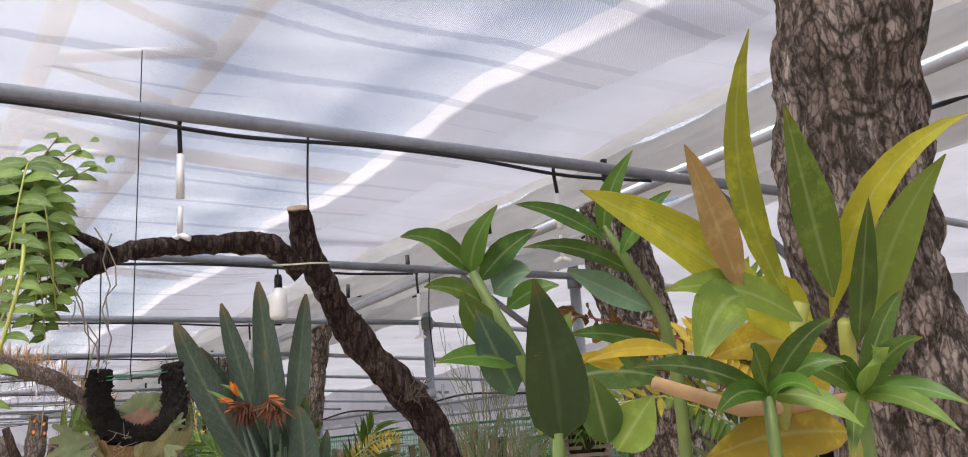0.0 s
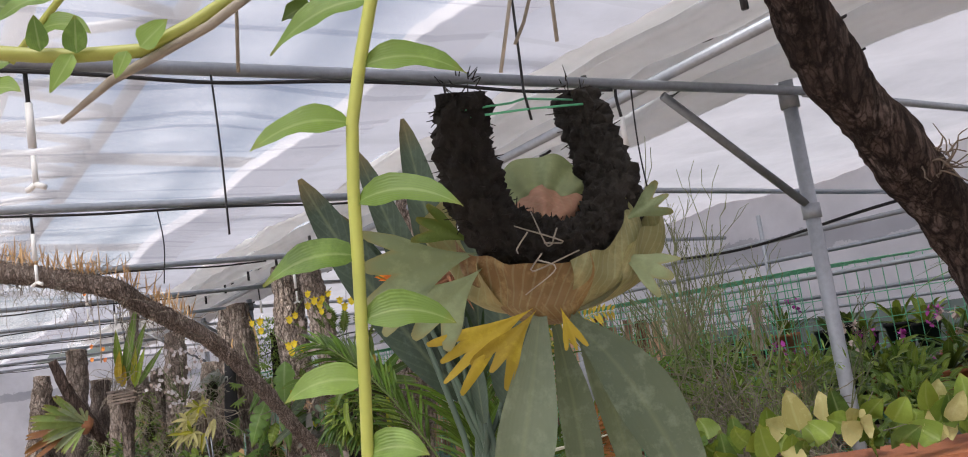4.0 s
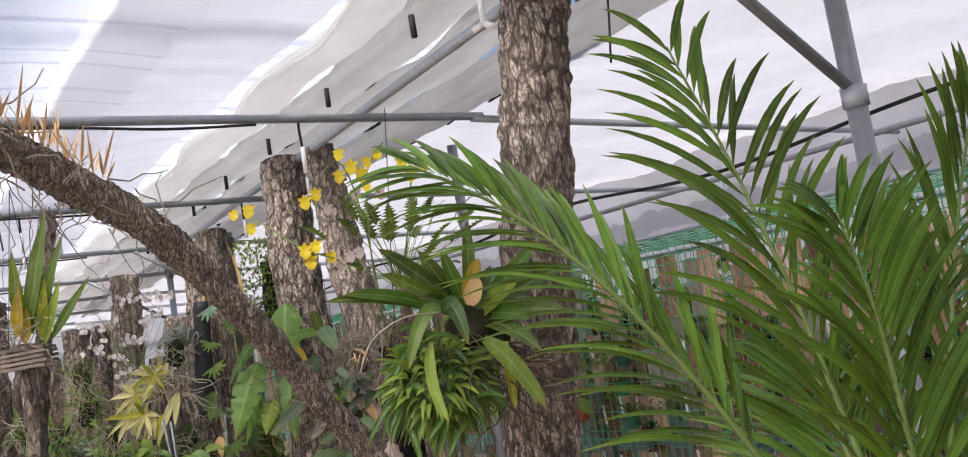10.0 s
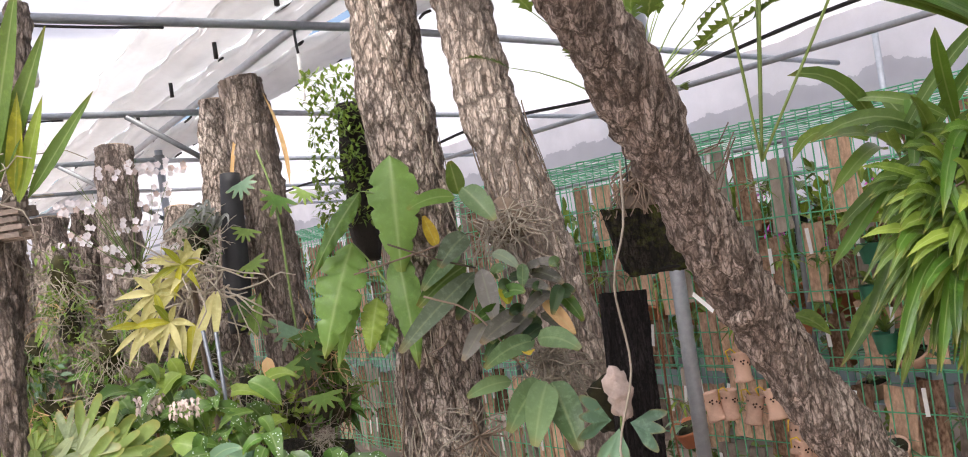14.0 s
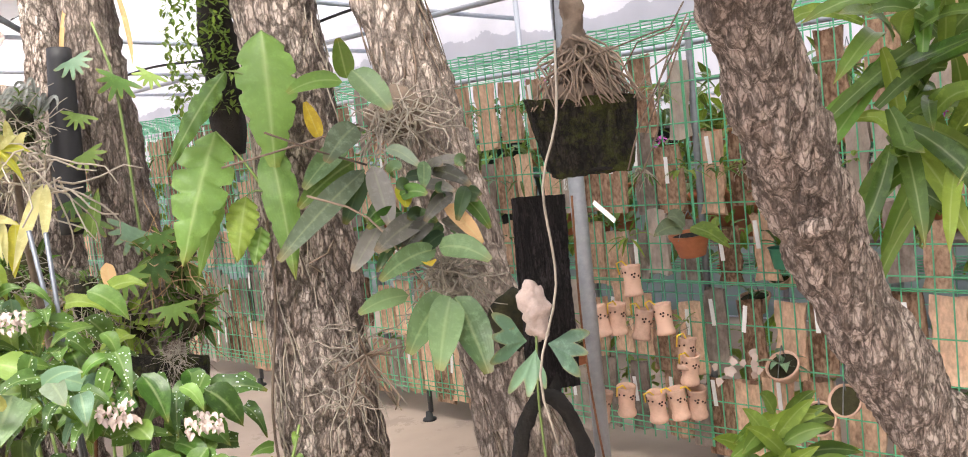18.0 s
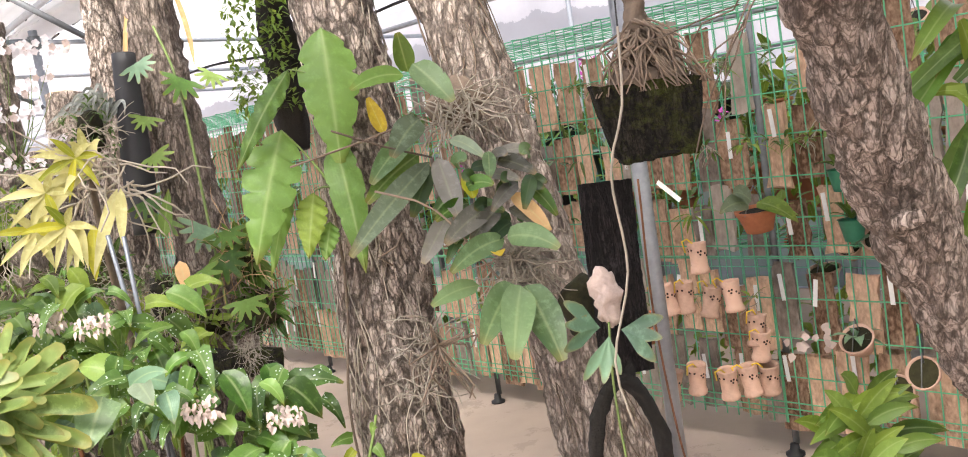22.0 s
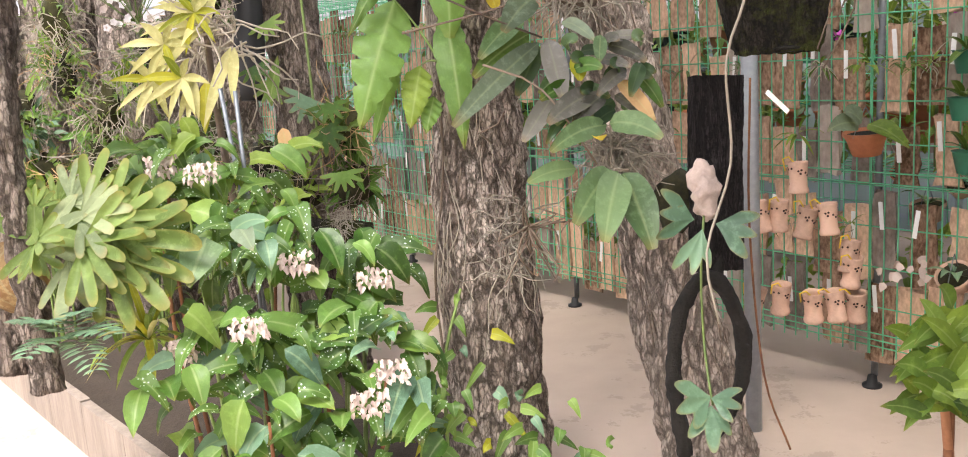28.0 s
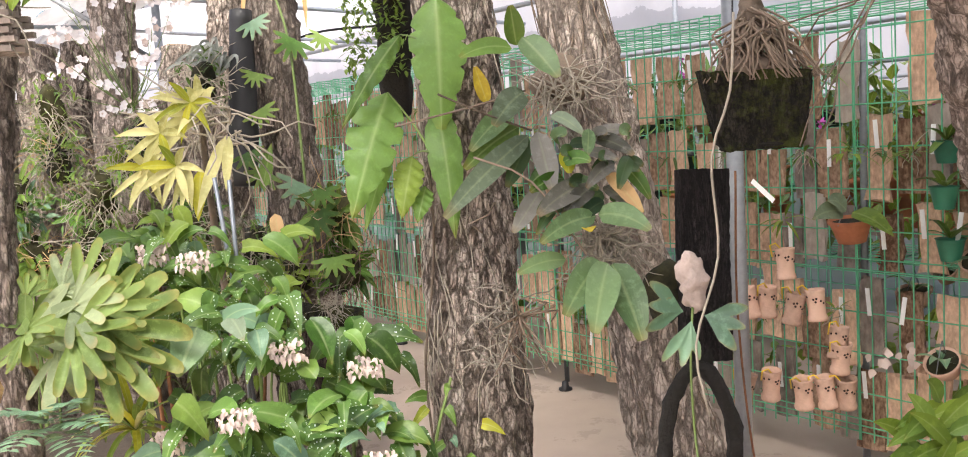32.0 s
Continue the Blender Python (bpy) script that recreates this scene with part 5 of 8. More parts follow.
for cx in (((0.264, 0.739, 1.646), [(0.305, 0.686, 1.698), (0.152, 0.673, 1.671), (0.321, 0.704, 1.618), (0.208, 0.680, 1.633), (0.319, 0.714, 1.667), (0.247, 0.710, 1.683), (0.284, 0.678, 1.642)]), ((0.344, 0.760, 1.642), [(0.378, 0.711, 1.681), (0.384, 0.742, 1.723), (0.401, 0.702, 1.628), (0.274, 0.734, 1.668), (0.317, 0.734, 1.666), (0.343, 0.691, 1.674), (0.311, 0.709, 1.597), (0.383, 0.686, 1.610)])):
    fp_ = thing("pointed_leaf_orchid", "small orchid with pointed glossy green leaves", "orchid", (cx[0][0], cx[0][1], cx[0][2] - 0.3))
    put("cane", sweep(Shape(), [(cx[0][0], cx[0][1], cx[0][2] - 0.35, 0.006), (*cx[0], 0.005)], 0.05, 6), "stem_green", fp_)
    leaves(fp_, [(cx[0], t, 0.020, rnd.choice(("gloss", "strap", "fern")), 0.02) for t in cx[1]])
# trailing dark stems and thick leaves beside them at the next second
so = thing("spray_orchid", "tall green orchid cane with curling strap leaves", "orchid", (0.224, 1.183, 1.350))
put("cane", sweep(Shape(), [(*(0.295, 1.297, 1.249), 0.008), (*(0.280, 1.175, 1.695), 0.008), (*(0.235, 1.128, 1.812), 0.007), (*(0.198, 1.100, 1.871), 0.004)], 0.04, 8), "stem_green", so)
leaves(so, [((0.197, 1.102, 1.860), (0.237, 1.065, 1.953), 0.026, "gloss", (-0.02, 0, 0)), ((0.199, 1.103, 1.853), (0.091, 1.061, 1.895), 0.026, "gloss", 0.02), ((0.215, 1.105, 1.834), (0.278, 1.071, 1.901), 0.024, "gloss", 0.02),
            ((0.235, 1.128, 1.812), (0.098, 1.088, 1.848), 0.026, "strap", 0.03), ((0.253, 1.144, 1.770), (0.150, 1.111, 1.821), 0.04, "teal", (-0.02, 0, 0.01)), ((0.271, 1.161, 1.720), (0.144, 1.123, 1.744), 0.03, "gloss", 0.02), ((0.253, 1.127, 1.686), (0.105, 1.116, 1.679), 0.05, "strap", 0.03)])

# ---- hanging fern clump over the path ----
fe = thing("hanging_fern", "hanging sword fern with many light green fronds", "fern", (-0.919, 1.880, 2.124))
FC = Vector((-0.919, 1.880, 2.124))
put("crown", blob(Shape(), FC, (0.06, 0.06, 0.05), 0.4, 18), "moss", fe)


def hanging_frond(pts, length, width, single, m="fern", step=0.024, rad=0.0042):
    """A long rib with leaflets left and right in turn, drooping towards their tips."""
    row = curve([(*p, 0) for p in pts], step)
    n = len(row)
    rb = put("rib", sweep(Shape(), [(*p, rad * (1 - 0.6 * i / n)) for i, (p, _) in enumerate(row[::2])], 0.03, 8), "stem_yellow", fe)
    s = Shape()
    for k, (p, _) in enumerate(row):
        sg = 1 if k % 2 else -1
        t = k / n
        ln = length * U(0.85, 1.1) * min(1.0, 0.45 + 2.2 * t) * min(1.0, 0.3 + 2.5 * (1 - t))
        d = Vector((sg * 1.0, U(-.35, .1), U(-.35, -.1))).normalized()
        if single:
            put("leaflet", leaf(Shape(), p, p + d * ln, width * U(0.9, 1.1), (0, 0, ln * 0.28), "lance", 0.18, 9, (sg * 0.25, -1.0, 0.55), 0.05), m, fe)
        else:
            leaf(s, p, p + d * ln, width * U(0.9, 1.1), (0, 0, ln * 0.25), "lance", 0.18, 6, (U(-.4, .4), -1.0, 0.5), 0.05)
    if not single:
        put("leaflet", s, m, rb, kind="stuff")


for k in range(17):
    a = k * 2.4 + U(-.3, .3)
    d = Vector((math.cos(a) * 0.8 - 0.25, math.sin(a) * 0.8 - 0.1, 0))
    o, h = U(0.04, 0.17), U(0.05, 0.25)
    p0 = FC + rvec(0.04)
    p1 = p0 + d * o * 0.7 + Vector((0, 0, U(0.03, 0.12)))
    p2 = p0 + d * o * 1.5 + Vector((0, 0, -h * 0.35))
    p3 = p0 + d * o * 1.6 + Vector((U(-.02, .02), 0, -h))
    hanging_frond([p0, p1, p2, p3], U(0.060, 0.082), 0.027, False, "fern" if k % 3 else "strap", 0.02, 0.0022)
for k in range(7):
    a = U(0, 6.28)
    d = Vector((math.cos(a), math.sin(a) * 0.6, 0))
    p0 = FC + rvec(0.03)
    hanging_frond([p0, p0 + d * 0.06 + Vector((0, 0, 0.10)), p0 + d * 0.17 + Vector((0, 0, U(0.08, 0.2)))], 0.055, 0.020, False, "fern", 0.02, 0.002)
# the long frond that hangs into the path
hanging_frond([(-0.905, 1.870, 2.130), (-0.850, 1.770, 2.100), (-0.805, 1.680, 1.985), (-0.822, 1.660, 1.865), (-0.846, 1.660, 1.781), (-0.864, 1.660, 1.719), (-0.868, 1.660, 1.679), (-0.875, 1.660, 1.592), (-0.881, 1.660, 1.526), (-0.886, 1.665, 1.46)], 0.056, 0.0195, True, rad=0.0042)
hanging_frond([(-0.985, 1.85, 2.10), (-0.995, 1.80, 2.04), (-1.005, 1.78, 1.95), (-1.05, 1.77, 1.86), (-1.10, 1.76, 1.80)], 0.052, 0.019, True, rad=0.003)
# thin dry runners
for k in range(9):
    q = FC + Vector((U(-.1, .2), U(-.1, .1), U(-0.1, 0.02)))
    pts = []
    for j in range(7):
        pts.append((*q, 0.0016))
        q = q + Vector((U(-.022, .034), U(-.02, .02), U(-0.06, -0.015)))
    put("runner", sweep(Shape(), pts, 0.03, 5), "root", fe)
put("runner", sweep(Shape(), [(-1.091, 1.690, 1.808, 0.004), (-1.052, 1.690, 1.796, 0.0042), (-1.012, 1.690, 1.788, 0.0042), (-0.975, 1.690, 1.785, 0.0042), (-0.947, 1.690, 1.795, 0.004), (-0.917, 1.700, 1.815, 0.004), (-0.885, 1.760, 1.90, 0.0035), (-0.90, 1.85, 2.05, 0.003)], 0.02, 8), "stem_yellow", fe)
put("runner", sweep(Shape(), [(-1.022, 1.690, 1.752, 0.0012), (-0.993, 1.690, 1.771, 0.0026), (-0.965, 1.690, 1.782, 0.0028), (-0.937, 1.690, 1.793, 0.0028), (-0.908, 1.690, 1.810, 0.0028), (-0.895, 1.76, 1.90, 0.0025), (-0.915, 1.85, 2.06, 0.0025)], 0.02, 8), "root", fe)
leaves(fe, [((-1.026, 1.682, 1.790), (-1.027, 1.680, 1.810), 0.012, "fern"), ((-1.007, 1.682, 1.786), (-1.005, 1.680, 1.806), 0.014, "fern"), ((-1.009, 1.682, 1.786), (-1.022, 1.680, 1.766), 0.013, "fern"), ((-0.973, 1.682, 1.784), (-0.956, 1.680, 1.796), 0.017, "fern"), ((-0.980, 1.682, 1.783), (-0.987, 1.680, 1.768), 0.010, "fern")], "ovate")

# ---- hanging staghorn in a mossy U-shaped mount ----
st = thing("staghorn_fern", "staghorn fern in a U-shaped mossy mount with drooping fronds", "fern", (-0.753, 2.090, 1.684))
UM = [(-0.812, 2.047, 1.836, 0.020), (-0.813, 2.050, 1.822, 0.026), (-0.816, 2.060, 1.781, 0.027), (-0.812, 2.070, 1.738, 0.028), (-0.788, 2.080, 1.704, 0.027), (-0.748, 2.090, 1.683, 0.027), (-0.702, 2.110, 1.692, 0.028), (-0.677, 2.130, 1.732, 0.028), (-0.682, 2.150, 1.786, 0.026), (-0.692, 2.160, 1.840, 0.024), (-0.694, 2.160, 1.852, 0.018)]
fib = curve(UM, 0.01)
put("mount", sweep(Shape(), UM, 0.004, 44, 0.006, 60, True, 0.010, 0.008), "peat", st)


def ruffled(c, w, h, depth, teeth, back=0.0):
    """An upright fan-shaped shield with a scalloped upper edge."""
    c = Vector(c)

    def fn(u, v):
        a = math.pi * (u * 1.3 - 0.15)
        edge = 1 + 0.07 * abs(math.sin(a * teeth)) + 0.10 * noise.noise(Vector((a * 2, c.z * 9, 0)))
        r = v * edge
        return c + Vector((math.cos(a) * w * r, -depth * (1 - r * r) + 0.008 * math.sin(a * teeth * 2) * r + back * r, math.sin(a) * h * r))
    return sheet(Shape(), fn, 64, 10)


def cup(c, w, d, h, rise, lo, hi, wrinkle, seed):
    """The front of a bowl: a bulging shield whose rim climbs at both sides."""
    c = Vector(c)

    def fn(u, v):
        az = lo + (hi - lo) * u
        k = math.cos(v * math.pi / 2) ** 0.9 * (1 + 0.10 * v)
        n = noise.noise(Vector((az * 1.5, v * 2.0, seed)))
        r = 1 + wrinkle * n + 0.05 * wrinkle * math.sin(az * 9) * (1 - v)
        lift = rise * (az / 1.9) ** 2 * (1 - v) ** 1.3 + 0.012 * noise.noise(Vector((az * 2.5, seed, 0))) * (1 - v)
        return c + Vector((math.sin(az) * w * k * r, -math.cos(az) * d * k * r, lift - h * math.sin(v * math.pi / 2)))
    return sheet(Shape(), fn, 44, 16)


put("shield", ruffled((-0.750, 2.150, 1.722), 0.062, 0.066, 0.020, 4.5), "stag", st, "pale green ruffled shield frond")
put("shield", ruffled((-0.748, 2.118, 1.705), 0.052, 0.048, 0.026, 3.5, 0.02), "shield_pink", st, "pinkish tan shield frond")
put("shield", cup((-0.752, 2.115, 1.667), 0.086, 0.062, 0.054, 0.105, -1.3, 0.45, 0.34, 2.0), "frond_tan", st, "tan and green dying shield frond")
put("shield", cup((-0.744, 2.118, 1.668), 0.088, 0.058, 0.044, 0.11, 0.1, 1.7, 0.36, 3.3), "shield_green", st, "tan-green dying shield frond")
put("shield", cup((-0.752, 2.122, 1.665), 0.108, 0.070, 0.042, 0.080, -2.2, -0.7, 0.30, 5.0), "shield_green", st, "pale green side shield")
put("shield", cup((-0.746, 2.124, 1.665), 0.106, 0.070, 0.044, 0.070, 0.7, 2.2, 0.30, 8.0), "shield_green", st, "pale green side shield")
for b, t, sp_, fi, m in (((-0.815, 2.080, 1.690), (-0.935, 2.060, 1.682), 1.25, 4, "stag"), ((-0.815, 2.075, 1.675), (-0.888, 2.050, 1.626), 1.2, 3, "stag"), ((-0.820, 2.085, 1.700), (-0.872, 2.070, 1.735), 1.0, 3, "elkhorn"), ((-0.690, 2.090, 1.672), (-0.640, 2.060, 1.640), 1.1, 3, "stag"), ((-0.676, 2.10, 1.70), (-0.630, 2.08, 1.722), 1.0, 3, "stag"),
                        ((-0.775, 2.065, 1.630), (-0.868, 2.045, 1.592), 0.75, 4, "gold"), ((-0.772, 2.062, 1.628), (-0.826, 2.040, 1.580), 0.8, 3, "gold"), ((-0.750, 2.065, 1.628), (-0.742, 2.045, 1.588), 0.7, 3, "gold")):
    put("frond", fan(Shape(), b, t, (0.1, -1, 0.3), sp_, fi, 0.30, 0.08, 0.6, 3.0), m, st)
s = Shape()
for k in range(700):
    p, r_ = rnd.choice(fib)
    d_ = rvec(1)
    sweep(s, [(*(p + d_ * r_ * 0.9), 0.0008), (*(p + d_ * (r_ + U(0.002, 0.009)) + rvec(0.005)), 0.0004)], 1, 3, caps=False)
put("fibre", s, "peat", st, "loose black fibres", kind="stuff")
for k in range(5):
    p = Vector((-0.748 + U(-.03, .03), 2.045, 1.69 + U(-.02, .02)))
    put("root", sweep(Shape(), [(*p, 0.0008), (*(p + rvec(0.02) + Vector((0, -0.004, 0))), 0.0008), (*(p + rvec(0.035)), 0.0006)], 0.005, 4), "root", st)
for b, m_, t, w in (((-0.770, 2.075, 1.622), (-0.790, 2.045, 1.545), (-0.835, 2.040, 1.415), 0.052), ((-0.744, 2.080, 1.612), (-0.690, 2.050, 1.570), (-0.655, 2.040, 1.415), 0.058), ((-0.756, 2.090, 1.612), (-0.748, 2.070, 1.540), (-0.752, 2.070, 1.410), 0.036), ((-0.738, 2.095, 1.620), (-0.716, 2.080, 1.580), (-0.706, 2.085, 1.440), 0.034)):
    b, m_, t = Vector(b), Vector(m_), Vector(t)
    put("frond", leaf(Shape(), b, t, w, m_ - (b + t) / 2, "spoon", 0.5, 14, (0.15, -1, 0.1), 0.05), "stag_grey", st, "powdery grey-green drooping frond")
put("hanger", wire_path(Shape(), [(-0.815, 2.028, 1.815), (-0.765, 2.060, 1.823), (-0.752, 2.07, 1.828), (-0.700, 2.130, 1.835)], 0.0012), "green_wire", st)
put("hanger", wire_path(Shape(), [(-0.812, 2.030, 1.808), (-0.757, 2.060, 1.815), (-0.690, 2.130, 1.829)], 0.0012), "green_wire", st)
put("hanger", wire_path(Shape(), [(-0.748, 2.068, 1.806), (-0.751, 2.068, 1.835), (-0.748, 2.069, 1.92), (-0.744, 2.072, 2.18), (-0.740, 2.080, 2.60)], 0.0014), "black", st)

# ---- dry and green ferns beside the leaning trunk ----
fd = thing("dry_fern", "fern with curled brown dead fronds and golden living ones", "fern", (0.590, 2.440, 1.348))
for b, t, bend, n, ln, w, m, fc in (
        ((0.701, 2.225, 1.735), (0.205, 2.217, 1.913), (0, 0, 0.05), 12, 0.14, 0.042, "brownleaf", (0.0, -1.0, 0.1)), ((0.576, 2.280, 1.737), (0.190, 2.290, 1.774), (0, 0, 0.04), 8, 0.06, 0.02, "brownleaf", (0.0, -0.8, 0.5)),
        ((0.770, 2.259, 1.833), (0.387, 2.227, 1.804), (0, 0, 0.05), 14, 0.08, 0.022, "gold", (0.0, -0.7, 0.7)), ((0.722, 2.282, 1.689), (0.137, 2.209, 1.650), (0, 0, 0.06), 18, 0.08, 0.022, "yellow", (0.0, -0.6, 0.8)),
        ((0.752, 2.301, 1.557), (0.238, 2.146, 1.373), (0, 0, 0.07), 20, 0.11, 0.022, "stag", (0.0, -0.9, 0.5)), ((0.802, 2.264, 1.790), (0.586, 2.184, 2.037), (0, 0, 0.03), 14, 0.08, 0.02, "lime", (0.0, -0.9, 0.4)),
        ((0.769, 2.309, 1.504), (0.448, 2.190, 1.696), (0, 0, 0.05), 16, 0.09, 0.024, "strap", (0.0, -0.8, 0.6)), ((0.772, 2.282, 1.681), (0.504, 2.170, 1.819), (0, 0, 0.05), 14, 0.08, 0.022, "gold", (0.0, -0.8, 0.6))):
    s = Shape()
    if m == "brownleaf":
        p0, p1 = Vector(b), Vector(t)
        for k in range(n * 2):
            f = (k + 1) / (n * 2)
            q = p0.lerp(p1, f) + Vector(bend) * 2 * f * (1 - f)
            e = q + Vector((U(-.9, -.1), U(-.4, .4), (0.5 if k % 2 else -1.0) * U(0.3, 1.0))).normalized() * ln * U(0.4, 0.8) * (1.15 - f * 0.6)
            leaf(s, q, e, w * U(0.5, 0.9), rvec(0.03) + Vector((0.01, -0.01, -0.02)), "lance", U(0.3, 1.3), 8, rvec(1) + Vector((0, -0.7, 0)), 0.16)
    else:
        frond(s, b, t, bend, n, ln, w, 0.1, 0.4, fc, 0.1, 0.8)
    f_ = put("frond", s, m, fd, kind="stuff")
    put("rib", rib(Shape(), b, t, bend, 0.004), "dry_brown" if m == "brownleaf" else "stem_yellow", f_)

# ---- slatted basket with a grassy orchid on a stump ----
bk = thing("slat_basket", "wooden slat basket holding a tufted grassy orchid", "basket", (0.332, 3.073, 1.577))
BC = Vector((0.332, 3.080, 1.595))
for lv in range(10):
    z = -0.075 + lv * 0.0115
    for sg in (-1, 1):
        if lv % 2:
            put("slat", slab(Shape(), -0.082, 0.082, sg * 0.066 - 0.007, sg * 0.066 + 0.007, z, z + 0.0112, Matrix.Translation(BC)), "grey_wood", bk, smooth=False)
        else:
            put("slat", slab(Shape(), sg * 0.066 - 0.007, sg * 0.066 + 0.007, -0.082, 0.082, z, z + 0.0112, Matrix.Translation(BC)), "grey_wood", bk, smooth=False)
put("moss", blob(Shape(), BC, (0.07, 0.07, 0.05), 0.3, 20), "moss", bk)
s = Shape()
for k in range(330):
    d = rvec(1)
    d.z = abs(d.z) * 0.95 - 0.12
    ln = U(0.13, 0.27)
    b = BC + Vector((U(-.06, .06), U(-.06, .06), 0.03))
    leaf(s, b, b + d * ln + Vector((-0.03, 0, -0.03)), 0.010, (0, 0, 0.05), "strap", 0.3, 4)
put("grass", s, "gloss", bk, "dense tuft of narrow leaves", kind="stuff")
P_ = Vector((0.404, 3.125, 1.416))
trunk("short grey weathered wood stump under the basket", [(P_.x, P_.y, 0, 0.10), (P_.x, P_.y, BC.z - 0.35, 0.074), (P_.x, P_.y, BC.z - 0.076, 0.050)], "bark_brown", 48, 0.016, "wood_stump", False)
bo = thing("broad_orchid", "orchid with broad green leaves beside the stump", "orchid", (0.532, 3.088, 1.431))
leaves(bo, [((0.533, 3.086, 1.446), (0.366, 2.999, 1.490), 0.06, "strap", 0.03), ((0.535, 3.084, 1.461), (0.520, 3.014, 1.628), 0.05, "strap", 0.0), ((0.542, 3.084, 1.453), (0.599, 3.008, 1.603), 0.05, "lime", 0.0), ((0.524, 3.089, 1.432), (0.373, 3.010, 1.394), 0.05, "gloss", 0.02), ((0.548, 3.084, 1.444), (0.605, 2.970, 1.497), 0.05, "gloss", 0.02), ((0.535, 3.084, 1.461), (0.460, 3.030, 1.560), 0.04, "phal_green", 0.0)], "ovate")

# ---- variegated succulents in a terracotta trough ----
va = thing("variegated_plant", "thick cream-edged green leaves over a terracotta trough", "plant", (-0.468, 2.437, 1.40))
VC = Vector((-0.468, 2.437, 1.445))
put("trough", slab(Shape(), -0.2, 0.3, -0.05, 0.09, -0.12, -0.058, Matrix.Translation(VC)), "terracotta", va, smooth=False)
for k in range(70):
    b = VC + Vector((U(-.14, .26), U(-.05, .06), U(-0.045, -0.005)))
    d = rvec(1)
    d.z = abs(d.z) + 0.35
    put("leaf", leaf(Shape(), b, b + d * U(0.022, 0.04), U(0.028, 0.038), d.cross(Vector((0, 0, 1))) * 0.01, "broad", 0.3, 6, (d.x * 0.4, -1, 0.4), 0.04), rnd.choice(("lime", "cream", "strap", "lime")), va)
VT = VC + Vector((0.04, 0.015, -0.121))
put("stand", sweep(Shape(), [(VT.x, VT.y, 0, 0.06), (VT.x, VT.y, VT.z / 2, 0.055), (*VT, 0.06)], 0.1, 14, 0.004, 20), "grey_wood", va)

# ---- bench rows of potted orchids in the side bay ----
def pot_plant(k):
    t = thing("potted_orchid", ("small green orchid in a terracotta pot on the bench", "pale green orchid in a plastic pot on the bench", "flowering orchid in a terracotta pot on the bench")[k % 3], "potted plant", (0, 0, 0), "bench orchids")
    r = 0.05 + 0.008 * (k % 3)
    put("pot", lathe(Shape(), [(0, 0), (r * 0.7, 0), (r, r * 1.7), (r * 1.08, r * 1.7), (r * 1.08, r * 1.95), (r * 0.95, r * 1.95), (r * 0.9, r * 1.6), (0, r * 1.6)], Matrix.Identity(4), 14), "terracotta" if k % 3 != 1 else "black", t)
    s = Shape()
    rosette(s, (0, 0, r * 1.6), 9 + 3 * (k % 3), 0.16 + 0.05 * (k % 4), 0.022 + 0.012 * (k % 2), (0.25, 1.3), 0.3, "strap" if k % 2 else "lance", None, 1.0, 0.3, 5)
    put("foliage", s, ("strap", "lime", "gloss", "fern", "phal_green", "strap")[k], t)
    if k % 3 == 2:
        s = Shape()
        rib(s, (0, 0, r * 1.6), (0.06, 0.03, 0.30), (0, 0, 0.05), 0.003)
        f_ = put("spike", s, "stem_green", t)
        for j in range(5):
            p = Vector((0.055 + U(-.03, .03), 0.03 + U(-.03, .03), 0.27 + U(-.05, .04)))
            s2 = Shape()
            for q in range(5):
                leaf(s2, p, p + rvec(0.025), 0.018, (0, 0, 0), "ovate", 0.1, 3)
            put("flower", s2, "flower_pink" if k == 2 else "flower_white", f_)
    return t


protos = [pot_plant(k) for k in range(6)]
fresh = set(range(6))
for row_b, z, a0, a1, step in ((-2.0, 0.78, -2.6, 7.5, 0.19), (-2.35, 0.95, -2.6, 7.5, 0.17), (-2.75, 1.16, -2.6, 7.5, 0.19), (-1.55, 0.55, -2.2, 3.0, 0.23), (-1.15, 0.98, -1.4, 1.5, 0.16)):
    bt = thing("plant_bench", "long grey wire plant bench along the side bay", "bench", L((a0 + a1) / 2, row_b, 0), "plant benches")
    put("top", slab(Shape(), a0 - 0.2, a1 + 0.2, row_b - 0.17, row_b + 0.17, z - 0.03, z, HOUSE), "green_plastic" if z > 0.9 else "grey_wood", bt, smooth=False)
    for k in range(7):
        a = a0 + (a1 - a0) * k / 6
        put("leg", slab(Shape(), a - 0.02, a + 0.02, row_b - 0.02, row_b + 0.02, 0, z - 0.03, HOUSE), "steel_dark", bt, smooth=False)
    a = a0
    while a < a1:
        k = rnd.randrange(6)
        m = Matrix.Translation(L(a, row_b + U(-.06, .06), z)) @ Matrix.Rotation(U(0, 6), 4, 'Z') @ Matrix.Diagonal((*([U(0.9, 1.5)] * 3), 1))
        if k in fresh:
            fresh.discard(k)
            protos[k].matrix_basis = m
        else:
            copy_thing(protos[k], m)
        a += step * U(0.8, 1.3)

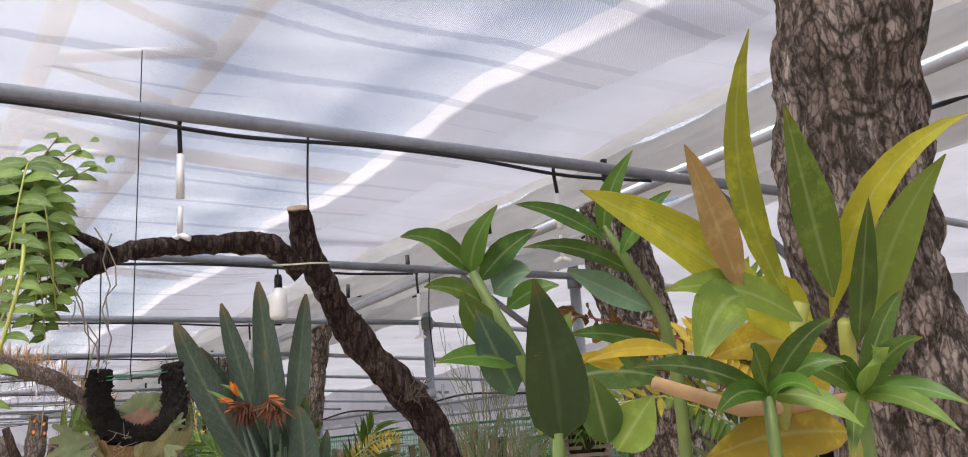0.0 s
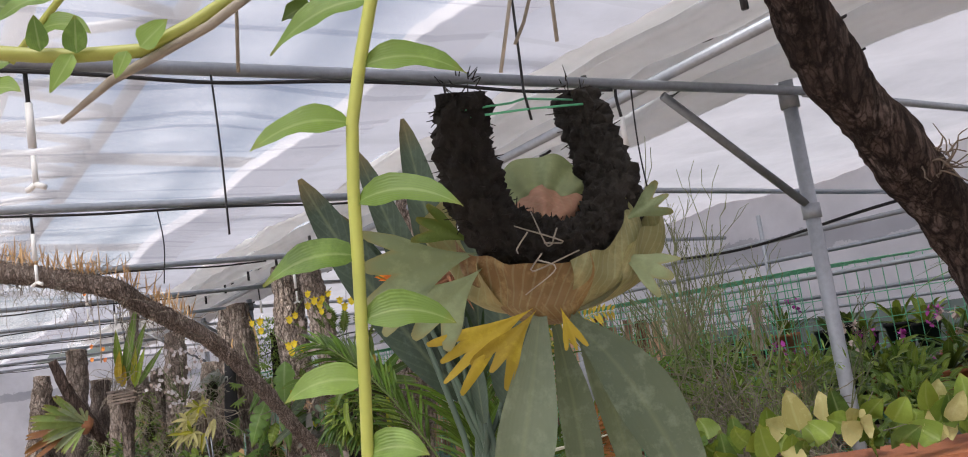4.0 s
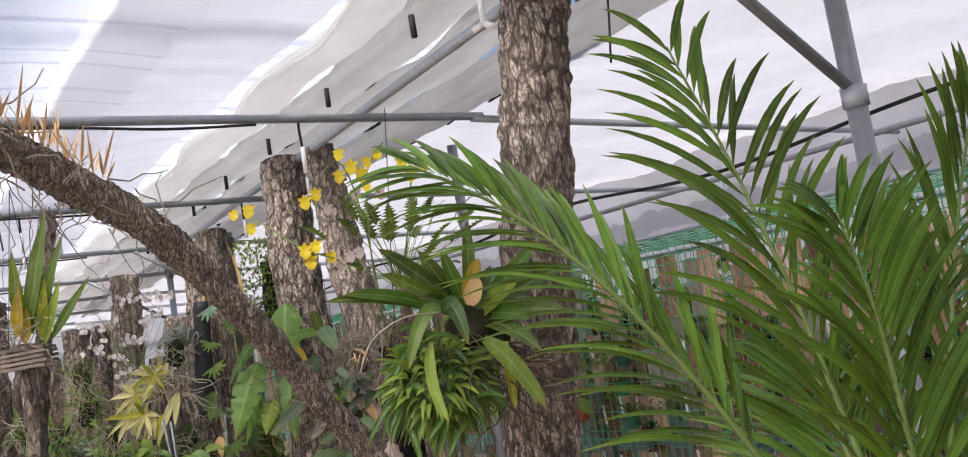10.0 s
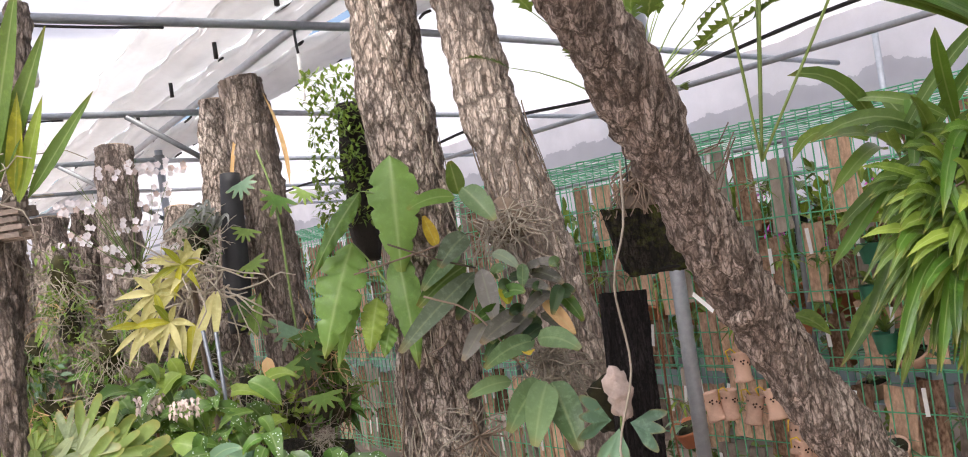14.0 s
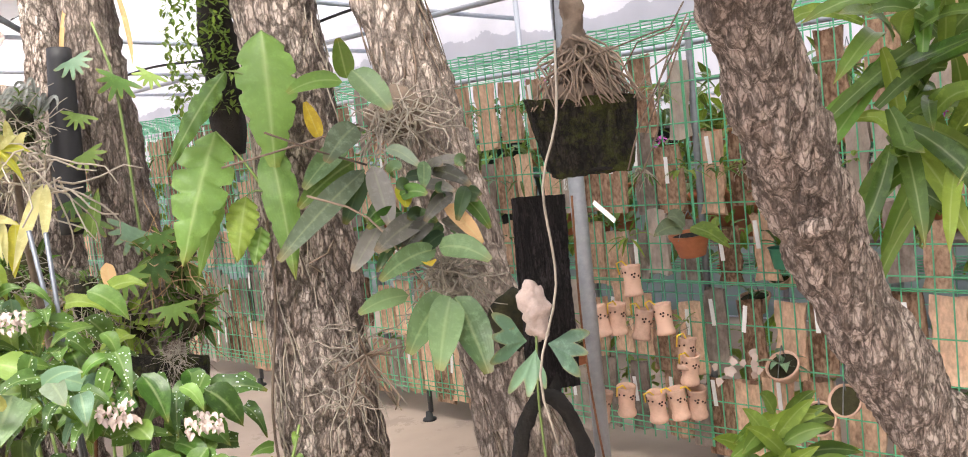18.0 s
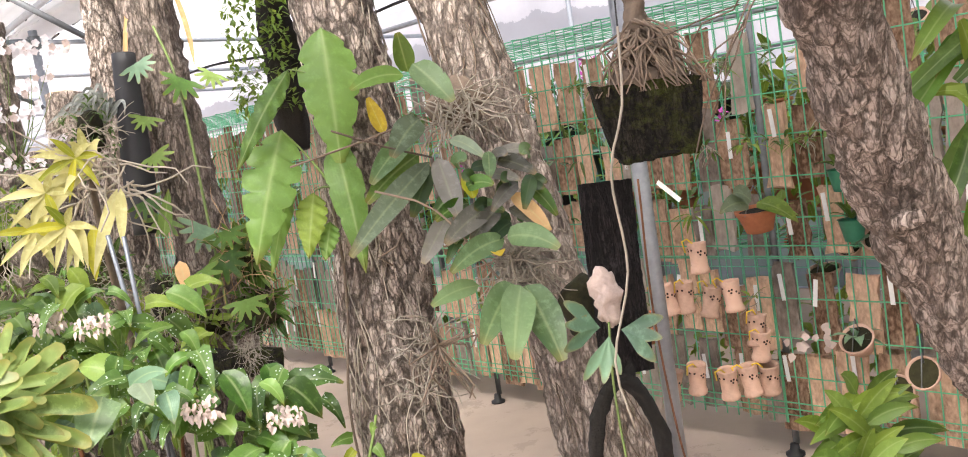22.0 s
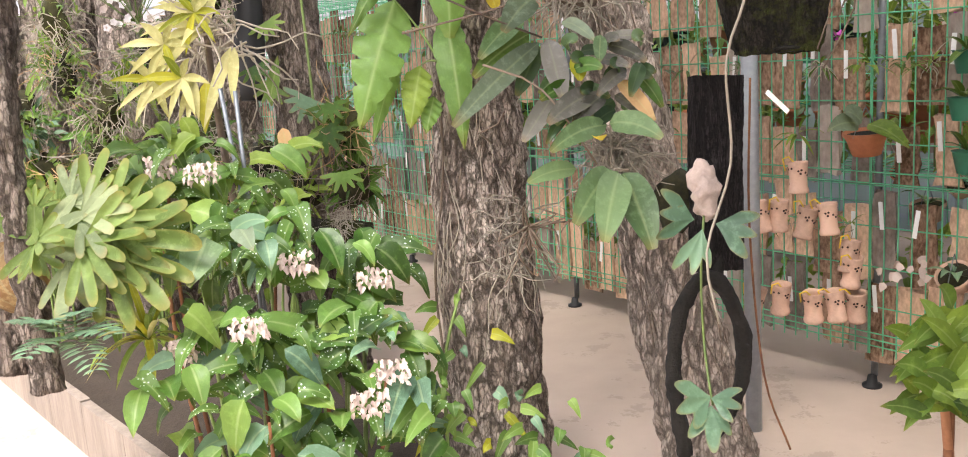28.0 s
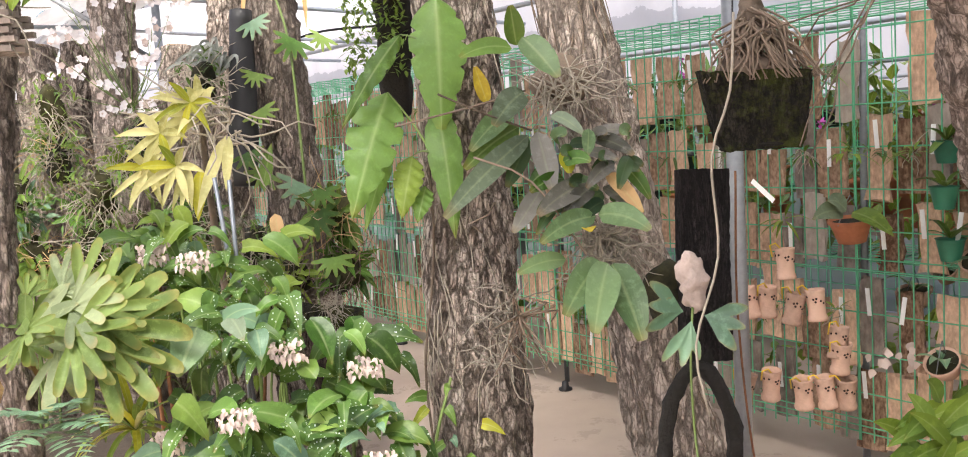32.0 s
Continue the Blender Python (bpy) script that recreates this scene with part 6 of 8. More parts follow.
# ---- tall thin twiggy plant ----
def twiggy(label, base, n, height, spread, m, thick=0.004):
    """Upright stems that fork again and again into thin curved twigs."""
    t = thing("twiggy_plant", label, "plant", base)
    B_ = Vector(base)
    s, s2 = Shape(), Shape()

    def grow(p, d, ln, r, level):
        mid = p + d * ln * 0.5 + rvec(0.018)
        e = p + d * ln
        sweep(s if level < 2 else s2, [(*p, r), (*mid, r * 0.9), (*e, r * 0.78)], 0.2, 4, caps=False)
        if level < 5 and e.z < B_.z + height:
            for _ in range(2 if level else 3):
                dd = (d + rvec(0.45) + Vector((0, 0, 0.22))).normalized()
                grow(e, dd, ln * U(0.6, 0.9), r * 0.74, level + 1)
    for k in range(n):
        p = B_ + Vector((U(-.22, .22) * spread, U(-.22, .22) * spread, U(0.3, 0.9)))
        d = Vector((U(-.3, .3) * spread, U(-.3, .3) * spread, 1)).normalized()
        sweep(s, [(p.x, p.y, 0, thick * 1.2), (*p, thick)], 1, 4, caps=False)
        grow(p, d, height * U(0.14, 0.24), thick, 0)
    put("stem", s, m, t, "thin upright olive stems", kind="stuff")
    put("twig", s2, m, t, "fine forking twigs", kind="stuff")


tb = Vector((0.050, 5.320, 1.402))
twiggy("tall wispy plant of thin leafless green twigs", (tb.x, tb.y, 0.0), 6, 2.2, 1.1, "twig", 0.0062)
tb = Vector((0.266, 5.378, 1.200))
twiggy("dense thicket of thin leafless olive twigs", (tb.x, tb.y, 0.0), 7, 2.0, 1.4, "twig", 0.0062)
tb = Vector((-0.033, 4.456, 1.576))
twiggy("bushy tangle of fine grey-green twigs", (tb.x + 0.1, tb.y + 0.25, 0.0), 7, 1.30, 1.5, "twig", 0.0050)
s = Shape()
for c in ((0.05, 4.75, 0.75), (0.18, 5.1, 0.95), (0.30, 4.9, 0.80), (-0.02, 5.1, 1.10)):
    tangle(s, c, 120, 0.50, 0.0032, 0.25)
dry = put("dry_twig_mass", s, "vine_grey")
tagged(dry, "tangle of pale dry curling twigs", "twigs", "", "stuff")
s = Shape()
for k in range(900):
    b = Vector((0.12, 4.95, 0.95)) + Vector((U(-.35, .35), U(-.3, .3), U(-.75, .55)))
    blade(s, b, b + rvec(0.05), 0.008)
tagged(put("fine_foliage", s, "fern"), "thin green leaves scattered among the twigs", "foliage", "", "stuff")

# ---- bird of paradise ----
sp = thing("bird_of_paradise", "bird of paradise with grey-green paddle leaves and orange flowers", "plant", (-0.893, 4.270, 0.0))
for b, t, w, bend, m in (
        ((-0.969, 4.260, 1.463), (-1.401, 4.260, 2.258), 0.155, (-0.03, 0, -0.04), "grey"),
        ((-0.998, 4.330, 1.607), (-1.207, 4.330, 2.339), 0.110, (0, 0, 0), "grey"),
        ((-0.943, 4.360, 1.539), (-1.038, 4.360, 2.437), 0.135, (0, 0, 0), "grey"),
        ((-0.940, 4.220, 1.672), (-0.978, 4.220, 2.094), 0.075, (0, 0, 0), "grey"),
        ((-0.884, 4.340, 1.676), (-0.807, 4.340, 2.358), 0.105, (0, 0, 0), "grey"),
        ((-0.827, 4.180, 1.428), (-0.825, 4.180, 1.831), 0.135, (0.05, 0, 0.0), "grey"),
        ((-0.887, 4.250, 1.531), (-0.798, 4.250, 1.878), 0.070, (0.02, 0, 0), "dark"),
        ((-0.906, 4.150, 1.378), (-0.908, 4.150, 1.642), 0.050, (0, 0, 0), "grey"),
        ((-0.977, 4.330, 1.494), (-1.308, 4.330, 2.139), 0.130, (-0.02, 0, 0), "grey"),
        ((-0.821, 4.300, 1.369), (-0.718, 4.300, 1.721), 0.070, (0.03, 0, 0), "grey"),
        ((-0.913, 4.350, 1.456), (-0.975, 4.350, 1.829), 0.110, (0, 0, 0), "dark")):
    put("leaf", leaf(Shape(), b, t, w, bend, "paddle", 0.32, 16, (0.2, -1, 0.1), 0.02), m, sp)
for low, tie, top in (
        ((-1.019, 4.220, 1.074), (-0.965, 4.200, 1.253), (-1.088, 4.220, 1.788)),
        ((-0.944, 4.200, 1.069), (-0.902, 4.222, 1.244), (-1.056, 4.200, 1.763)),
        ((-0.962, 4.200, 1.071), (-0.934, 4.244, 1.245), (-0.952, 4.200, 1.739)),
        ((-0.879, 4.230, 1.056), (-0.883, 4.207, 1.243), (-0.918, 4.230, 1.716)),
        ((-0.936, 4.240, 1.061), (-0.915, 4.229, 1.244), (-1.000, 4.240, 1.573)),
        ((-0.954, 4.280, 1.055), (-0.947, 4.251, 1.245), (-0.906, 4.280, 1.658)),
        ((-0.870, 4.200, 1.060), (-0.896, 4.213, 1.244), (-0.822, 4.200, 1.427)),
        ((-0.937, 4.160, 1.076), (-0.927, 4.235, 1.245), (-0.903, 4.160, 1.377)),
        ((-0.847, 4.220, 1.054), (-0.863, 4.258, 1.235), (-0.853, 4.220, 1.407)),
        ((-0.911, 4.200, 1.065), (-0.908, 4.220, 1.244), (-0.913, 4.200, 1.533)),
        ((-0.922, 4.260, 1.055), (-0.940, 4.242, 1.245), (-0.819, 4.260, 1.479)),
        ((-0.873, 4.300, 1.042), (-0.889, 4.204, 1.244), (-0.940, 4.300, 1.522)),
        ((-0.890, 4.240, 1.055), (-0.921, 4.226, 1.245), (-0.797, 4.240, 1.370)),
        ((-0.955, 4.260, 1.059), (-0.952, 4.249, 1.246), (-0.897, 4.260, 1.410))):
    lo_, ti_, to_ = Vector(low), Vector(tie), Vector(top)
    put("stalk", sweep(Shape(), [(-0.893 + U(-.06, .06), 4.270 + U(-.06, .06), 0.0, 0.013), (*lo_, 0.012), (*ti_, 0.0115), (*(ti_.lerp(to_, 0.55) + Vector((U(-.012, .012), 0, 0))), 0.0095), (*to_, 0.0065)], 0.08, 8), "stem_grey", sp)
# green bracts with orange petals
for b, t in (((-1.083, 4.220, 1.813), (-1.243, 4.200, 1.933)), ((-1.080, 4.240, 1.877), (-1.181, 4.220, 1.953))):
    put("bract", leaf(Shape(), b, t, 0.034, (0, 0, 0.008), "lance", 0.9, 8, (0, -0.5, 1)), "stem_green", sp)
for c, t, w in (((-1.112, 4.210, 1.864), (-1.188, 4.200, 1.887), 0.026), ((-1.117, 4.210, 1.875), (-1.176, 4.190, 1.872), 0.020), ((-1.107, 4.220, 1.899), (-1.135, 4.210, 1.962), 0.024), ((-1.101, 4.220, 1.890), (-1.111, 4.200, 1.956), 0.018), ((-1.107, 4.200, 1.850), (-1.155, 4.190, 1.823), 0.014), ((-0.953, 4.200, 1.875), (-0.875, 4.180, 1.861), 0.014), ((-0.960, 4.200, 1.883), (-0.903, 4.180, 1.878), 0.012), ((-0.946, 4.200, 1.867), (-0.882, 4.170, 1.839), 0.010)):
    put("petal", leaf(Shape(), c, t, w, (0, 0, 0.006), "lance", 0.5, 6, (0.2, -1, 0.3)), "flower_orange", sp)
# shrivelled blooms: bundles of hanging strands
for c, n in (((-1.072, 4.200, 1.855), 46), ((-1.043, 4.190, 1.855), 30), ((-0.943, 4.180, 1.863), 46), ((-0.912, 4.170, 1.847), 26)):
    c = Vector(c)
    s = Shape()
    for q in range(n):
        d = Vector((U(-.6, .6), U(-.4, .1), U(-1.0, 0.15))).normalized()
        b_ = c + rvec(0.012)
        ln = U(0.05, 0.11)
        leaf(s, b_, b_ + d * ln + Vector((0, 0, -0.02)), U(0.006, 0.011), rvec(0.012), "lance", 0.7, 5, (U(-.3, .3), -1, 0.2))
    put("dead_bloom", s, "dry_brown", sp, "shrivelled red-brown dead bloom")
ty = [(-0.991, 4.170, 1.271), (-0.915, 4.120, 1.256), (-0.798, 4.170, 1.252), (-0.673, 4.200, 1.261), (-0.507, 4.300, 1.273)]
put("string", wire_path(Shape(), ty, 0.003), "string", sp)
put("string", wire_path(Shape(), [(-0.990, 4.170, 1.239), (-0.916, 4.120, 1.248), (-0.790, 4.170, 1.257), (-0.657, 4.200, 1.267)], 0.003), "string", sp)

# ---- feather palm ----
pa = thing("feather_palm", "bright green feather palm with arching fronds", "palm", (-1.013, 5.141, 0.594))
PB = Vector((-0.965, 5.180, 0.771))
for t, bend, n, ln, w, fc in (
        ((-1.614, 5.172, 1.747), (0.0, 0, 0.34), 30, 0.22, 0.026, (0, -0.6, 0.8)), ((-1.160, 5.317, 1.902), (0.05, 0, 0.1), 18, 0.30, 0.032, (0.5, -1, 0.2)), ((-1.608, 5.093, 1.073), (0, 0, 0.2), 24, 0.19, 0.024, (0, -0.6, 0.8)),
        ((0.074, 5.292, 1.453), (0, 0, 0.28), 24, 0.26, 0.026, (0, -0.6, 0.8)), ((-0.639, 5.363, 1.744), (0, 0.05, 0.15), 18, 0.28, 0.03, (0.3, -1, 0.3)),
        ((-0.459, 5.064, 1.033), (0, 0, 0.22), 20, 0.24, 0.026, (0, -0.6, 0.8)), ((-1.016, 5.110, 1.567), (0.03, -0.05, 0.2), 20, 0.26, 0.03, (0.3, -0.9, 0.4)), ((-0.954, 5.514, 1.305), (0, 0.1, 0.2), 20, 0.28, 0.03, (0, -0.7, 0.7)),
        ((-1.174, 4.944, 1.038), (0, -0.1, 0.2), 20, 0.24, 0.026, (0, -0.7, 0.7)), ((-0.598, 5.377, 1.181), (0, 0, 0.2), 22, 0.26, 0.028, (0, -0.7, 0.7)), ((-0.904, 4.961, 1.107), (0, -0.05, 0.2), 22, 0.26, 0.028, (0.2, -0.8, 0.6))):
    s = Shape()
    frond(s, PB, t, bend, int(n * 1.4), ln * 1.4, w * 0.55, 0.34, 0.4, fc, 0.32, 0.40, "lance", 6)
    f_ = put("frond", s, "palm", pa, kind="stuff")
    put("rib", rib(Shape(), PB, t, bend, 0.007), "stem_green", f_)
put("stem", sweep(Shape(), [(PB.x, PB.y, 0, 0.03), (*PB, 0.02)], 0.1, 10), "stem_green", pa)
# rusty fern and cut stump beside it
rf = thing("rusty_fern", "dead rust-brown fern fronds", "fern", (-0.566, 4.771, 1.121))
for b, t in (((-0.601, 4.675, 1.104), (-0.369, 4.640, 1.378)), ((-0.601, 4.675, 1.104), (-0.473, 4.602, 1.358)), ((-0.585, 4.673, 1.102), (-0.239, 4.678, 1.293)), ((-0.597, 4.673, 1.137), (-0.351, 4.642, 1.241))):
    put("frond", frond(Shape(), b, t, (0, 0, 0.06), 12, 0.11, 0.014, 0.3, 0.4, (0, -0.8, 0.5), 0.15, 0.4), "rust", rf, kind="stuff")
gf = thing("golden_fern", "golden yellow dying palm frond", "fern", (-0.612, 4.527, 1.551))
put("frond", frond(Shape(), (-0.712, 4.543, 1.515), (-0.407, 4.488, 1.669), (0, 0, 0.1), 16, 0.07, 0.012, 0.2, 0.4, (0, -0.9, 0.4)), "gold", gf)
put("rib", rib(Shape(), (-0.712, 4.543, 1.515), (-0.407, 4.488, 1.669), (0, 0, 0.1), 0.004), "stem_yellow", gf)
q = Vector((-0.406, 4.909, 0.973))
trunk("short dark sawn stump on the ground", [(q.x, q.y, 0, 0.1), (q.x, q.y, q.z * 0.6, 0.095), (q.x, q.y, (-0.391, 4.903, 1.100)[2], 0.09)], "bark_dark", 24, 0.012, "wood_stump")


# ---- low bushes between the trunks ----
def bush(at, size, n, lw, mats, shape="ovate"):
    c = Vector(at)
    t = thing("leafy_bush", "low bush of mixed green leaves between the trunks", "bush", (c.x, c.y, 0), "low bushes")
    s = Shape()
    for k in range(5):
        g = Vector((c.x + U(-.04, .04), c.y + U(-.04, .04), 0))
        sweep(s, [(*g, 0.008), (*(g.lerp(c, 0.6) + rvec(0.04)), 0.006), (*(c + rvec(size * 0.5)), 0.003)], 0.1, 5)
    put("stem", s, "stem_green", t, kind="stuff")
    for m in mats:
        s = Shape()
        for k in range(n // len(mats)):
            d = rvec(1)
            b = c + Vector((d.x, d.y, d.z * 0.8)) * size * U(0.3, 1.0)
            e = b + (d + Vector((0, -0.3, U(-0.8, 0.3)))).normalized() * lw * U(1.6, 3.2)
            leaf(s, b, e, lw * U(0.7, 1.2), (0, 0, lw * 0.5), shape, 0.2, 5, (d.x * 0.4, -0.8, 0.8), 0.04)
        put("foliage", s, m, t, kind="stuff")


for k, (p, sz, lw) in enumerate((((-3.868, 9.819, 0.632), 0.2, 0.03), ((-4.414, 10.055, 0.684), 0.22, 0.035), ((-3.545, 9.603, 0.652), 0.16, 0.03), ((-4.919, 10.195, 0.784), 0.25, 0.04), ((-3.231, 9.482, 0.627), 0.14, 0.028), ((-5.382, 10.439, 0.932), 0.25, 0.04), ((-4.498, 10.111, 1.117), 0.16, 0.025))):
    bush(p, sz, 150, lw, (("fern", "gloss"), ("strap", "lime"), ("gloss", "teal"), ("dark", "fern"))[k % 4], ("ovate", "lance", "heart")[k % 3])

for k, (p, sz, lw) in enumerate((((0.198, 5.644, 1.173), 0.2, 0.025), ((0.659, 6.040, 1.169), 0.22, 0.03), ((1.114, 5.837, 1.133), 0.2, 0.028), ((0.494, 5.453, 1.216), 0.22, 0.025), ((0.993, 5.802, 1.200), 0.2, 0.03), ((0.271, 6.080, 1.279), 0.22, 0.03), ((0.796, 5.038, 1.129), 0.2, 0.028))):
    bush(p, sz, 150, lw, (("lime", "fern"), ("strap", "lime"), ("fern", "gloss"))[k % 3], ("lance", "ovate", "strap")[k % 3])

# ---- orchids on the upright trunk ----
oc = thing("trunk_orchid", "large strap-leaved orchid clump tied to a tree trunk", "orchid", (-1.588, 6.547, 1.425))
OC = (-1.576, 6.501, 1.511)
leaves(oc, [
    (OC, (-1.801, 6.348, 1.745), 0.050, "strap", 0.03), (OC, (-1.796, 6.304, 1.671), 0.045, "lime", 0.02), (OC, (-1.695, 6.411, 1.728), 0.05, "strap", 0.0), (OC, (-1.630, 6.418, 1.718), 0.045, "gloss", 0.0), (OC, (-1.544, 6.472, 1.794), 0.04, "strap", 0.0),
    (OC, (-1.360, 6.448, 1.693), 0.05, "gloss", 0.0), (OC, (-1.293, 6.411, 1.613), 0.05, "strap", 0.02), (OC, (-1.307, 6.369, 1.491), 0.06, "strap", 0.03), (OC, (-1.433, 6.348, 1.592), 0.055, "lime", 0.01), (OC, (-1.399, 6.317, 1.396), 0.05, "strap", 0.05),
    (OC, (-1.960, 6.291, 1.619), 0.035, "strap", 0.06), (OC, (-1.909, 6.316, 1.631), 0.04, "gloss", 0.05), ((-1.643, 6.330, 1.540), (-1.590, 6.223, 1.443), 0.045, "strap", 0.12), ((-1.651, 6.328, 1.553), (-1.755, 6.229, 1.406), 0.04, "strap", 0.10),
    ((-1.550, 6.347, 1.452), (-1.414, 6.277, 1.244), 0.05, "lime", 0.05), ((-1.690, 6.281, 1.468), (-1.670, 6.199, 1.258), 0.03, "lime", (-0.04, 0, 0)), ((-1.492, 6.405, 1.434), (-1.495, 6.369, 1.246), 0.03, "yellow", 0.03), ((-1.581, 6.415, 1.568), (-1.529, 6.412, 1.677), 0.045, "gold", 0.0),
    ((-1.572, 6.377, 1.549), (-1.539, 6.375, 1.624), 0.05, "peach", 0.0), (OC, (-1.496, 6.387, 1.651), 0.04, "phal_green", 0.0), (OC, (-1.414, 6.359, 1.483), 0.05, "gloss", 0.04), (OC, (-1.711, 6.319, 1.592), 0.04, "strap", 0.03)], "strap", FACE, 0.0, 0.3, 10)
put("bulb_mass", blob(Shape(), (-1.558, 6.505, 1.481), (0.09, 0.07, 0.07), 0.4, 16), "moss", oc)
s = Shape()
tangle(s, (-1.514, 6.480, 1.355), 70, 0.22, 0.0028, 0.3)
put("root_mat", s, "root_dark", oc, "web of thin roots on the bark", kind="stuff")
put("spent_bloom", tangle(Shape(), (-1.853, 6.032, 1.472), 9, 0.03, 0.0014, 0.8), "dry_tan", oc, "pinkish withered bloom")
put("spike", wire_path(Shape(), [(-1.643, 6.330, 1.540), (-1.741, 6.169, 1.541), (-1.821, 6.063, 1.494), (-1.854, 6.035, 1.423)], 0.0022), "root", oc)
# dense short-leaved clump below it
dc = thing("dense_orchid", "dense hanging clump of short bright green orchid leaves", "orchid", (-1.690, 6.498, 1.272))
DC = Vector((-1.701, 6.460, 1.352))
s = Shape()
for k in range(330):
    d = rvec(1)
    d.y = -abs(d.y) * 0.8
    b = DC + Vector((d.x * 0.10, d.y * 0.07 + 0.03, d.z * 0.10))
    e = b + Vector((d.x * 0.085, d.y * 0.08, d.z * 0.04 - U(0.0, 0.08)))
    leaf(s, b, e, U(0.010, 0.017), (0, 0, 0.03), "lance", 0.25, 4, (d.x * 0.3, -1, 0.6))
put("foliage", s, "strap", dc, "hundreds of short pointed leaves", kind="stuff")
s = Shape()
for k in range(120):
    d = rvec(1)
    d.y = -abs(d.y)
    b = DC + Vector((d.x * 0.10, d.y * 0.085, d.z * 0.10))
    leaf(s, b, b + (d + rvec(0.5)) * U(0.04, 0.075) + Vector((0, 0, -0.02)), U(0.012, 0.02), (0, 0, 0.02), "lance", 0.25, 4, (d.x * 0.3, -1, 0.6))
put("foliage", s, "lime", dc, "paler young leaves", kind="stuff")
s = Shape()
for k in range(46):
    a = U(0, 6.28)
    b = DC + Vector((U(-.1, .1), U(-.06, .02), U(-.12, .12)))
    e = b + Vector((math.cos(a) * 0.12, -0.07, U(-0.16, 0.05)))
    leaf(s, b, e, U(0.014, 0.022), (0, 0, 0.05), "strap", 0.3, 6, (0.1, -1, 0.5))
put("strap_leaves", s, "gloss", dc, "longer arching leaves", kind="stuff")
# the same clump from the other side: hanging strap leaves
hc = thing("strap_orchid", "lush hanging clump of strap-shaped orchid leaves on the trunk", "orchid", (-1.513, 7.037, 1.366))
HC = Vector((-1.520, 7.010, 1.394))
for k in range(64):
    a = U(0, 6.28)
    b = HC + Vector((U(-.06, .1), U(-.06, .06), U(-.16, .14)))
    e = b + Vector((math.cos(a) * U(0.06, 0.22) - 0.02, math.sin(a) * 0.16 - 0.04, U(-0.22, 0.18)))
    put("leaf", leaf(Shape(), b, e, U(0.022, 0.034), (U(-.03, .03), U(-.03, .03), U(0.0, 0.08)), "strap", 0.3, 7, (-0.6, -1, 0.5)), rnd.choice(("strap", "gloss", "strap", "lime")), hc)

# ---- dancing-lady orchid sprays ----
on = thing("yellow_orchid", "spray of bright yellow dancing-lady orchid flowers on thin stems", "orchid", (-1.869, 6.814, 1.501))


def dancing(at, size, m="flower_yellow"):
    s = Shape()
    at = Vector(at)
    leaf(s, at, at + Vector((U(-.2, .2) * size, -0.3 * size, -size * 0.9)), size * 1.15, (0, -0.2 * size, 0), "broad", 0.15, 5, (0.1, -1, 0.4), 0.08)
    for g in (0.5, 1.6, 2.6):
        leaf(s, at, at + Vector((math.cos(g) * size * 0.8, -0.1 * size, math.sin(g) * size * 0.75)), size * 0.5, (0, 0, 0), "ovate", 0.2, 4, (0, -1, 0.2), 0.1)
    return s


FL = [(-2.301, 6.832, 1.981), (-2.246, 6.817, 1.984), (-2.252, 6.841, 1.929), (-2.049, 6.630, 1.804), (-2.012, 6.623, 1.812), (-2.037, 6.634, 1.769), (-1.976, 6.660, 1.775), (-1.906, 6.662, 2.091), (-1.874, 6.669, 2.047), (-1.824, 6.654, 2.051), (-1.845, 6.674, 2.019), (-1.916, 6.667, 2.022), (-1.788, 6.676, 2.076), (-1.712, 6.587, 2.020), (-1.688, 6.593, 1.980), (-1.647, 6.595, 2.007), (-2.033, 6.660, 1.957), (-1.997, 6.662, 1.977), (-1.833, 6.629, 1.974)]
for p in FL:
    put("flower", dancing(p, U(0.026, 0.034)), "flower_yellow", on)
for p in ((-1.969, 6.669, 1.927), (-1.874, 6.676, 1.961), (-1.923, 6.686, 1.771), (-1.892, 6.689, 1.778), (-1.796, 6.635, 1.944), (-1.950, 6.685, 1.749)):
    put("flower", dancing(p, 0.028), "flower_white", on, "pale fading flower")
SB2 = (-1.859, 6.817, 1.483)
for pts in ([SB2, (-1.861, 6.716, 1.730), (-1.830, 6.676, 2.022), (-1.766, 6.676, 2.107)], [SB2, (-1.933, 6.688, 1.731), (-2.049, 6.640, 1.806), (-2.265, 6.836, 1.980)], [SB2, (-1.865, 6.683, 1.887), (-1.918, 6.663, 2.073), (-2.016, 6.681, 1.972)], [SB2, (-1.741, 6.654, 1.775), (-1.683, 6.592, 1.999)]):
    put("stem", wire_path(Shape(), pts, 0.0025), "stem_green", on)

# ---- hanging pot with a lobed-leaf plant ----
hp = thing("hanging_basket_pot", "dark mossy hanging pot with a root-bound lobed-leaf plant", "hanging pot", (-1.863, 7.591, 1.281))
Pt = [Vector(p) for p in ((-2.012, 7.560, 1.458), (-1.745, 7.545, 1.456), (-1.772, 7.549, 1.301), (-1.835, 7.548, 1.264), (-1.965, 7.557, 1.282), (-1.993, 7.564, 1.334))]
s = Shape()
dep_ = Vector((0.05, 0.17, 0.0))


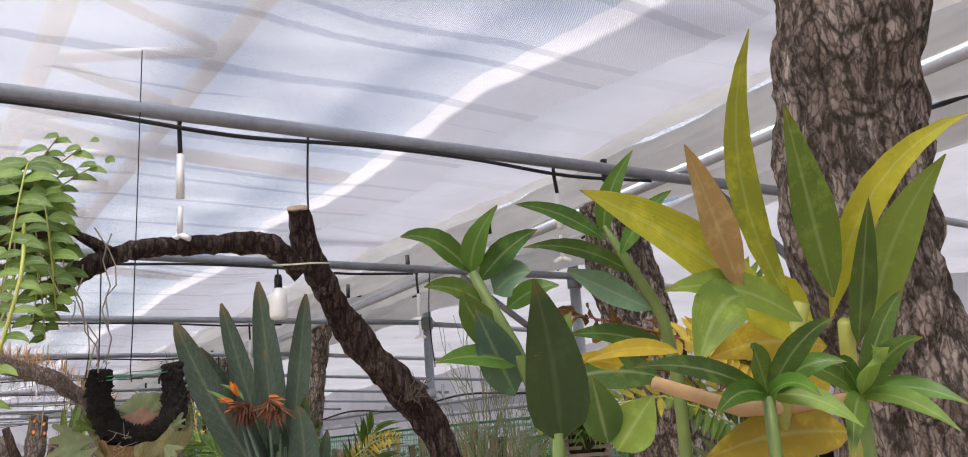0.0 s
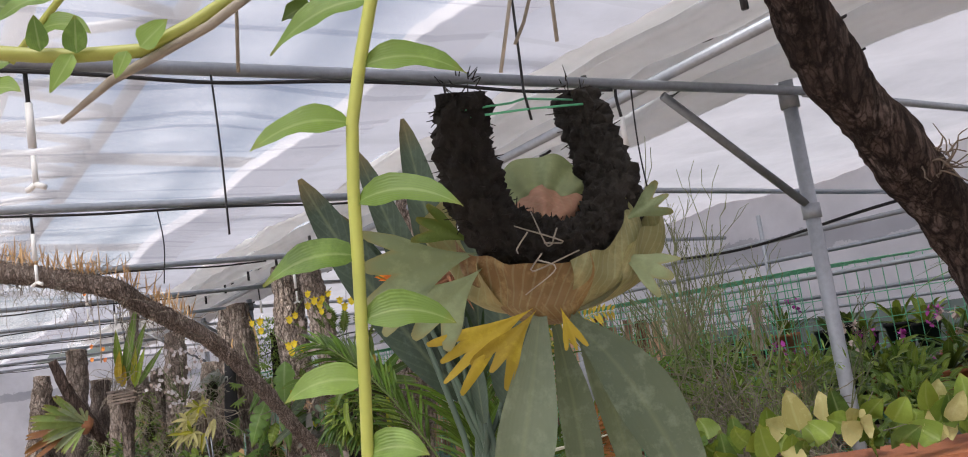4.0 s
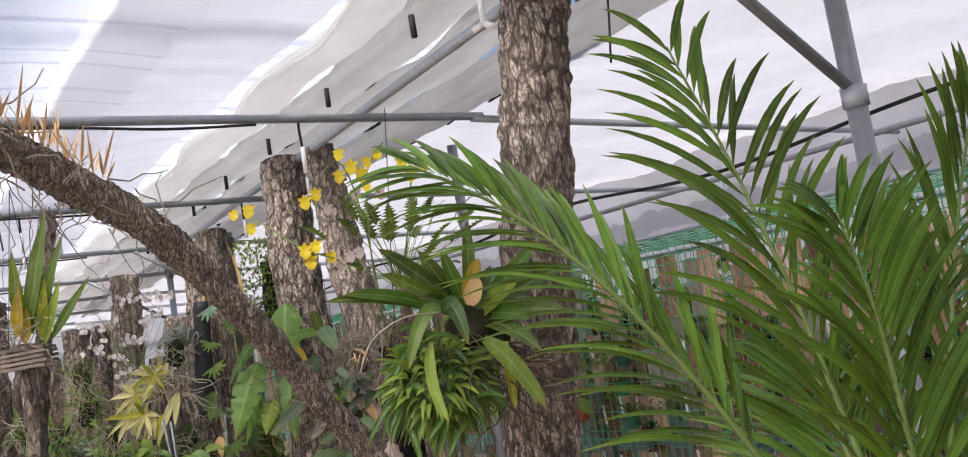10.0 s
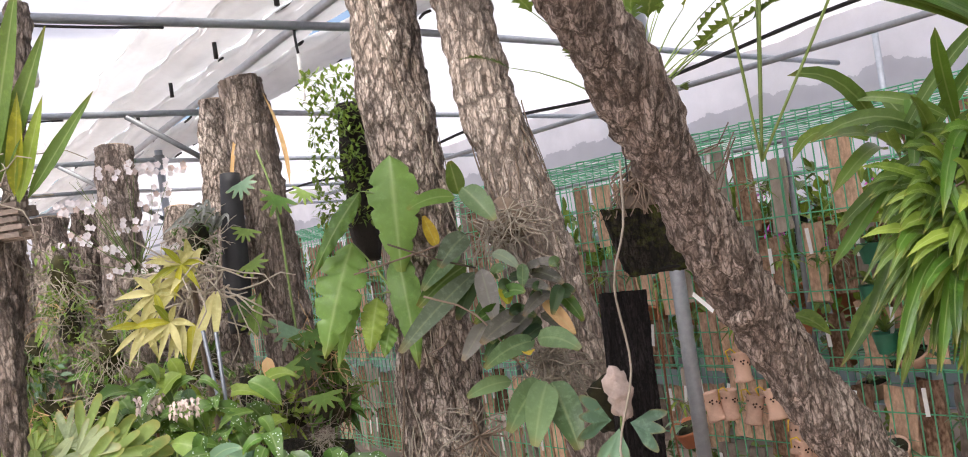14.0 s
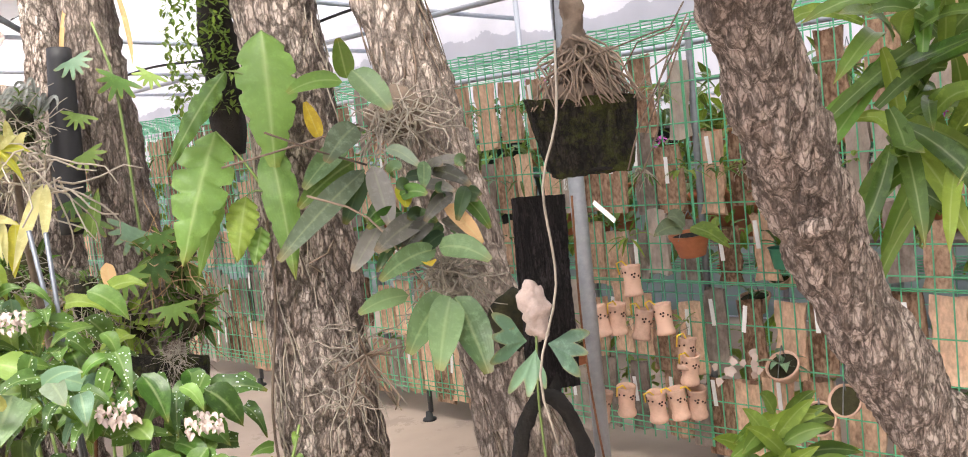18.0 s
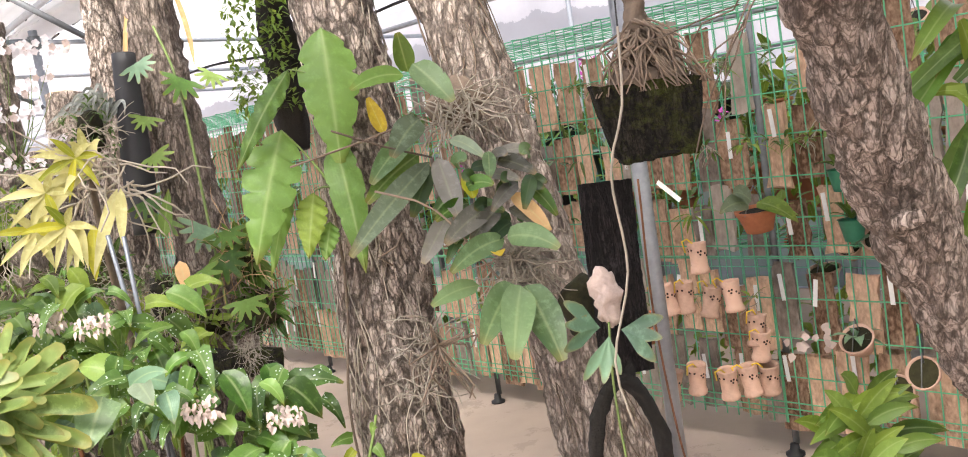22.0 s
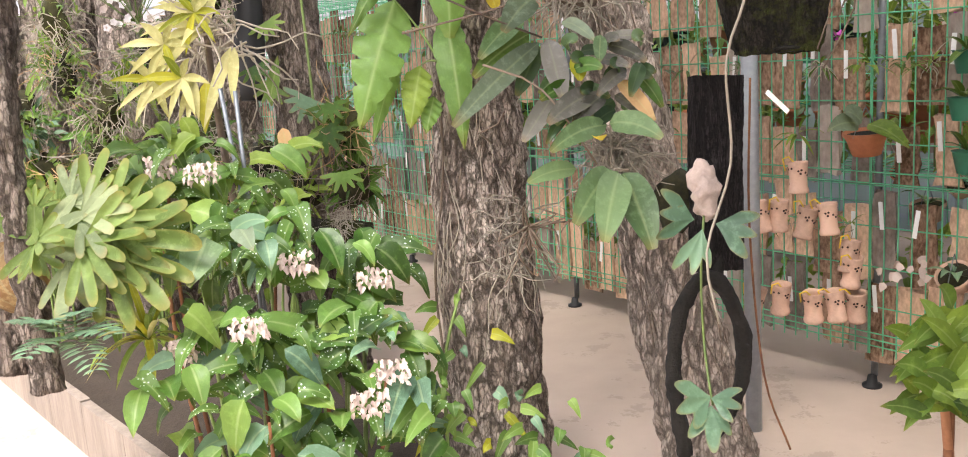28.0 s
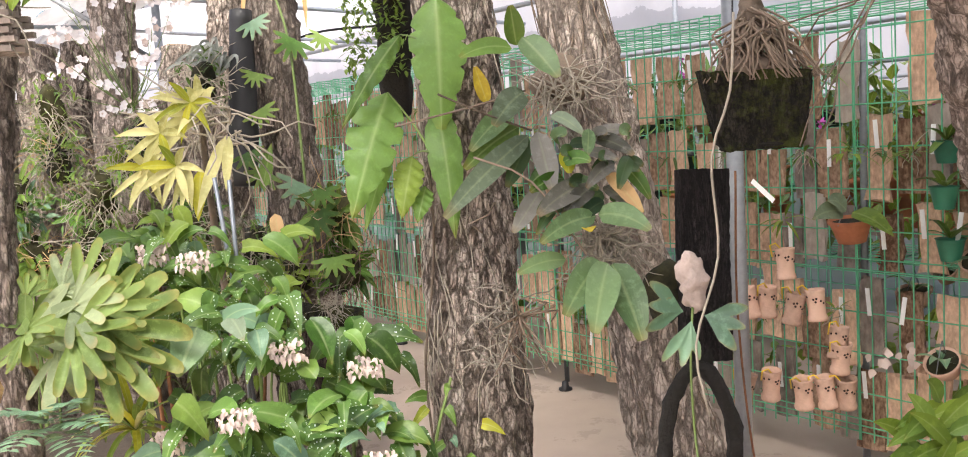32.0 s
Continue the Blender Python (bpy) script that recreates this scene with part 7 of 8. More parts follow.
def potfn(u, v):
    """Tapered box-like pot with rounded uneven sides."""
    a = 2 * math.pi * u
    sq = 1 / max(abs(math.cos(a)), abs(math.sin(a))) ** 0.75
    top, bot = (Pt[0] + Pt[1]) / 2, (Pt[2] + Pt[4]) / 2
    c = top.lerp(bot, v) + dep_ * 0.5
    ex = (Pt[1] - Pt[0]) * 0.58 * (1 - 0.24 * v) * (0.93 if v > 0.95 else 1)
    ey = dep_ * 0.5 * (1 - 0.25 * v)
    q = c + ex * math.cos(a) * sq * 0.8 + ey * math.sin(a) * sq * 0.8
    return q + rvec(0.002) + Vector((0, 0, 0.012 * noise.noise(q * 9)))


put("pot", sheet(s, potfn, 64, 22), "bark_moss", hp)
s = Shape()
PC = (Pt[0] + Pt[1]) / 2 + dep_ * 0.5
PB2 = (Pt[2] + Pt[4]) / 2 + dep_ * 0.5
put("base", blob(Shape(), PB2 + Vector((0, 0, 0.012)), (0.075, 0.06, 0.012), 0.1), "peat", hp)
put("root_ball", blob(Shape(), PC + Vector((0, 0, 0.0)), (0.085, 0.07, 0.04), 0.4, 18), "root_dark", hp)
s = Shape()
for k in range(120):
    q = PC + Vector((U(-.03, .03), U(-.03, .03), U(0.08, 0.13)))
    e = PC + Vector((U(-.13, .13), U(-.1, .06), -0.02))
    sweep(s, [(*q, 0.0028), (*(q.lerp(e, 0.35) + Vector((U(-.03, .03), U(-.03, .02), 0.015))), 0.0026), (*(q.lerp(e, 0.7) + Vector((U(-.03, .03), U(-.03, .02), 0.015))), 0.0022), (*e, 0.0014)], 0.02, 5)
put("stilt_root", s, "root_dark", hp, "brown stilt roots gripping the pot", kind="stuff")
put("trunk", sweep(Shape(), [(*(PC + Vector((0, 0, 0.02))), 0.022), (*(PC + Vector((0, 0, 0.14))), 0.024), (*(PC + Vector((0, 0, 0.24))), 0.026)], 0.01, 20, 0.012, 40), "root_dark", hp)
CR = PC + Vector((0, 0, 0.22))
for k in range(26):
    a, el = U(0, 6.28), U(0.15, 1.25)
    d = Vector((math.cos(a) * math.cos(el), math.sin(a) * math.cos(el), math.sin(el)))
    e = CR + d * U(0.22, 0.42)
    bend = Vector((0, 0, 0.05))
    st_ = put("petiole", rib(Shape(), CR, e, bend, 0.0032), "stem_green", hp)
    s = leaf(Shape(), e, e + d * 0.15 + Vector((0, 0, -0.03)), 0.075, (0, 0, 0.025), "ovate", 0.2, 17, None, 0.03, 0.62)
    put("blade", s, "yellow" if k == 4 else "strap", st_)
for b, t in (((-1.814, 7.493, 1.490), (-1.710, 7.400, 1.610)), ((-1.793, 7.486, 1.441), (-1.723, 7.375, 1.562)), ((-1.803, 7.530, 1.297), (-1.701, 7.396, 1.575)), ((-1.761, 7.535, 1.356), (-1.706, 7.433, 1.547)), ((-1.883, 7.501, 1.530), (-1.716, 7.436, 1.571)), ((-1.777, 7.564, 1.257), (-1.696, 7.417, 1.589))):
    put("long_root", wire_path(Shape(), [b, Vector(b).lerp(Vector(t), 0.3) + rvec(0.025), Vector(b).lerp(Vector(t), 0.65) + rvec(0.025), t], 0.0018), "root_dark", hp)
put("long_root", wire_path(Shape(), [(-1.945, 7.488, 1.567), (-1.963, 7.471, 1.415), (-2.002, 7.478, 1.287), (-1.985, 7.514, 1.086), (-2.037, 7.516, 0.906), (-2.014, 7.517, 0.755)], 0.0028), "root", hp, "long pale hanging root")
put("wire", wire_path(Shape(), [(-1.911, 7.600, 1.505), (-1.875, 7.665, 1.900), (-1.820, 7.762, 2.487)], 0.002), "black", hp)

# ---- cattleya on a slat mount and post ----
ct = thing("mounted_orchid", "upright orchid with yellowing bulbs on a small slat raft", "orchid", (-3.603, 8.029, 1.712))
CC = Vector((-3.621, 8.050, 1.678))
for lv in range(5):
    for sg in (-1, 0, 1):
        tilt = Matrix.Translation(CC) @ Matrix.Rotation(U(-.03, .03), 4, 'Y')
        put("slat", slab(Shape(), -0.10 + U(-.012, .006), 0.10 + U(-.006, .012), sg * 0.055 - 0.010, sg * 0.055 + 0.010, -0.05 + lv * 0.021, -0.036 + lv * 0.021, tilt), "grey_wood", ct, smooth=False)
for dx in (-0.07, 0.07):
    put("slat", slab(Shape(), dx - 0.008, dx + 0.008, -0.05, 0.05, -0.046, 0.046, Matrix.Translation(CC)), "grey_wood", ct, smooth=False)
leaves(ct, [((-3.604, 8.023, 1.787), (-3.416, 7.948, 2.338), 0.075, "strap"), ((-3.581, 8.026, 1.781), (-3.368, 7.965, 2.192), 0.07, "strap"), ((-3.621, 8.019, 1.816), (-3.592, 7.944, 2.162), 0.065, "lime"), ((-3.644, 8.020, 1.772), (-3.586, 7.957, 2.003), 0.06, "gold"), ((-3.540, 8.033, 1.746), (-3.468, 7.968, 2.022), 0.05, "yellow"), ((-3.506, 8.037, 1.737), (-3.255, 7.942, 1.991), 0.05, "strap"), ((-3.616, 8.026, 1.740), (-3.577, 7.996, 1.903), 0.06, "gold"), ((-3.535, 8.036, 1.720), (-3.404, 7.976, 2.006), 0.05, "lime")], "lance", FACE, 0.0, 0.3)
put("root", tangle(Shape(), CC + Vector((0, 0, 0.08)), 40, 0.22, 0.003, 0.4), "root", ct, kind="stuff")
trunk("slim grey log hanging under an orchid raft", [(CC.x - 0.005, CC.y, 0.55, 0.040), (CC.x - 0.012, CC.y, 1.1, 0.035), (CC.x - 0.008, CC.y, CC.z - 0.052, 0.030)], "bark_brown", 44, 0.010, "hanging_log")
for dx in (-0.09, 0.09):
    put("hanger", wire_path(Shape(), [CC + Vector((dx, 0, 0)), CC + Vector((dx * 0.3, 0, 0.55)), (CC.x, CC.y, 2.46)], 0.002), "black", ct)
# left staghorn on a dark stick
ls = thing("staghorn_on_stick", "green staghorn fern with brown edges on a leaning dark stick", "fern", (-3.807, 7.616, 1.563))
put("stick", sweep(Shape(), [(*(-3.897, 7.574, 1.981), 0.03), (*(-3.821, 7.599, 1.764), 0.04), (*(-3.689, 7.633, 1.512), 0.04), (*(-3.643, 7.668, 1.388), 0.036)], 0.04, 16, 0.01, 14), "bark_dark", ls)
for t, sp_, m in (((-3.841, 7.399, 1.718), 1.0, "stag"), ((-3.991, 7.392, 1.612), 1.2, "elkhorn"), ((-4.093, 7.394, 1.452), 0.9, "brownleaf"), ((-3.968, 7.381, 1.781), 1.0, "elkhorn"), ((-3.689, 7.470, 1.656), 1.1, "stag"), ((-3.943, 7.407, 1.477), 1.2, "stag"), ((-3.823, 7.427, 1.385), 1.0, "elkhorn")):
    put("frond", palmate(Shape(), (-3.674, 7.533, 1.516), t, (U(-.2, .2), -1.0, U(0.2, 0.8)), sp_ * 0.85, 3, 2, 0.38, 0.14, 2.6, 0.30, 0.14), m, ls)
put("shield", blob(Shape(), (-3.698, 7.550, 1.524), (0.05, 0.035, 0.06), 0.4, 14), "dry_brown", ls)
# slim spray of orange flowers on a hanging stem
og = thing("orange_spray", "thin hanging stem with small orange flowers", "flower", (-3.158, 6.646, 1.927))
put("stem", wire_path(Shape(), [(-3.108, 6.605, 2.503), (-3.131, 6.622, 2.267), (-3.143, 6.638, 2.044), (-3.159, 6.650, 1.874)], 0.004), "root", og)
for p in ((-3.202, 6.638, 1.976), (-3.139, 6.646, 1.952), (-3.207, 6.643, 1.900), (-3.135, 6.652, 1.888), (-3.225, 6.608, 2.313), (-3.201, 6.613, 2.288)):
    put("flower", dancing(p, 0.018), "flower_orange", og)
# white flower cloud on the trunks
wc = thing("white_flower_spray", "cloud of small white and pale pink orchid flowers", "orchid", (-3.786, 9.866, 1.628))
bunches = [Vector((-3.821, 9.857, 1.830)) + Vector((U(-.33, .22), U(-.2, .2), U(-0.36, 0.26))) for k in range(19)]
for k in range(150):
    p = bunches[k % 19] + Vector((U(-.07, .07), U(-.03, .03), U(-.03, .03)))
    s = Shape()
    for g in range(5):
        leaf(s, p, p + Vector((math.cos(g * 1.257), -0.25, math.sin(g * 1.257))) * 0.017, 0.017, (0, 0, 0), "round", 0.1, 4, (0, -1, 0.2))
    put("flower", s, "flower_pale" if k % 4 else "flower_white", wc)
s = Shape()
for k in range(24):
    b = Vector((-3.829, 9.875, 1.554))
    e = Vector((-3.821, 9.857, 1.830)) + Vector((U(-.3, .2), U(-.15, .15), U(-0.25, 0.25)))
    rib(s, b, e, rvec(0.06), 0.003)
put("stem", s, "stem_green", wc, "thin branching stems", kind="stuff")

# ---- plants round the end of the path ----
# elkhorn on a post
ek = thing("elkhorn_fern", "large pale green elkhorn fern with forked fronds on a hanging log", "fern", (-3.580, 8.017, 0.879))
EC = Vector((-3.592, 8.050, 0.945))
for t in ((-3.398, 8.033, 1.129), (-3.320, 7.981, 1.084), (-3.214, 7.927, 1.031), (-3.181, 7.894, 0.967), (-3.213, 7.864, 0.908), (-3.368, 7.845, 0.874), (-3.548, 7.876, 0.896), (-3.492, 8.076, 1.115), (-3.570, 8.035, 1.095), (-3.734, 8.011, 1.035), (-3.331, 7.898, 1.050), (-3.488, 7.825, 0.962), (-3.286, 7.800, 0.945)):
    b_ = EC.lerp(Vector(t), 0.08) + rvec(0.02)
    d_ = Vector(t) - b_
    fc = Vector((U(-.3, .3), -1.0, U(0.3, 0.8)))
    sd_ = d_.cross(fc).normalized()
    sh_ = Shape()
    fork = b_ + d_ * 0.50
    leaf(sh_, b_, fork + d_ * 0.10, 0.045, (0, 0, 0.01), "strap", 0.15, 6, fc)
    for g in (-0.75, 0.0, 0.75):
        ln = d_.length * U(0.48, 0.62)
        e = fork + (d_.normalized() * math.cos(g) + sd_ * math.sin(g)) * ln
        palmate(sh_, fork - d_ * 0.06, e, fc, U(1.0, 1.25), 3, 1, 0.46, 0.0, 3.2, 0.30, 0.10)
    put("frond", sh_, rnd.choice(("elkhorn", "elkhorn", "elkhorn", "stag")), ek)
put("log", sweep(Shape(), [(*(-3.594, 8.366, 2.393), 0.034), (*(-3.654, 8.230, 1.607), 0.036), (*(-3.686, 8.134, 1.056), 0.036), (*(-3.717, 8.074, 0.594), 0.040)], 0.012, 44, 0.010, 24, True, 0.008, 0.006), "bark_brown", ek)
put("shield", blob(Shape(), (-3.671, 8.078, 0.856), (0.09, 0.06, 0.10), 0.25), "frond_tan", ek)

# planting bed with a board edge
BED = [Vector((-3.892, 8.904, 0.439)), Vector((-3.325, 8.171, 0.304))]
kb = thing("bed_edge", "weathered brown board edge round the planting bed", "bed edge", (BED[1].x, BED[1].y, 0))
k0, k1 = Vector((BED[0].x, BED[0].y, 0)), Vector((BED[1].x, BED[1].y, 0))
kd = (k1 - k0).normalized()
kn = Vector((-kd.y, kd.x, 0))
for i in range(-3, 5):
    a = k0 + kd * (i * 0.42)
    m = Matrix(((kd.x, kn.x, 0, a.x), (kd.y, kn.y, 0, a.y), (0, 0, 1, 0), (0, 0, 0, 1)))
    put("board", slab(Shape(), 0.0, 0.416, -0.018, 0.018, 0.0, 0.21 + U(-.006, .006), m), "grey_wood", kb, smooth=False)
s = Shape()
bc = (k0 + k1) / 2 + kn * (0.46 if kn.x > 0 else -0.46)
mb = Matrix(((kd.x, kn.x, 0, bc.x), (kd.y, kn.y, 0, bc.y), (0, 0, 1, 0), (0, 0, 0, 1)))
sheet(s, lambda u, v: mb @ Vector(((u - 0.5) * 3.2, (v - 0.5) * 0.84, 0.13 + 0.03 * noise.noise(Vector((u * 9, v * 9, 1))))), 30, 14)
tagged(put("bed_soil", s, "soil"), "dark soil of the planting bed", "soil", "", "structure")

# mossy root tangles with small ferns on the trunks behind the bed
for c in ((-4.047, 9.55, 1.554), (-3.849, 9.45, 1.214), (-3.889, 9.35, 0.996), (-4.071, 9.6, 1.333), (-3.654, 9.4, 1.408), (-3.42, 9.45, 1.607), (-3.224, 9.2, 0.968), (-3.516, 9.3, 1.048)):
    mt = thing("mossy_tangle", "tangle of grey roots and small fern leaves on a trunk", "epiphyte", c, "trunk epiphytes")
    put("root", tangle(Shape(), c, 60, 0.17, 0.0022, 0.5), "root", mt, kind="stuff")
    put("moss", blob(Shape(), c, (0.05, 0.04, 0.08), 0.5, 14), "moss", mt)
    s = Shape()
    for k in range(120):
        b = Vector(c) + Vector((U(-.10, .10), U(-.07, .02), U(-.16, .13)))
        leaf(s, b, b + Vector((U(-.05, .05), U(-.04, .0), U(-.05, .03))), U(0.008, 0.016), (0, 0, 0.012), "lance", 0.25, 4)
    put("foliage", s, rnd.choice(("fern", "strap", "gloss")), mt, kind="stuff")

# begonia thicket
bg_ = thing("begonia", "tall begonia with white-spotted drooping leaves and pale flower clusters", "begonia", (-3.051, 8.079, 0.322))
bed_base = Vector(((-3.051, 8.079, 0.322)[0], (-3.051, 8.079, 0.322)[1], 0.1))
SPOTS = [(-3.365, 8.432, 1.094), (-3.229, 8.372, 1.073), (-3.086, 8.401, 0.986), (-3.024, 8.174, 0.864), (-3.107, 8.067, 0.811), (-3.174, 8.182, 0.874), (-2.913, 8.093, 0.721), (-2.830, 7.970, 0.619), (-2.954, 7.977, 0.627), (-3.042, 7.923, 0.589), (-3.142, 7.987, 0.640), (-2.895, 7.901, 0.503), (-2.741, 7.954, 0.550), (-2.833, 8.146, 0.751), (-3.186, 7.917, 0.523), (-3.015, 7.805, 0.506), (-2.802, 8.199, 0.770), (-3.277, 8.304, 0.963), (-3.390, 8.418, 1.007), (-2.713, 7.889, 0.475)]
for i, c in enumerate(SPOTS):
    c = Vector(c)
    s = Shape()
    g = bed_base.lerp(Vector((c.x, c.y, 0.1)), 0.8)
    sweep(s, [(*g, 0.008), (*(g.lerp(c, 0.5) + rvec(0.03)), 0.007), (*c, 0.004)], 0.05, 6)
    put("stem", s, "stem_green" if i % 3 else "dry_brown", bg_)
    for k in range(16):
        b = c + Vector((U(-.14, .14), U(-.1, .1), U(-.10, .13)))
        a = U(0, 6.28)
        dn = Vector((math.cos(a) * 0.6, math.sin(a) * 0.4 - 0.3, U(-1.1, 0.15))).normalized()
        ln = U(0.08, 0.145)
        kind_ = rnd.random()
        m = "spotted" if kind_ < 0.52 else rnd.choice(("gloss", "monstera", "monstera", "fern", "teal", "strap"))
        if i < 3:
            m = rnd.choice(("lime", "monstera", "spotted", "fern"))
        put("leaf", leaf(Shape(), b, b + dn * ln, ln * U(0.44, 0.62), (math.cos(a) * 0.012, -0.014, 0.03), "heart" if kind_ < 0.7 else "lance", 0.3, 7, (math.cos(a) * 0.5, -0.9, 0.8), 0.05), m, bg_)
for c in ((-3.325, 8.278, 1.092), (-3.205, 8.218, 1.070), (-3.033, 7.798, 0.747), (-2.764, 7.706, 0.581), (-2.945, 8.015, 0.848), (-2.754, 8.047, 0.784), (-2.713, 7.763, 0.625), (-3.236, 7.944, 0.663)):
    c = Vector(c)
    s = Shape()
    for k in range(70):
        b = c + Vector((U(-.042, .042), U(-.03, .03), U(-.022, .026)))
        leaf(s, b, b + rvec(0.011) + Vector((0, -0.003, -0.013)), 0.0105, (0, -0.004, 0.002), "broad", 0.3, 4, (U(-.5, .5), -1, 0.3))
    put("flower_head", s, "flower_white", bg_, "drooping head of pale pink-white flowers", kind="stuff")
# other bed plants
vd = thing("striped_plant", "cream-striped strap-leaved plant in the bed", "plant", (-3.341, 8.006, 0.701))
for k in range(26):
    b = Vector((-3.351, 8.050, 0.663))
    a = U(0, 6.28)
    e = b + Vector((math.cos(a) * 0.16, math.sin(a) * 0.12 - 0.03, U(-0.12, 0.16)))
    put("leaf", leaf(Shape(), b, e, 0.02, (0, 0, 0.07), "strap", 0.3, 6), rnd.choice(("lime", "cream", "lime", "yellow")), vd)
lp = thing("lance_plant", "thicket of narrow green lance leaves behind the elkhorn", "plant", (-3.276, 8.387, 0.857))
for k in range(90):
    b = Vector((-3.328, 8.435, 0.832)) + Vector((U(-.25, .2), U(-.2, .2), U(-0.35, 0.2)))
    e = b + Vector((U(-.1, .1), U(-.08, .04), U(-0.08, 0.12)))
    put("leaf", leaf(Shape(), b, e, U(0.018, 0.03), (0, 0, 0.03), "lance", 0.25, 5), rnd.choice(("strap", "lime", "fern")), lp)
tf = thing("teal_fern", "low blue-green fern fronds at the bed's edge", "fern", (-3.482, 7.864, 0.727))
for t in ((-3.494, 7.666, 0.752), (-3.470, 7.727, 0.814), (-3.393, 7.775, 0.822), (-3.309, 7.713, 0.776), (-3.336, 7.652, 0.714), (-3.562, 7.780, 0.806)):
    b = Vector((-3.489, 7.913, 0.712))
    f_ = put("frond", frond(Shape(), b, t, (0, 0, 0.05), 10, 0.06, 0.018, 0.2, 0.4), "teal", tf)
gl = thing("round_leaf_plant", "smooth round grey-green leaves among the begonia", "plant", (-3.174, 7.976, 0.856))
leaves(gl, [((-3.153, 7.988, 0.930), (-3.186, 7.890, 0.832), 0.10, "phal_green", 0.01), ((-3.091, 7.987, 0.941), (-2.987, 7.937, 0.970), 0.04, "teal", 0.03), ((-3.074, 7.989, 0.955), (-3.024, 7.897, 0.908), 0.06, "phal", 0.01), ((-3.007, 8.072, 0.868), (-3.005, 8.007, 0.786), 0.07, "gloss", 0.0)], "broad")

# twin steel stakes
for a, b in (((-3.166, 8.376, 1.283), (-3.145, 8.433, 0.865)), ((-3.120, 8.352, 1.274), (-3.131, 8.405, 0.878))):
    sk = thing("steel_stake", "slim galvanised steel stake stuck in the bed", "stake", b, "steel stakes")
    va_, vb_ = Vector(a), Vector(b)
    e = vb_ + (vb_ - va_) * ((vb_.z - 0.1) / (va_.z - vb_.z))
    put("rod", rod(va_, e, 0.0065, 8), "stake_steel", sk)

# dying pale-yellow tree plant
yp = thing("pale_yellow_plant", "dying plant with pale yellow strap leaves tied to a trunk", "plant", (-3.297, 8.736, 1.390))
YC, YD = (-3.272, 8.748, 1.466), (-3.311, 8.671, 1.305)
leaves(yp, [(YC, t, 0.030, "cream", 0.05) for t in ((-3.459, 8.583, 1.347), (-3.438, 8.600, 1.447), (-3.393, 8.666, 1.547), (-3.272, 8.722, 1.602), (-3.296, 8.664, 1.559), (-3.409, 8.588, 1.390), (-3.334, 8.605, 1.504), (-3.213, 8.711, 1.556), (-3.377, 8.575, 1.323), (-3.445, 8.572, 1.291), (-3.300, 8.536, 1.410))]
       + [(YD, t, 0.026, "cream", 0.03) for t in ((-3.341, 8.549, 1.182), (-3.279, 8.546, 1.183), (-3.402, 8.562, 1.242), (-3.309, 8.525, 1.172), (-3.348, 8.513, 1.268))]
       + [((-3.187, 8.683, 1.402), (-3.268, 8.541, 1.158), 0.04, "cream", 0.02), ((-3.177, 8.682, 1.401), (-3.174, 8.551, 1.235), 0.035, "cream", 0), ((-3.272, 8.669, 1.303), (-3.263, 8.539, 1.149), 0.05, "yellow", 0), ((-3.015, 9.612, 1.825), (-3.096, 9.705, 2.279), 0.022, "peach", (0.05, 0, 0)), ((-3.284, 9.627, 1.723), (-3.185, 9.710, 2.263), 0.018, "peach", (-0.06, 0, 0))], "lance")
for wc_ in ((-3.365, 8.592, 1.423), (-3.315, 8.551, 1.319), (-3.411, 8.595, 1.315), (-3.279, 8.645, 1.511)):
    for k in range(7):
        a = 0.9 * k + U(-.2, .2)
        e = Vector(wc_) + Vector((math.cos(a) * 0.11 - 0.02, -0.03, math.sin(a) * 0.10 - 0.03))
        put("leaf", leaf(Shape(), wc_, e, U(0.022, 0.03), (0, 0, 0.015), "lance", 0.3, 7, FACE, 0.05), rnd.choice(("cream", "cream", "yellow")), yp)
put("stem", sweep(Shape(), [(*(-3.210, 8.649, 0.633), 0.012), (*(-3.265, 8.727, 1.231), 0.012), (*YC, 0.010)], 0.05, 8), "root_dark", yp)
put("root", tangle(Shape(), (-3.242, 8.770, 1.425), 40, 0.25, 0.004, 0.4), "root", yp, kind="stuff")
# silver air plant and black pot
ap = thing("air_plant", "curly silver air plant tied to a trunk", "air plant", (-3.407, 9.624, 1.748))
AP = Vector((-3.384, 9.560, 1.648))
for k in range(26):
    a = 0.5 + 2.3 * k / 26 + U(-.15, .15)
    r = U(0.10, 0.17)
    mid = AP + Vector((math.cos(a) * r * 0.7, U(-.07, .03), math.sin(a) * r * 1.25))
    e = AP + Vector((math.cos(a) * r * 1.0 - 0.05, U(-.08, .0), math.sin(a) * r * 0.35 - 0.01))
    put("leaf", leaf(Shape(), AP, e, U(0.012, 0.018), (mid - (AP + e) / 2) * 1.5, "lance", 0.5, 12, (0.2, -1, 0.3)), "silver", ap)
bp = thing("black_tube_pot", "long black pot strapped to a trunk", "pot", (-3.285, 9.542, 1.537))
put("pot", sweep(Shape(), [(*(-3.300, 9.503, 1.202), 0.045), (*(-3.293, 9.528, 1.413), 0.062), (*(-3.277, 9.568, 1.760), 0.05), (*(-3.271, 9.585, 1.909), 0.045)], 0.05, 18), "black", bp)

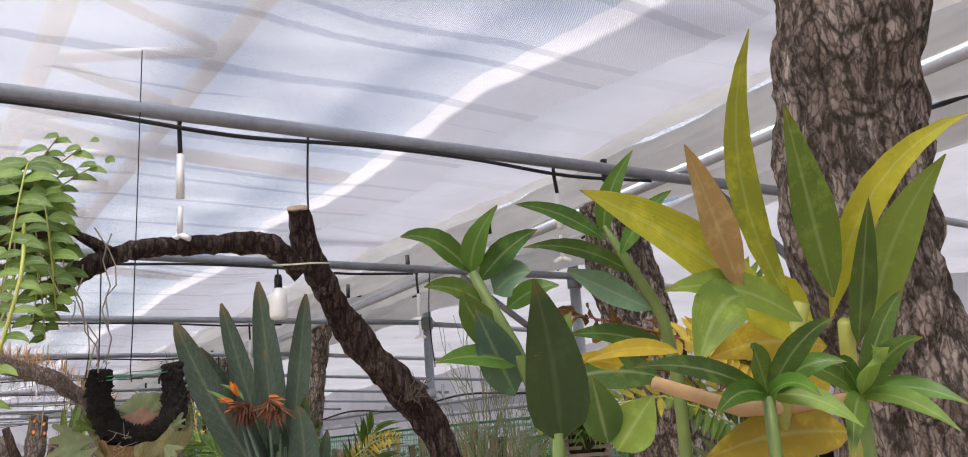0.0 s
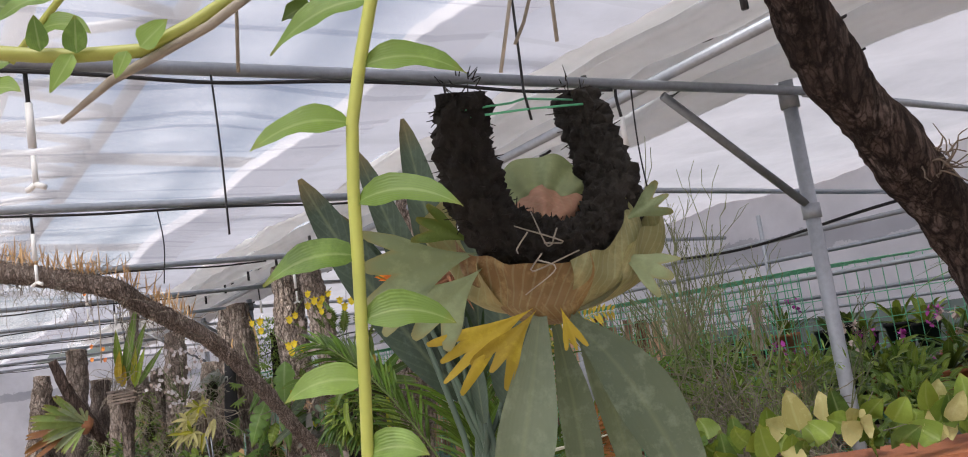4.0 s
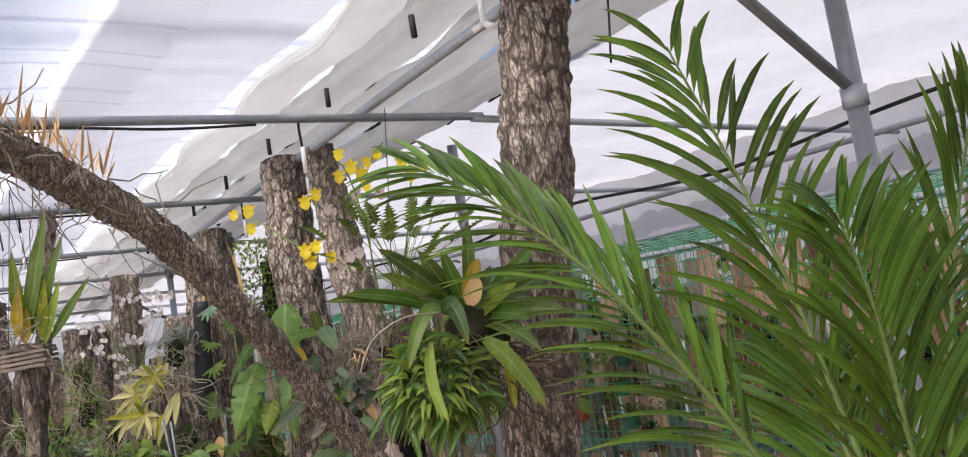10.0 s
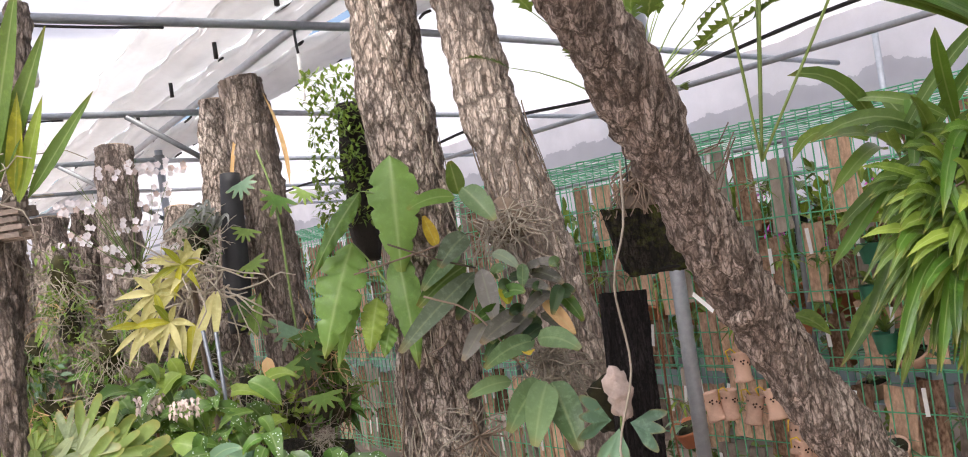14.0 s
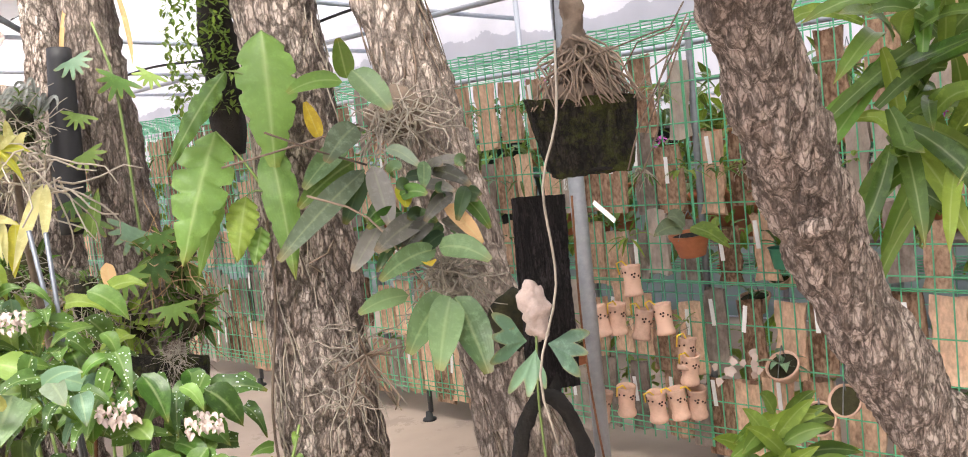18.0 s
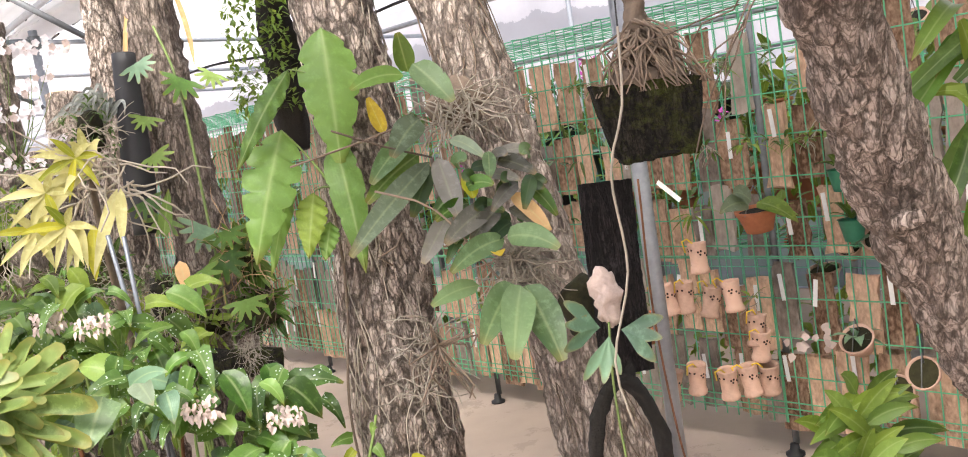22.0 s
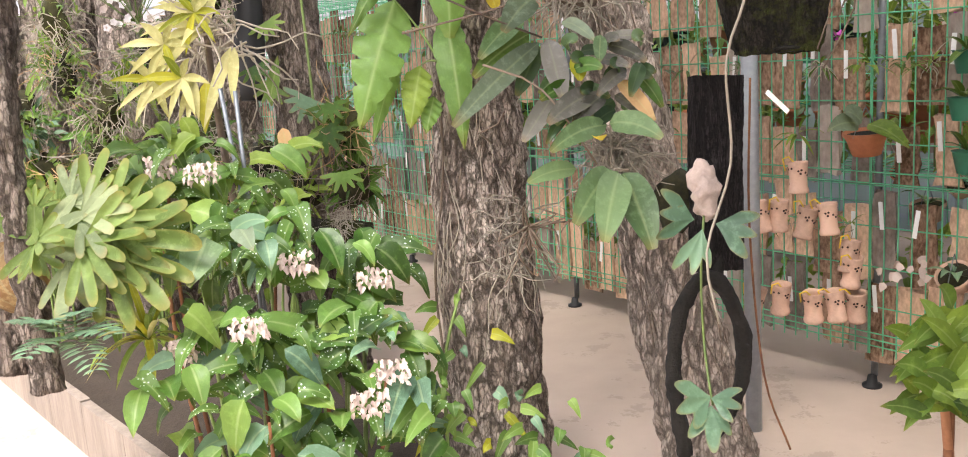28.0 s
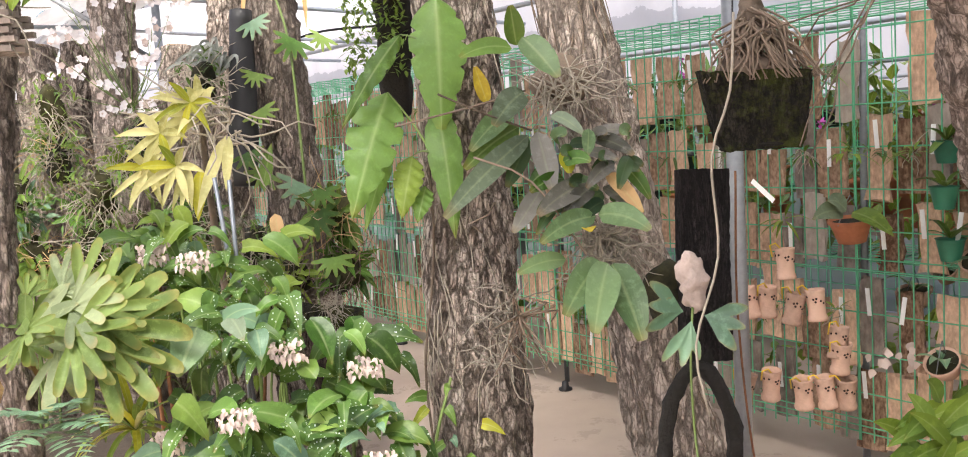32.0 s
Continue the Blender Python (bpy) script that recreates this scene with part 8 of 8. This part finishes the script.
# ---- orchids and creepers on the pale trunk ----
ph = thing("moth_orchid", "moth orchids with grey-green drooping leaves tied to a trunk", "orchid", (-2.215, 7.985, 1.137))
leaves(ph, [
    ((-2.292, 8.076, 1.347), (-2.526, 7.852, 1.171), 0.062, "phal", 0.02), ((-2.275, 8.026, 1.356), (-2.264, 7.878, 1.212), 0.062, "phal_dull", 0.0), ((-2.302, 8.045, 1.458), (-2.391, 7.933, 1.378), 0.07, "phal", 0.02), ((-2.236, 8.032, 1.396), (-2.173, 7.938, 1.342), 0.036, "phal", 0.02),
    ((-2.163, 7.920, 1.356), (-2.178, 7.869, 1.295), 0.034, "phal_green", 0.0), ((-2.142, 7.958, 1.346), (-2.060, 7.914, 1.346), 0.03, "phal_dull", 0.01), ((-2.146, 7.955, 1.332), (-2.065, 7.883, 1.287), 0.042, "phal_dull", 0.02), ((-2.167, 7.951, 1.301), (-2.103, 7.883, 1.277), 0.032, "phal_dull", 0.01),
    ((-2.220, 7.934, 1.308), (-2.222, 7.884, 1.254), 0.042, "yellow", 0.0), ((-2.101, 7.942, 1.267), (-2.187, 7.856, 1.218), 0.038, "phal_dull", 0.02), ((-2.173, 7.937, 1.223), (-2.311, 7.811, 1.166), 0.058, "phal_dull", 0.02), ((-2.136, 7.932, 1.200), (-2.196, 7.888, 1.167), 0.045, "dark", 0.01),
    ((-2.274, 7.982, 1.221), (-2.364, 7.887, 1.121), 0.05, "phal_dull", 0.0), ((-2.120, 7.939, 1.246), (-2.060, 7.839, 1.152), 0.042, "peach", 0.01), ((-2.132, 7.934, 1.213), (-2.072, 7.861, 1.160), 0.034, "phal_dull", 0.01), ((-2.164, 7.883, 1.146), (-2.312, 7.780, 1.105), 0.055, "phal_green", 0.03),
    ((-2.156, 7.883, 1.150), (-2.060, 7.772, 1.118), 0.062, "phal_green", 0.03), ((-2.244, 7.869, 1.049), (-2.367, 7.791, 1.037), 0.045, "phal_green", 0.02), ((-2.165, 7.824, 1.043), (-2.277, 7.690, 0.951), 0.074, "phal_green", 0.03), ((-2.155, 7.803, 1.042), (-2.223, 7.641, 0.918), 0.080, "phal_green", 0.03), ((-2.141, 7.822, 1.038), (-2.112, 7.672, 0.886), 0.088, "phal_green", 0.03),
    ((-2.191, 7.880, 1.122), (-2.191, 7.818, 1.118), 0.04, "gold", 0.01), ((-2.326, 8.100, 1.419), (-2.448, 8.007, 1.320), 0.06, "phal_green", 0.02), ((-2.314, 8.092, 1.371), (-2.466, 8.000, 1.276), 0.06, "strap", 0.02), ((-2.294, 8.075, 1.339), (-2.362, 8.006, 1.223), 0.05, "dark", 0.0), ((-2.291, 8.095, 1.599), (-2.219, 7.998, 1.487), 0.075, "phal_green", 0.01), ((-2.304, 8.135, 1.583), (-2.318, 8.096, 1.681), 0.055, "strap", 0.0), ((-2.317, 8.134, 1.576), (-2.458, 8.038, 1.553), 0.05, "monstera", 0.03), ((-2.391, 8.122, 1.438), (-2.417, 8.114, 1.533), 0.04, "gold", 0.0)], "round", FACE, 0.0, 0.22, 10)
s = Shape()
for c, n, sz in (((-2.187, 8.164, 1.467), 80, 0.16), ((-2.111, 7.986, 1.051), 90, 0.14), ((-2.355, 8.166, 0.862), 26, 0.15), ((-2.376, 8.224, 0.729), 16, 0.13), ((-2.134, 8.022, 1.080), 40, 0.1)):
    tangle(s, c, int(n * 1.2), sz, 0.0024, 0.35)
put("aerial_root", s, "root", ph, "tangled pale aerial roots", kind="stuff")
put("nest", blob(Shape(), (-2.158, 8.246, 1.478), (0.09, 0.06, 0.07), 0.4, 16), "root_dark", ph)
for pts in ([(-2.290, 8.028, 1.361), (-2.400, 7.938, 1.404), (-2.521, 7.903, 1.461)], [(-2.292, 8.097, 1.463), (-2.453, 8.046, 1.426), (-2.631, 7.997, 1.392)], [(-2.445, 7.923, 1.306), (-2.313, 7.885, 1.240), (-2.193, 7.868, 1.057)], [(-2.427, 8.090, 1.103), (-2.459, 8.045, 1.134), (-2.409, 8.077, 1.151), (-2.389, 8.101, 1.180)]):
    put("flower_spike", wire_path(Shape(), pts, 0.0028), "root_dark", ph)
s = Shape()
for k in range(13):
    a = U(-1.3, 1.0)
    c = Vector((-2.344, 8.096, 0.875))
    e = c + Vector((U(-.12, .1), U(-.06, .03), U(-.16, .12)))
    sweep(s, [(*c, 0.0032), (*(c.lerp(e, 0.5) + rvec(0.07)), 0.003), (*e, 0.002)], 0.03, 5)
put("loop_stem", s, "root_dark", ph, "looping grey stems", kind="stuff")

for k in range(26):
    b = Vector((-2.163, 7.949, 1.234)) + Vector((U(-.10, .10), U(-.04, .04), U(-.09, .11)))
    a = U(0, 6.28)
    e = b + Vector((math.cos(a) * 0.09, -0.05, math.sin(a) * 0.05 - 0.04)) * U(0.7, 1.1)
    put("leaf", leaf(Shape(), b, e, U(0.03, 0.046), (0, -0.01, 0.02), "round", 0.22, 8, FACE), rnd.choice(("phal_dull", "dark", "phal_green", "dark", "gloss")), ph)

mo = thing("climbing_monstera", "climbing plant with large holed and lobed leaves on the trunk", "monstera", (-2.596, 8.387, 1.022))


def monstera(base, tip, w, m="monstera", lobes=6, deep=0.5, phase=0.0):
    """A broad hanging blade, cut into soft rounded lobes between its side veins."""
    b, t = Vector(base), Vector(tip)
    d = t - b
    up = Vector(FACE).normalized()
    sd = d.cross(up).normalized()
    nr = sd.cross(d).normalized()

    def fn(u, v):
        x = 2 * v - 1
        side = 0.5 if x > 0 else 0.0
        env = PROFILE["ovate"](u)
        gap = max(0.0, math.cos(2 * math.pi * (u * lobes + side + phase))) ** 5
        gap *= deep * min(1.0, 6 * u) * (1 - u * 0.5)
        h = w * 0.5 * env * (1 - gap)
        slope = abs(x) * 0.16 * env
        q = b + d * (u + slope * 0.35 * (1 - u)) + sd * x * h
        bow = 0.10 * d.length * math.sin(math.pi * u) - 0.06 * abs(x) ** 1.5 * w
        return q + nr * (bow + 0.004 * math.sin(2 * math.pi * u * lobes + 3 * x) * abs(x))
    return put("leaf", sheet(Shape(), fn, 54, 10), m, mo)


monstera((-2.654, 8.319, 1.491), (-2.767, 8.165, 1.157), 0.150, "monstera", 5, 0.50)
monstera((-2.608, 8.335, 1.649), (-2.781, 8.214, 1.396), 0.062, "monstera", 5, 0.2, 0.2)
monstera((-2.501, 8.393, 1.757), (-2.512, 8.276, 1.357), 0.165, "monstera", 5, 0.28, 0.4)
monstera((-2.519, 8.338, 1.453), (-2.495, 8.182, 1.083), 0.100, "monstera", 4, 0.2, 0.1)
monstera((-2.597, 8.295, 1.310), (-2.637, 8.197, 1.145), 0.085, "lime", 6, 0.22)
monstera((-2.566, 8.283, 1.224), (-2.596, 8.213, 1.129), 0.060, "monstera", 5, 0.2)
monstera((-2.659, 8.352, 1.340), (-2.742, 8.229, 1.112), 0.052, "monstera", 5, 0.2)
put("stem", sweep(Shape(), [(*(-2.595, 8.229, 0.474), 0.004), (*(-2.603, 8.292, 0.713), 0.004), (*(-2.557, 8.345, 1.025), 0.004), (*(-2.553, 8.381, 1.340), 0.004)], 0.05, 6), "root_dark", mo)
for b, t in (((-2.542, 8.292, 1.313), (-2.654, 8.319, 1.491)), ((-2.542, 8.292, 1.313), (-2.597, 8.295, 1.310)), ((-2.530, 8.326, 1.606), (-2.608, 8.335, 1.649)), ((-2.517, 8.339, 1.296), (-2.501, 8.393, 1.757))):
    put("petiole", rib(Shape(), b, t, (0, 0, 0.02), 0.005), "stem_green", mo)
# small creeping leaves on the farther trunk and at the foot of the pale trunk
cr = thing("small_creeper", "small-leaved creeper on a grey trunk", "creeper", (-3.164, 9.484, 1.528))
for c, w, m in (((-3.220, 9.527, 1.863), 0.10, "teal"), ((-3.217, 9.502, 1.654), 0.09, "fern"), ((-3.053, 9.508, 1.778), 0.12, "gloss"), ((-3.215, 9.484, 1.506), 0.09, "fern"), ((-2.937, 9.502, 1.783), 0.08, "fern"), ((-3.063, 9.440, 1.202), 0.14, "teal"), ((-3.010, 9.323, 1.085), 0.14, "gloss"), ((-3.093, 9.223, 1.052), 0.12, "monstera"), ((-2.980, 9.332, 1.179), 0.12, "gloss"), ((-2.928, 9.100, 0.939), 0.12, "monstera"), ((-3.190, 9.353, 1.263), 0.1, "strap"), ((-3.256, 9.366, 1.339), 0.1, "gloss")):
    c = Vector(c)
    s = fan(Shape(), c, c + Vector((U(-.5, .5) * w, -0.02, -w * 0.7)), FACE, 3.6, 7, 0.5, 0.05, 0.15)
    put("leaf", s, m, cr)
put("stem", sweep(Shape(), [(*(-3.027, 9.374, 0.660), 0.006), (*(-3.054, 9.460, 1.201), 0.006), (*(-3.078, 9.526, 1.745), 0.006), (*(-3.138, 9.579, 1.999), 0.005)], 0.06, 6), "stem_green", cr)
leaves(cr, [((-3.131, 9.131, 1.110), (-3.109, 9.065, 0.991), 0.05, "peach"), ((-3.170, 9.144, 1.203), (-3.125, 9.161, 1.369), 0.05, "strap")], "ovate")
vc = thing("foot_creeper", "fresh green climbing creeper at the foot of the trunk", "creeper", (-2.561, 7.975, 0.426))
for k in range(70):
    g = rnd.choice(((-2.610, 8.113, 0.621), (-2.632, 7.999, 0.541), (-2.549, 8.050, 0.567), (-2.401, 7.969, 0.430), (-2.561, 7.928, 0.445), (-2.472, 7.870, 0.428), (-2.636, 7.887, 0.485), (-2.321, 7.857, 0.387), (-2.184, 7.834, 0.304), (-2.335, 7.850, 0.330)))
    b = Vector(g) + Vector((U(-.09, .09), U(-.06, .05), U(-.09, .09)))
    a = U(0, 6.28)
    put("leaf", leaf(Shape(), b, b + Vector((math.cos(a) * 0.06, -0.02, U(-0.09, 0.0))), U(0.028, 0.045), (0, -0.01, 0.015), "heart", 0.2, 5, FACE, 0.04), rnd.choice(("fern", "teal", "monstera", "fern", "strap")) if k % 12 else "yellow", vc)
put("stem", sweep(Shape(), [((-2.600, 8.060, 0.324)[0], (-2.600, 8.060, 0.324)[1], 0.0, 0.006), (*(-2.596, 8.108, 0.481), 0.005), (*(-2.535, 8.175, 0.701), 0.004)], 0.05, 6), "stem_green", vc)
lg = thing("large_leaf_plant", "broad grey-green lobed leaves near the floor", "plant", (-2.702, 7.748, 0.547))
leaves(lg, [((-2.685, 7.808, 0.599), (-2.728, 7.642, 0.513), 0.08, "teal", 0.02), ((-2.657, 7.804, 0.582), (-2.633, 7.687, 0.506), 0.07, "teal", 0.02), ((-2.629, 7.695, 0.547), (-2.685, 7.589, 0.511), 0.06, "monstera", 0.02)], "heart")

# ---- charred board, shell and vine loop on the leaning trunk ----
cb = thing("charred_board", "charred black upright board leaning on a trunk", "board", (-1.950, 7.765, 0.760))
q0, q1 = Vector((-1.923, 7.809, 1.247)), Vector((-1.943, 7.772, 0.803))
dz = (q0 - q1).normalized()
sd = dz.cross(Vector((0.1, -1, 0))).normalized()
mbd = Matrix(((sd.x, dz.cross(sd).x, dz.x, q1.x), (sd.y, dz.cross(sd).y, dz.y, q1.y), (sd.z, dz.cross(sd).z, dz.z, q1.z), (0, 0, 0, 1)))
h_ = (q0 - q1).length


def board(u, v):
    a = 2 * math.pi * u
    x = 0.06 * max(-1, min(1, 1.35 * math.cos(a)))
    y = 0.022 * max(-1, min(1, 1.35 * math.sin(a)))
    p = mbd @ Vector((x, y, v * h_))
    return p + rvec(0.0012) + Vector((0.004, 0, 0)) * noise.noise(Vector((p.x * 90, p.y * 90, p.z * 5)))


put("board", sheet(Shape(), board, 48, 40), "black_board", cb)
put("board_end", slab(Shape(), -0.055, 0.055, -0.018, 0.018, h_ - 0.012, h_ - 0.002, mbd), "black_board", cb, smooth=False)
put("moss_lump", blob(Shape(), (-1.993, 7.941, 0.939), (0.055, 0.05, 0.08), 0.35, 14), "moss", cb)
sh = thing("shell", "pinkish white rough shell tied to the board", "shell", (-2.005, 7.642, 0.974))
put("shell_body", blob(Shape(), (-1.995, 7.668, 1.006), (0.034, 0.02, 0.058), 0.55, 26, 30, 18), "shell", sh)
hl = thing("lobed_creeper", "creeper with three-lobed blue-green leaves on the board", "creeper", (-2.010, 7.637, 0.944))
for b, t, sp_ in (((-2.030, 7.625, 0.955), (-2.122, 7.595, 0.990), 1.3), ((-1.988, 7.615, 0.945), (-1.905, 7.555, 0.925), 1.3), ((-2.015, 7.620, 0.935), (-2.052, 7.573, 0.850), 1.0), ((-2.019, 7.571, 0.575), (-2.108, 7.524, 0.570), 1.5), ((-2.019, 7.571, 0.572), (-1.972, 7.519, 0.572), 1.3), ((-2.020, 7.569, 0.556), (-2.033, 7.510, 0.490), 1.5)):
    put("leaf", palmate(Shape(), b, Vector(b).lerp(Vector(t), 1.08), FACE, sp_ * 1.25, 3, 1, 0.36, 0.0, 1.7, 0.08, 0.06), "teal", hl)
put("stem", wire_path(Shape(), [(-2.000, 7.660, 0.959), (-2.011, 7.656, 0.822), (-2.009, 7.647, 0.655), (-2.011, 7.587, 0.548)], 0.003), "stem_green", hl)
vl = thing("vine_loop", "thick black fibrous vine bent into a loop", "vine", (-1.971, 7.756, 0.476))
put("vine", sweep(Shape(), [(*(-2.035, 7.739, 0.365), 0.017), (*(-2.056, 7.745, 0.565), 0.018), (*(-2.035, 7.750, 0.712), 0.018), (*(-1.985, 7.741, 0.792), 0.018), (*(-1.937, 7.735, 0.767), 0.018), (*(-1.896, 7.735, 0.660), 0.018), (*(-1.894, 7.736, 0.554), 0.017), (*(-1.925, 7.751, 0.459), 0.016), (*(-1.961, 7.761, 0.395), 0.015)], 0.012, 22, 0.004, 40, True, 0.006), "peat", vl)
put("vine", sweep(Shape(), [(*(-1.903, 7.825, 0.996), 0.016), (*(-1.926, 7.784, 0.872), 0.017), (*(-1.955, 7.747, 0.773), 0.017)], 0.012, 18, 0.004, 40), "peat", vl)
wr = thing("hanging_wire", "thin dark wire hanging down to the floor", "wire", (-1.803, 7.733, 0.385))
put("cord", wire_path(Shape(), [(-1.819, 7.884, 1.233), (-1.829, 7.872, 0.877), (-1.786, 7.902, 0.483), (-1.716, 7.912, 0.272)], 0.003), "dry_brown", wr)

# dark fibrous slab with a small-leaved cascade, between the trunks
fs = thing("fern_slab", "dark fibre slab hung with a cascade of tiny leaves", "mounted plant", (-2.641, 8.758, 1.592))
put("slab", sweep(Shape(), [(*(-2.636, 8.739, 1.432), 0.045), (*(-2.637, 8.765, 1.651), 0.06), (*(-2.632, 8.807, 2.009), 0.05)], 0.03, 18, 0.012, 20), "peat", fs)
s = Shape()
for k in range(900):
    b = Vector((-2.700, 8.710, 1.760)) + Vector((U(-.09, .10), U(-.09, .03), U(-0.20, 0.36)))
    blade(s, b, b + rvec(0.03), 0.013)
put("foliage", s, "fern", fs, "cascade of tiny leaves", kind="stuff")
# mossy log piece on a short upright
lg2 = thing("mossy_log", "short mossy log lying across an upright stump", "log", (-3.052, 9.101, 0.355))
lp0 = Vector((-3.032, 9.211, 0.690))
put("log", sweep(Shape(), [(*(-3.117, 9.168, 0.717), 0.05), (*(-2.978, 9.159, 0.700), 0.055), (*(-2.844, 9.151, 0.686), 0.045)], 0.02, 20, 0.012, 16), "bark_moss", lg2)
put("upright", sweep(Shape(), [(lp0.x, lp0.y, 0, 0.06), (lp0.x, lp0.y, 0.3, 0.055), (*(lp0 - Vector((0, 0, 0.03))), 0.05)], 0.04, 16, 0.012, 14), "bark_dark", lg2)
put("moss", tangle(Shape(), (-2.945, 9.130, 0.742), 150, 0.09, 0.0011, 0.5), "root", lg2, kind="stuff")
s = Shape()
for k in range(30):
    b = Vector((-2.906, 9.100, 0.666)) + Vector((U(-.1, .1), U(-.03, .03), 0))
    sweep(s, [(*b, 0.0014), (*(b + Vector((U(-.02, .02), 0, -U(0.08, 0.2)))), 0.0008)], 1, 4)
put("hanging_moss", s, "root", lg2, kind="stuff")

# bright leafy plant at the right edge
re_ = thing("leafy_cane_plant", "leafy green cane plant beside the path", "plant", (-1.658, 7.269, 0.384))
for k in range(60):
    c = Vector(rnd.choice(((-1.691, 7.284, 0.748), (-1.643, 7.289, 0.790), (-1.700, 7.225, 0.700), (-1.625, 7.277, 0.721), (-1.610, 7.260, 0.631), (-1.699, 7.267, 0.648)))) + rvec(0.03)
    a = U(0, 6.28)
    put("leaf", leaf(Shape(), c, c + Vector((math.cos(a) * 0.11, -0.03, math.sin(a) * 0.06 + U(-.02, .05))), 0.034, (0, 0, 0.02), "lance", 0.3, 6, FACE), rnd.choice(("fern", "lime", "strap")), re_)
for t in ((-1.616, 7.336, 0.773), (-1.668, 7.327, 0.708)):
    put("cane", sweep(Shape(), [((-1.633, 7.314, 0.357)[0], (-1.633, 7.314, 0.357)[1], 0.0, 0.012), (*(-1.620, 7.343, 0.522), 0.01), (*t, 0.006)], 0.06, 8), "dry_brown", re_)
# extra small mounted plants on the planks
for k in range(80):
    a, z = U(2.6, 8.6), rnd.choice((1.5, 1.2, 0.95, 0.62))
    p = L(a, -0.80, z)
    mp_ = thing("mounted_plant", "small orchid mounted on a bark plank", "orchid", p, "mounted orchids")
    put("leaves", rosette(Shape(), p, rnd.choice((4, 6, 9)), U(0.05, 0.12), 0.016, (-0.4, 0.9), 0.4, "lance", tuple(BX * 0.6), 1.0, 0.3, 4), rnd.choice(("teal", "strap", "fern", "gloss", "lime")), mp_)
    if k % 3 == 0:
        put("root", tangle(Shape(), p, 10, 0.06, 0.002, 0.5), "root", mp_, kind="stuff")
# leafy backdrop plants behind the fence
for k in range(72):
    a = 1.6 + k * 0.104 + U(-.08, .08)
    p = L(a, -1.02 - U(0, 0.22), (0.8, 0.15, 1.2)[k % 3])
    t = thing("shelf_plant", "bright green leafy plant behind the fence", "plant", p, "shelf plants")
    s = Shape()
    for j in range(70):
        b = p + Vector((U(-.17, .17), U(-.1, .1), U(0.02, 0.36)))
        leaf(s, b, b + rvec(0.08), 0.04, (0, 0, 0.01), "ovate", 0.2, 4)
    put("foliage", s, rnd.choice(("lime", "fern", "strap", "lime")), t, kind="stuff")
    put("stem", rod(p, p + Vector((0, 0, 0.3)), 0.006, 6), "stem_green", t)


# thin roots and withered strings that run over the trunks and hang about them
for row_, m in ((TR1, "root"), (TR2, "root_dark")):
    web = Shape()
    track = curve(row_[1:5], 0.04)
    for k in range(48):
        i = rnd.randrange(len(track) - 8)
        g = U(2.6, 6.8)
        pts = []
        for j in range(0, 8, 2):
            p, r = track[i + j]
            g += U(-0.3, 0.3)
            pts.append((*(p + Vector((math.cos(g), math.sin(g), 0)) * (r * U(1.0, 1.1))), U(0.0012, 0.0026)))
        sweep(web, pts, 0.03, 4, caps=False)
    tagged(put("bark_root", web, m), "thin dry roots clinging to the trunk bark", "roots", "", "stuff")

# moss, dry grass and small ferns that grow on the row of trunks
for k, c in enumerate(((-4.515, 10.172, 1.200), (-4.319, 10.235, 1.389), (-4.127, 10.089, 1.094), (-3.894, 10.001, 1.311), (-4.420, 10.132, 0.905), (-3.787, 9.859, 1.008), (-3.566, 9.852, 1.049), (-3.425, 9.716, 0.810), (-4.166, 9.958, 0.826), (-4.868, 10.451, 1.266), (-5.103, 10.429, 0.976), (-3.146, 9.451, 0.831), (-3.262, 9.496, 0.730), (-2.942, 9.469, 1.068), (-2.920, 9.441, 0.842), (-3.969, 9.950, 0.842))):
    c = Vector(c)
    t = thing("trunk_tuft", "tuft of moss, dry roots and small green leaves on a trunk", "epiphyte", c, "trunk tufts")
    put("moss", blob(Shape(), c, (0.08, 0.06, 0.09), 0.5, 14), "moss", t)
    put("dry_grass", tangle(Shape(), c + Vector((0, -0.05, 0)), 36, 0.24, 0.002, 0.5), ("root", "dry_tan", "root_dark")[k % 3], t, kind="stuff")
    s = Shape()
    for j in range(40):
        d = rvec(1)
        d.y = -abs(d.y)
        b = c + d * 0.06
        leaf(s, b, b + d * U(0.05, 0.13) + Vector((0, 0, U(-0.07, 0.05))), U(0.012, 0.03), (0, 0, 0.02), ("lance", "strap", "ovate")[k % 3], 0.25, 4, FACE)
    put("foliage", s, ("fern", "strap", "gloss", "lime")[k % 4], t, kind="stuff")
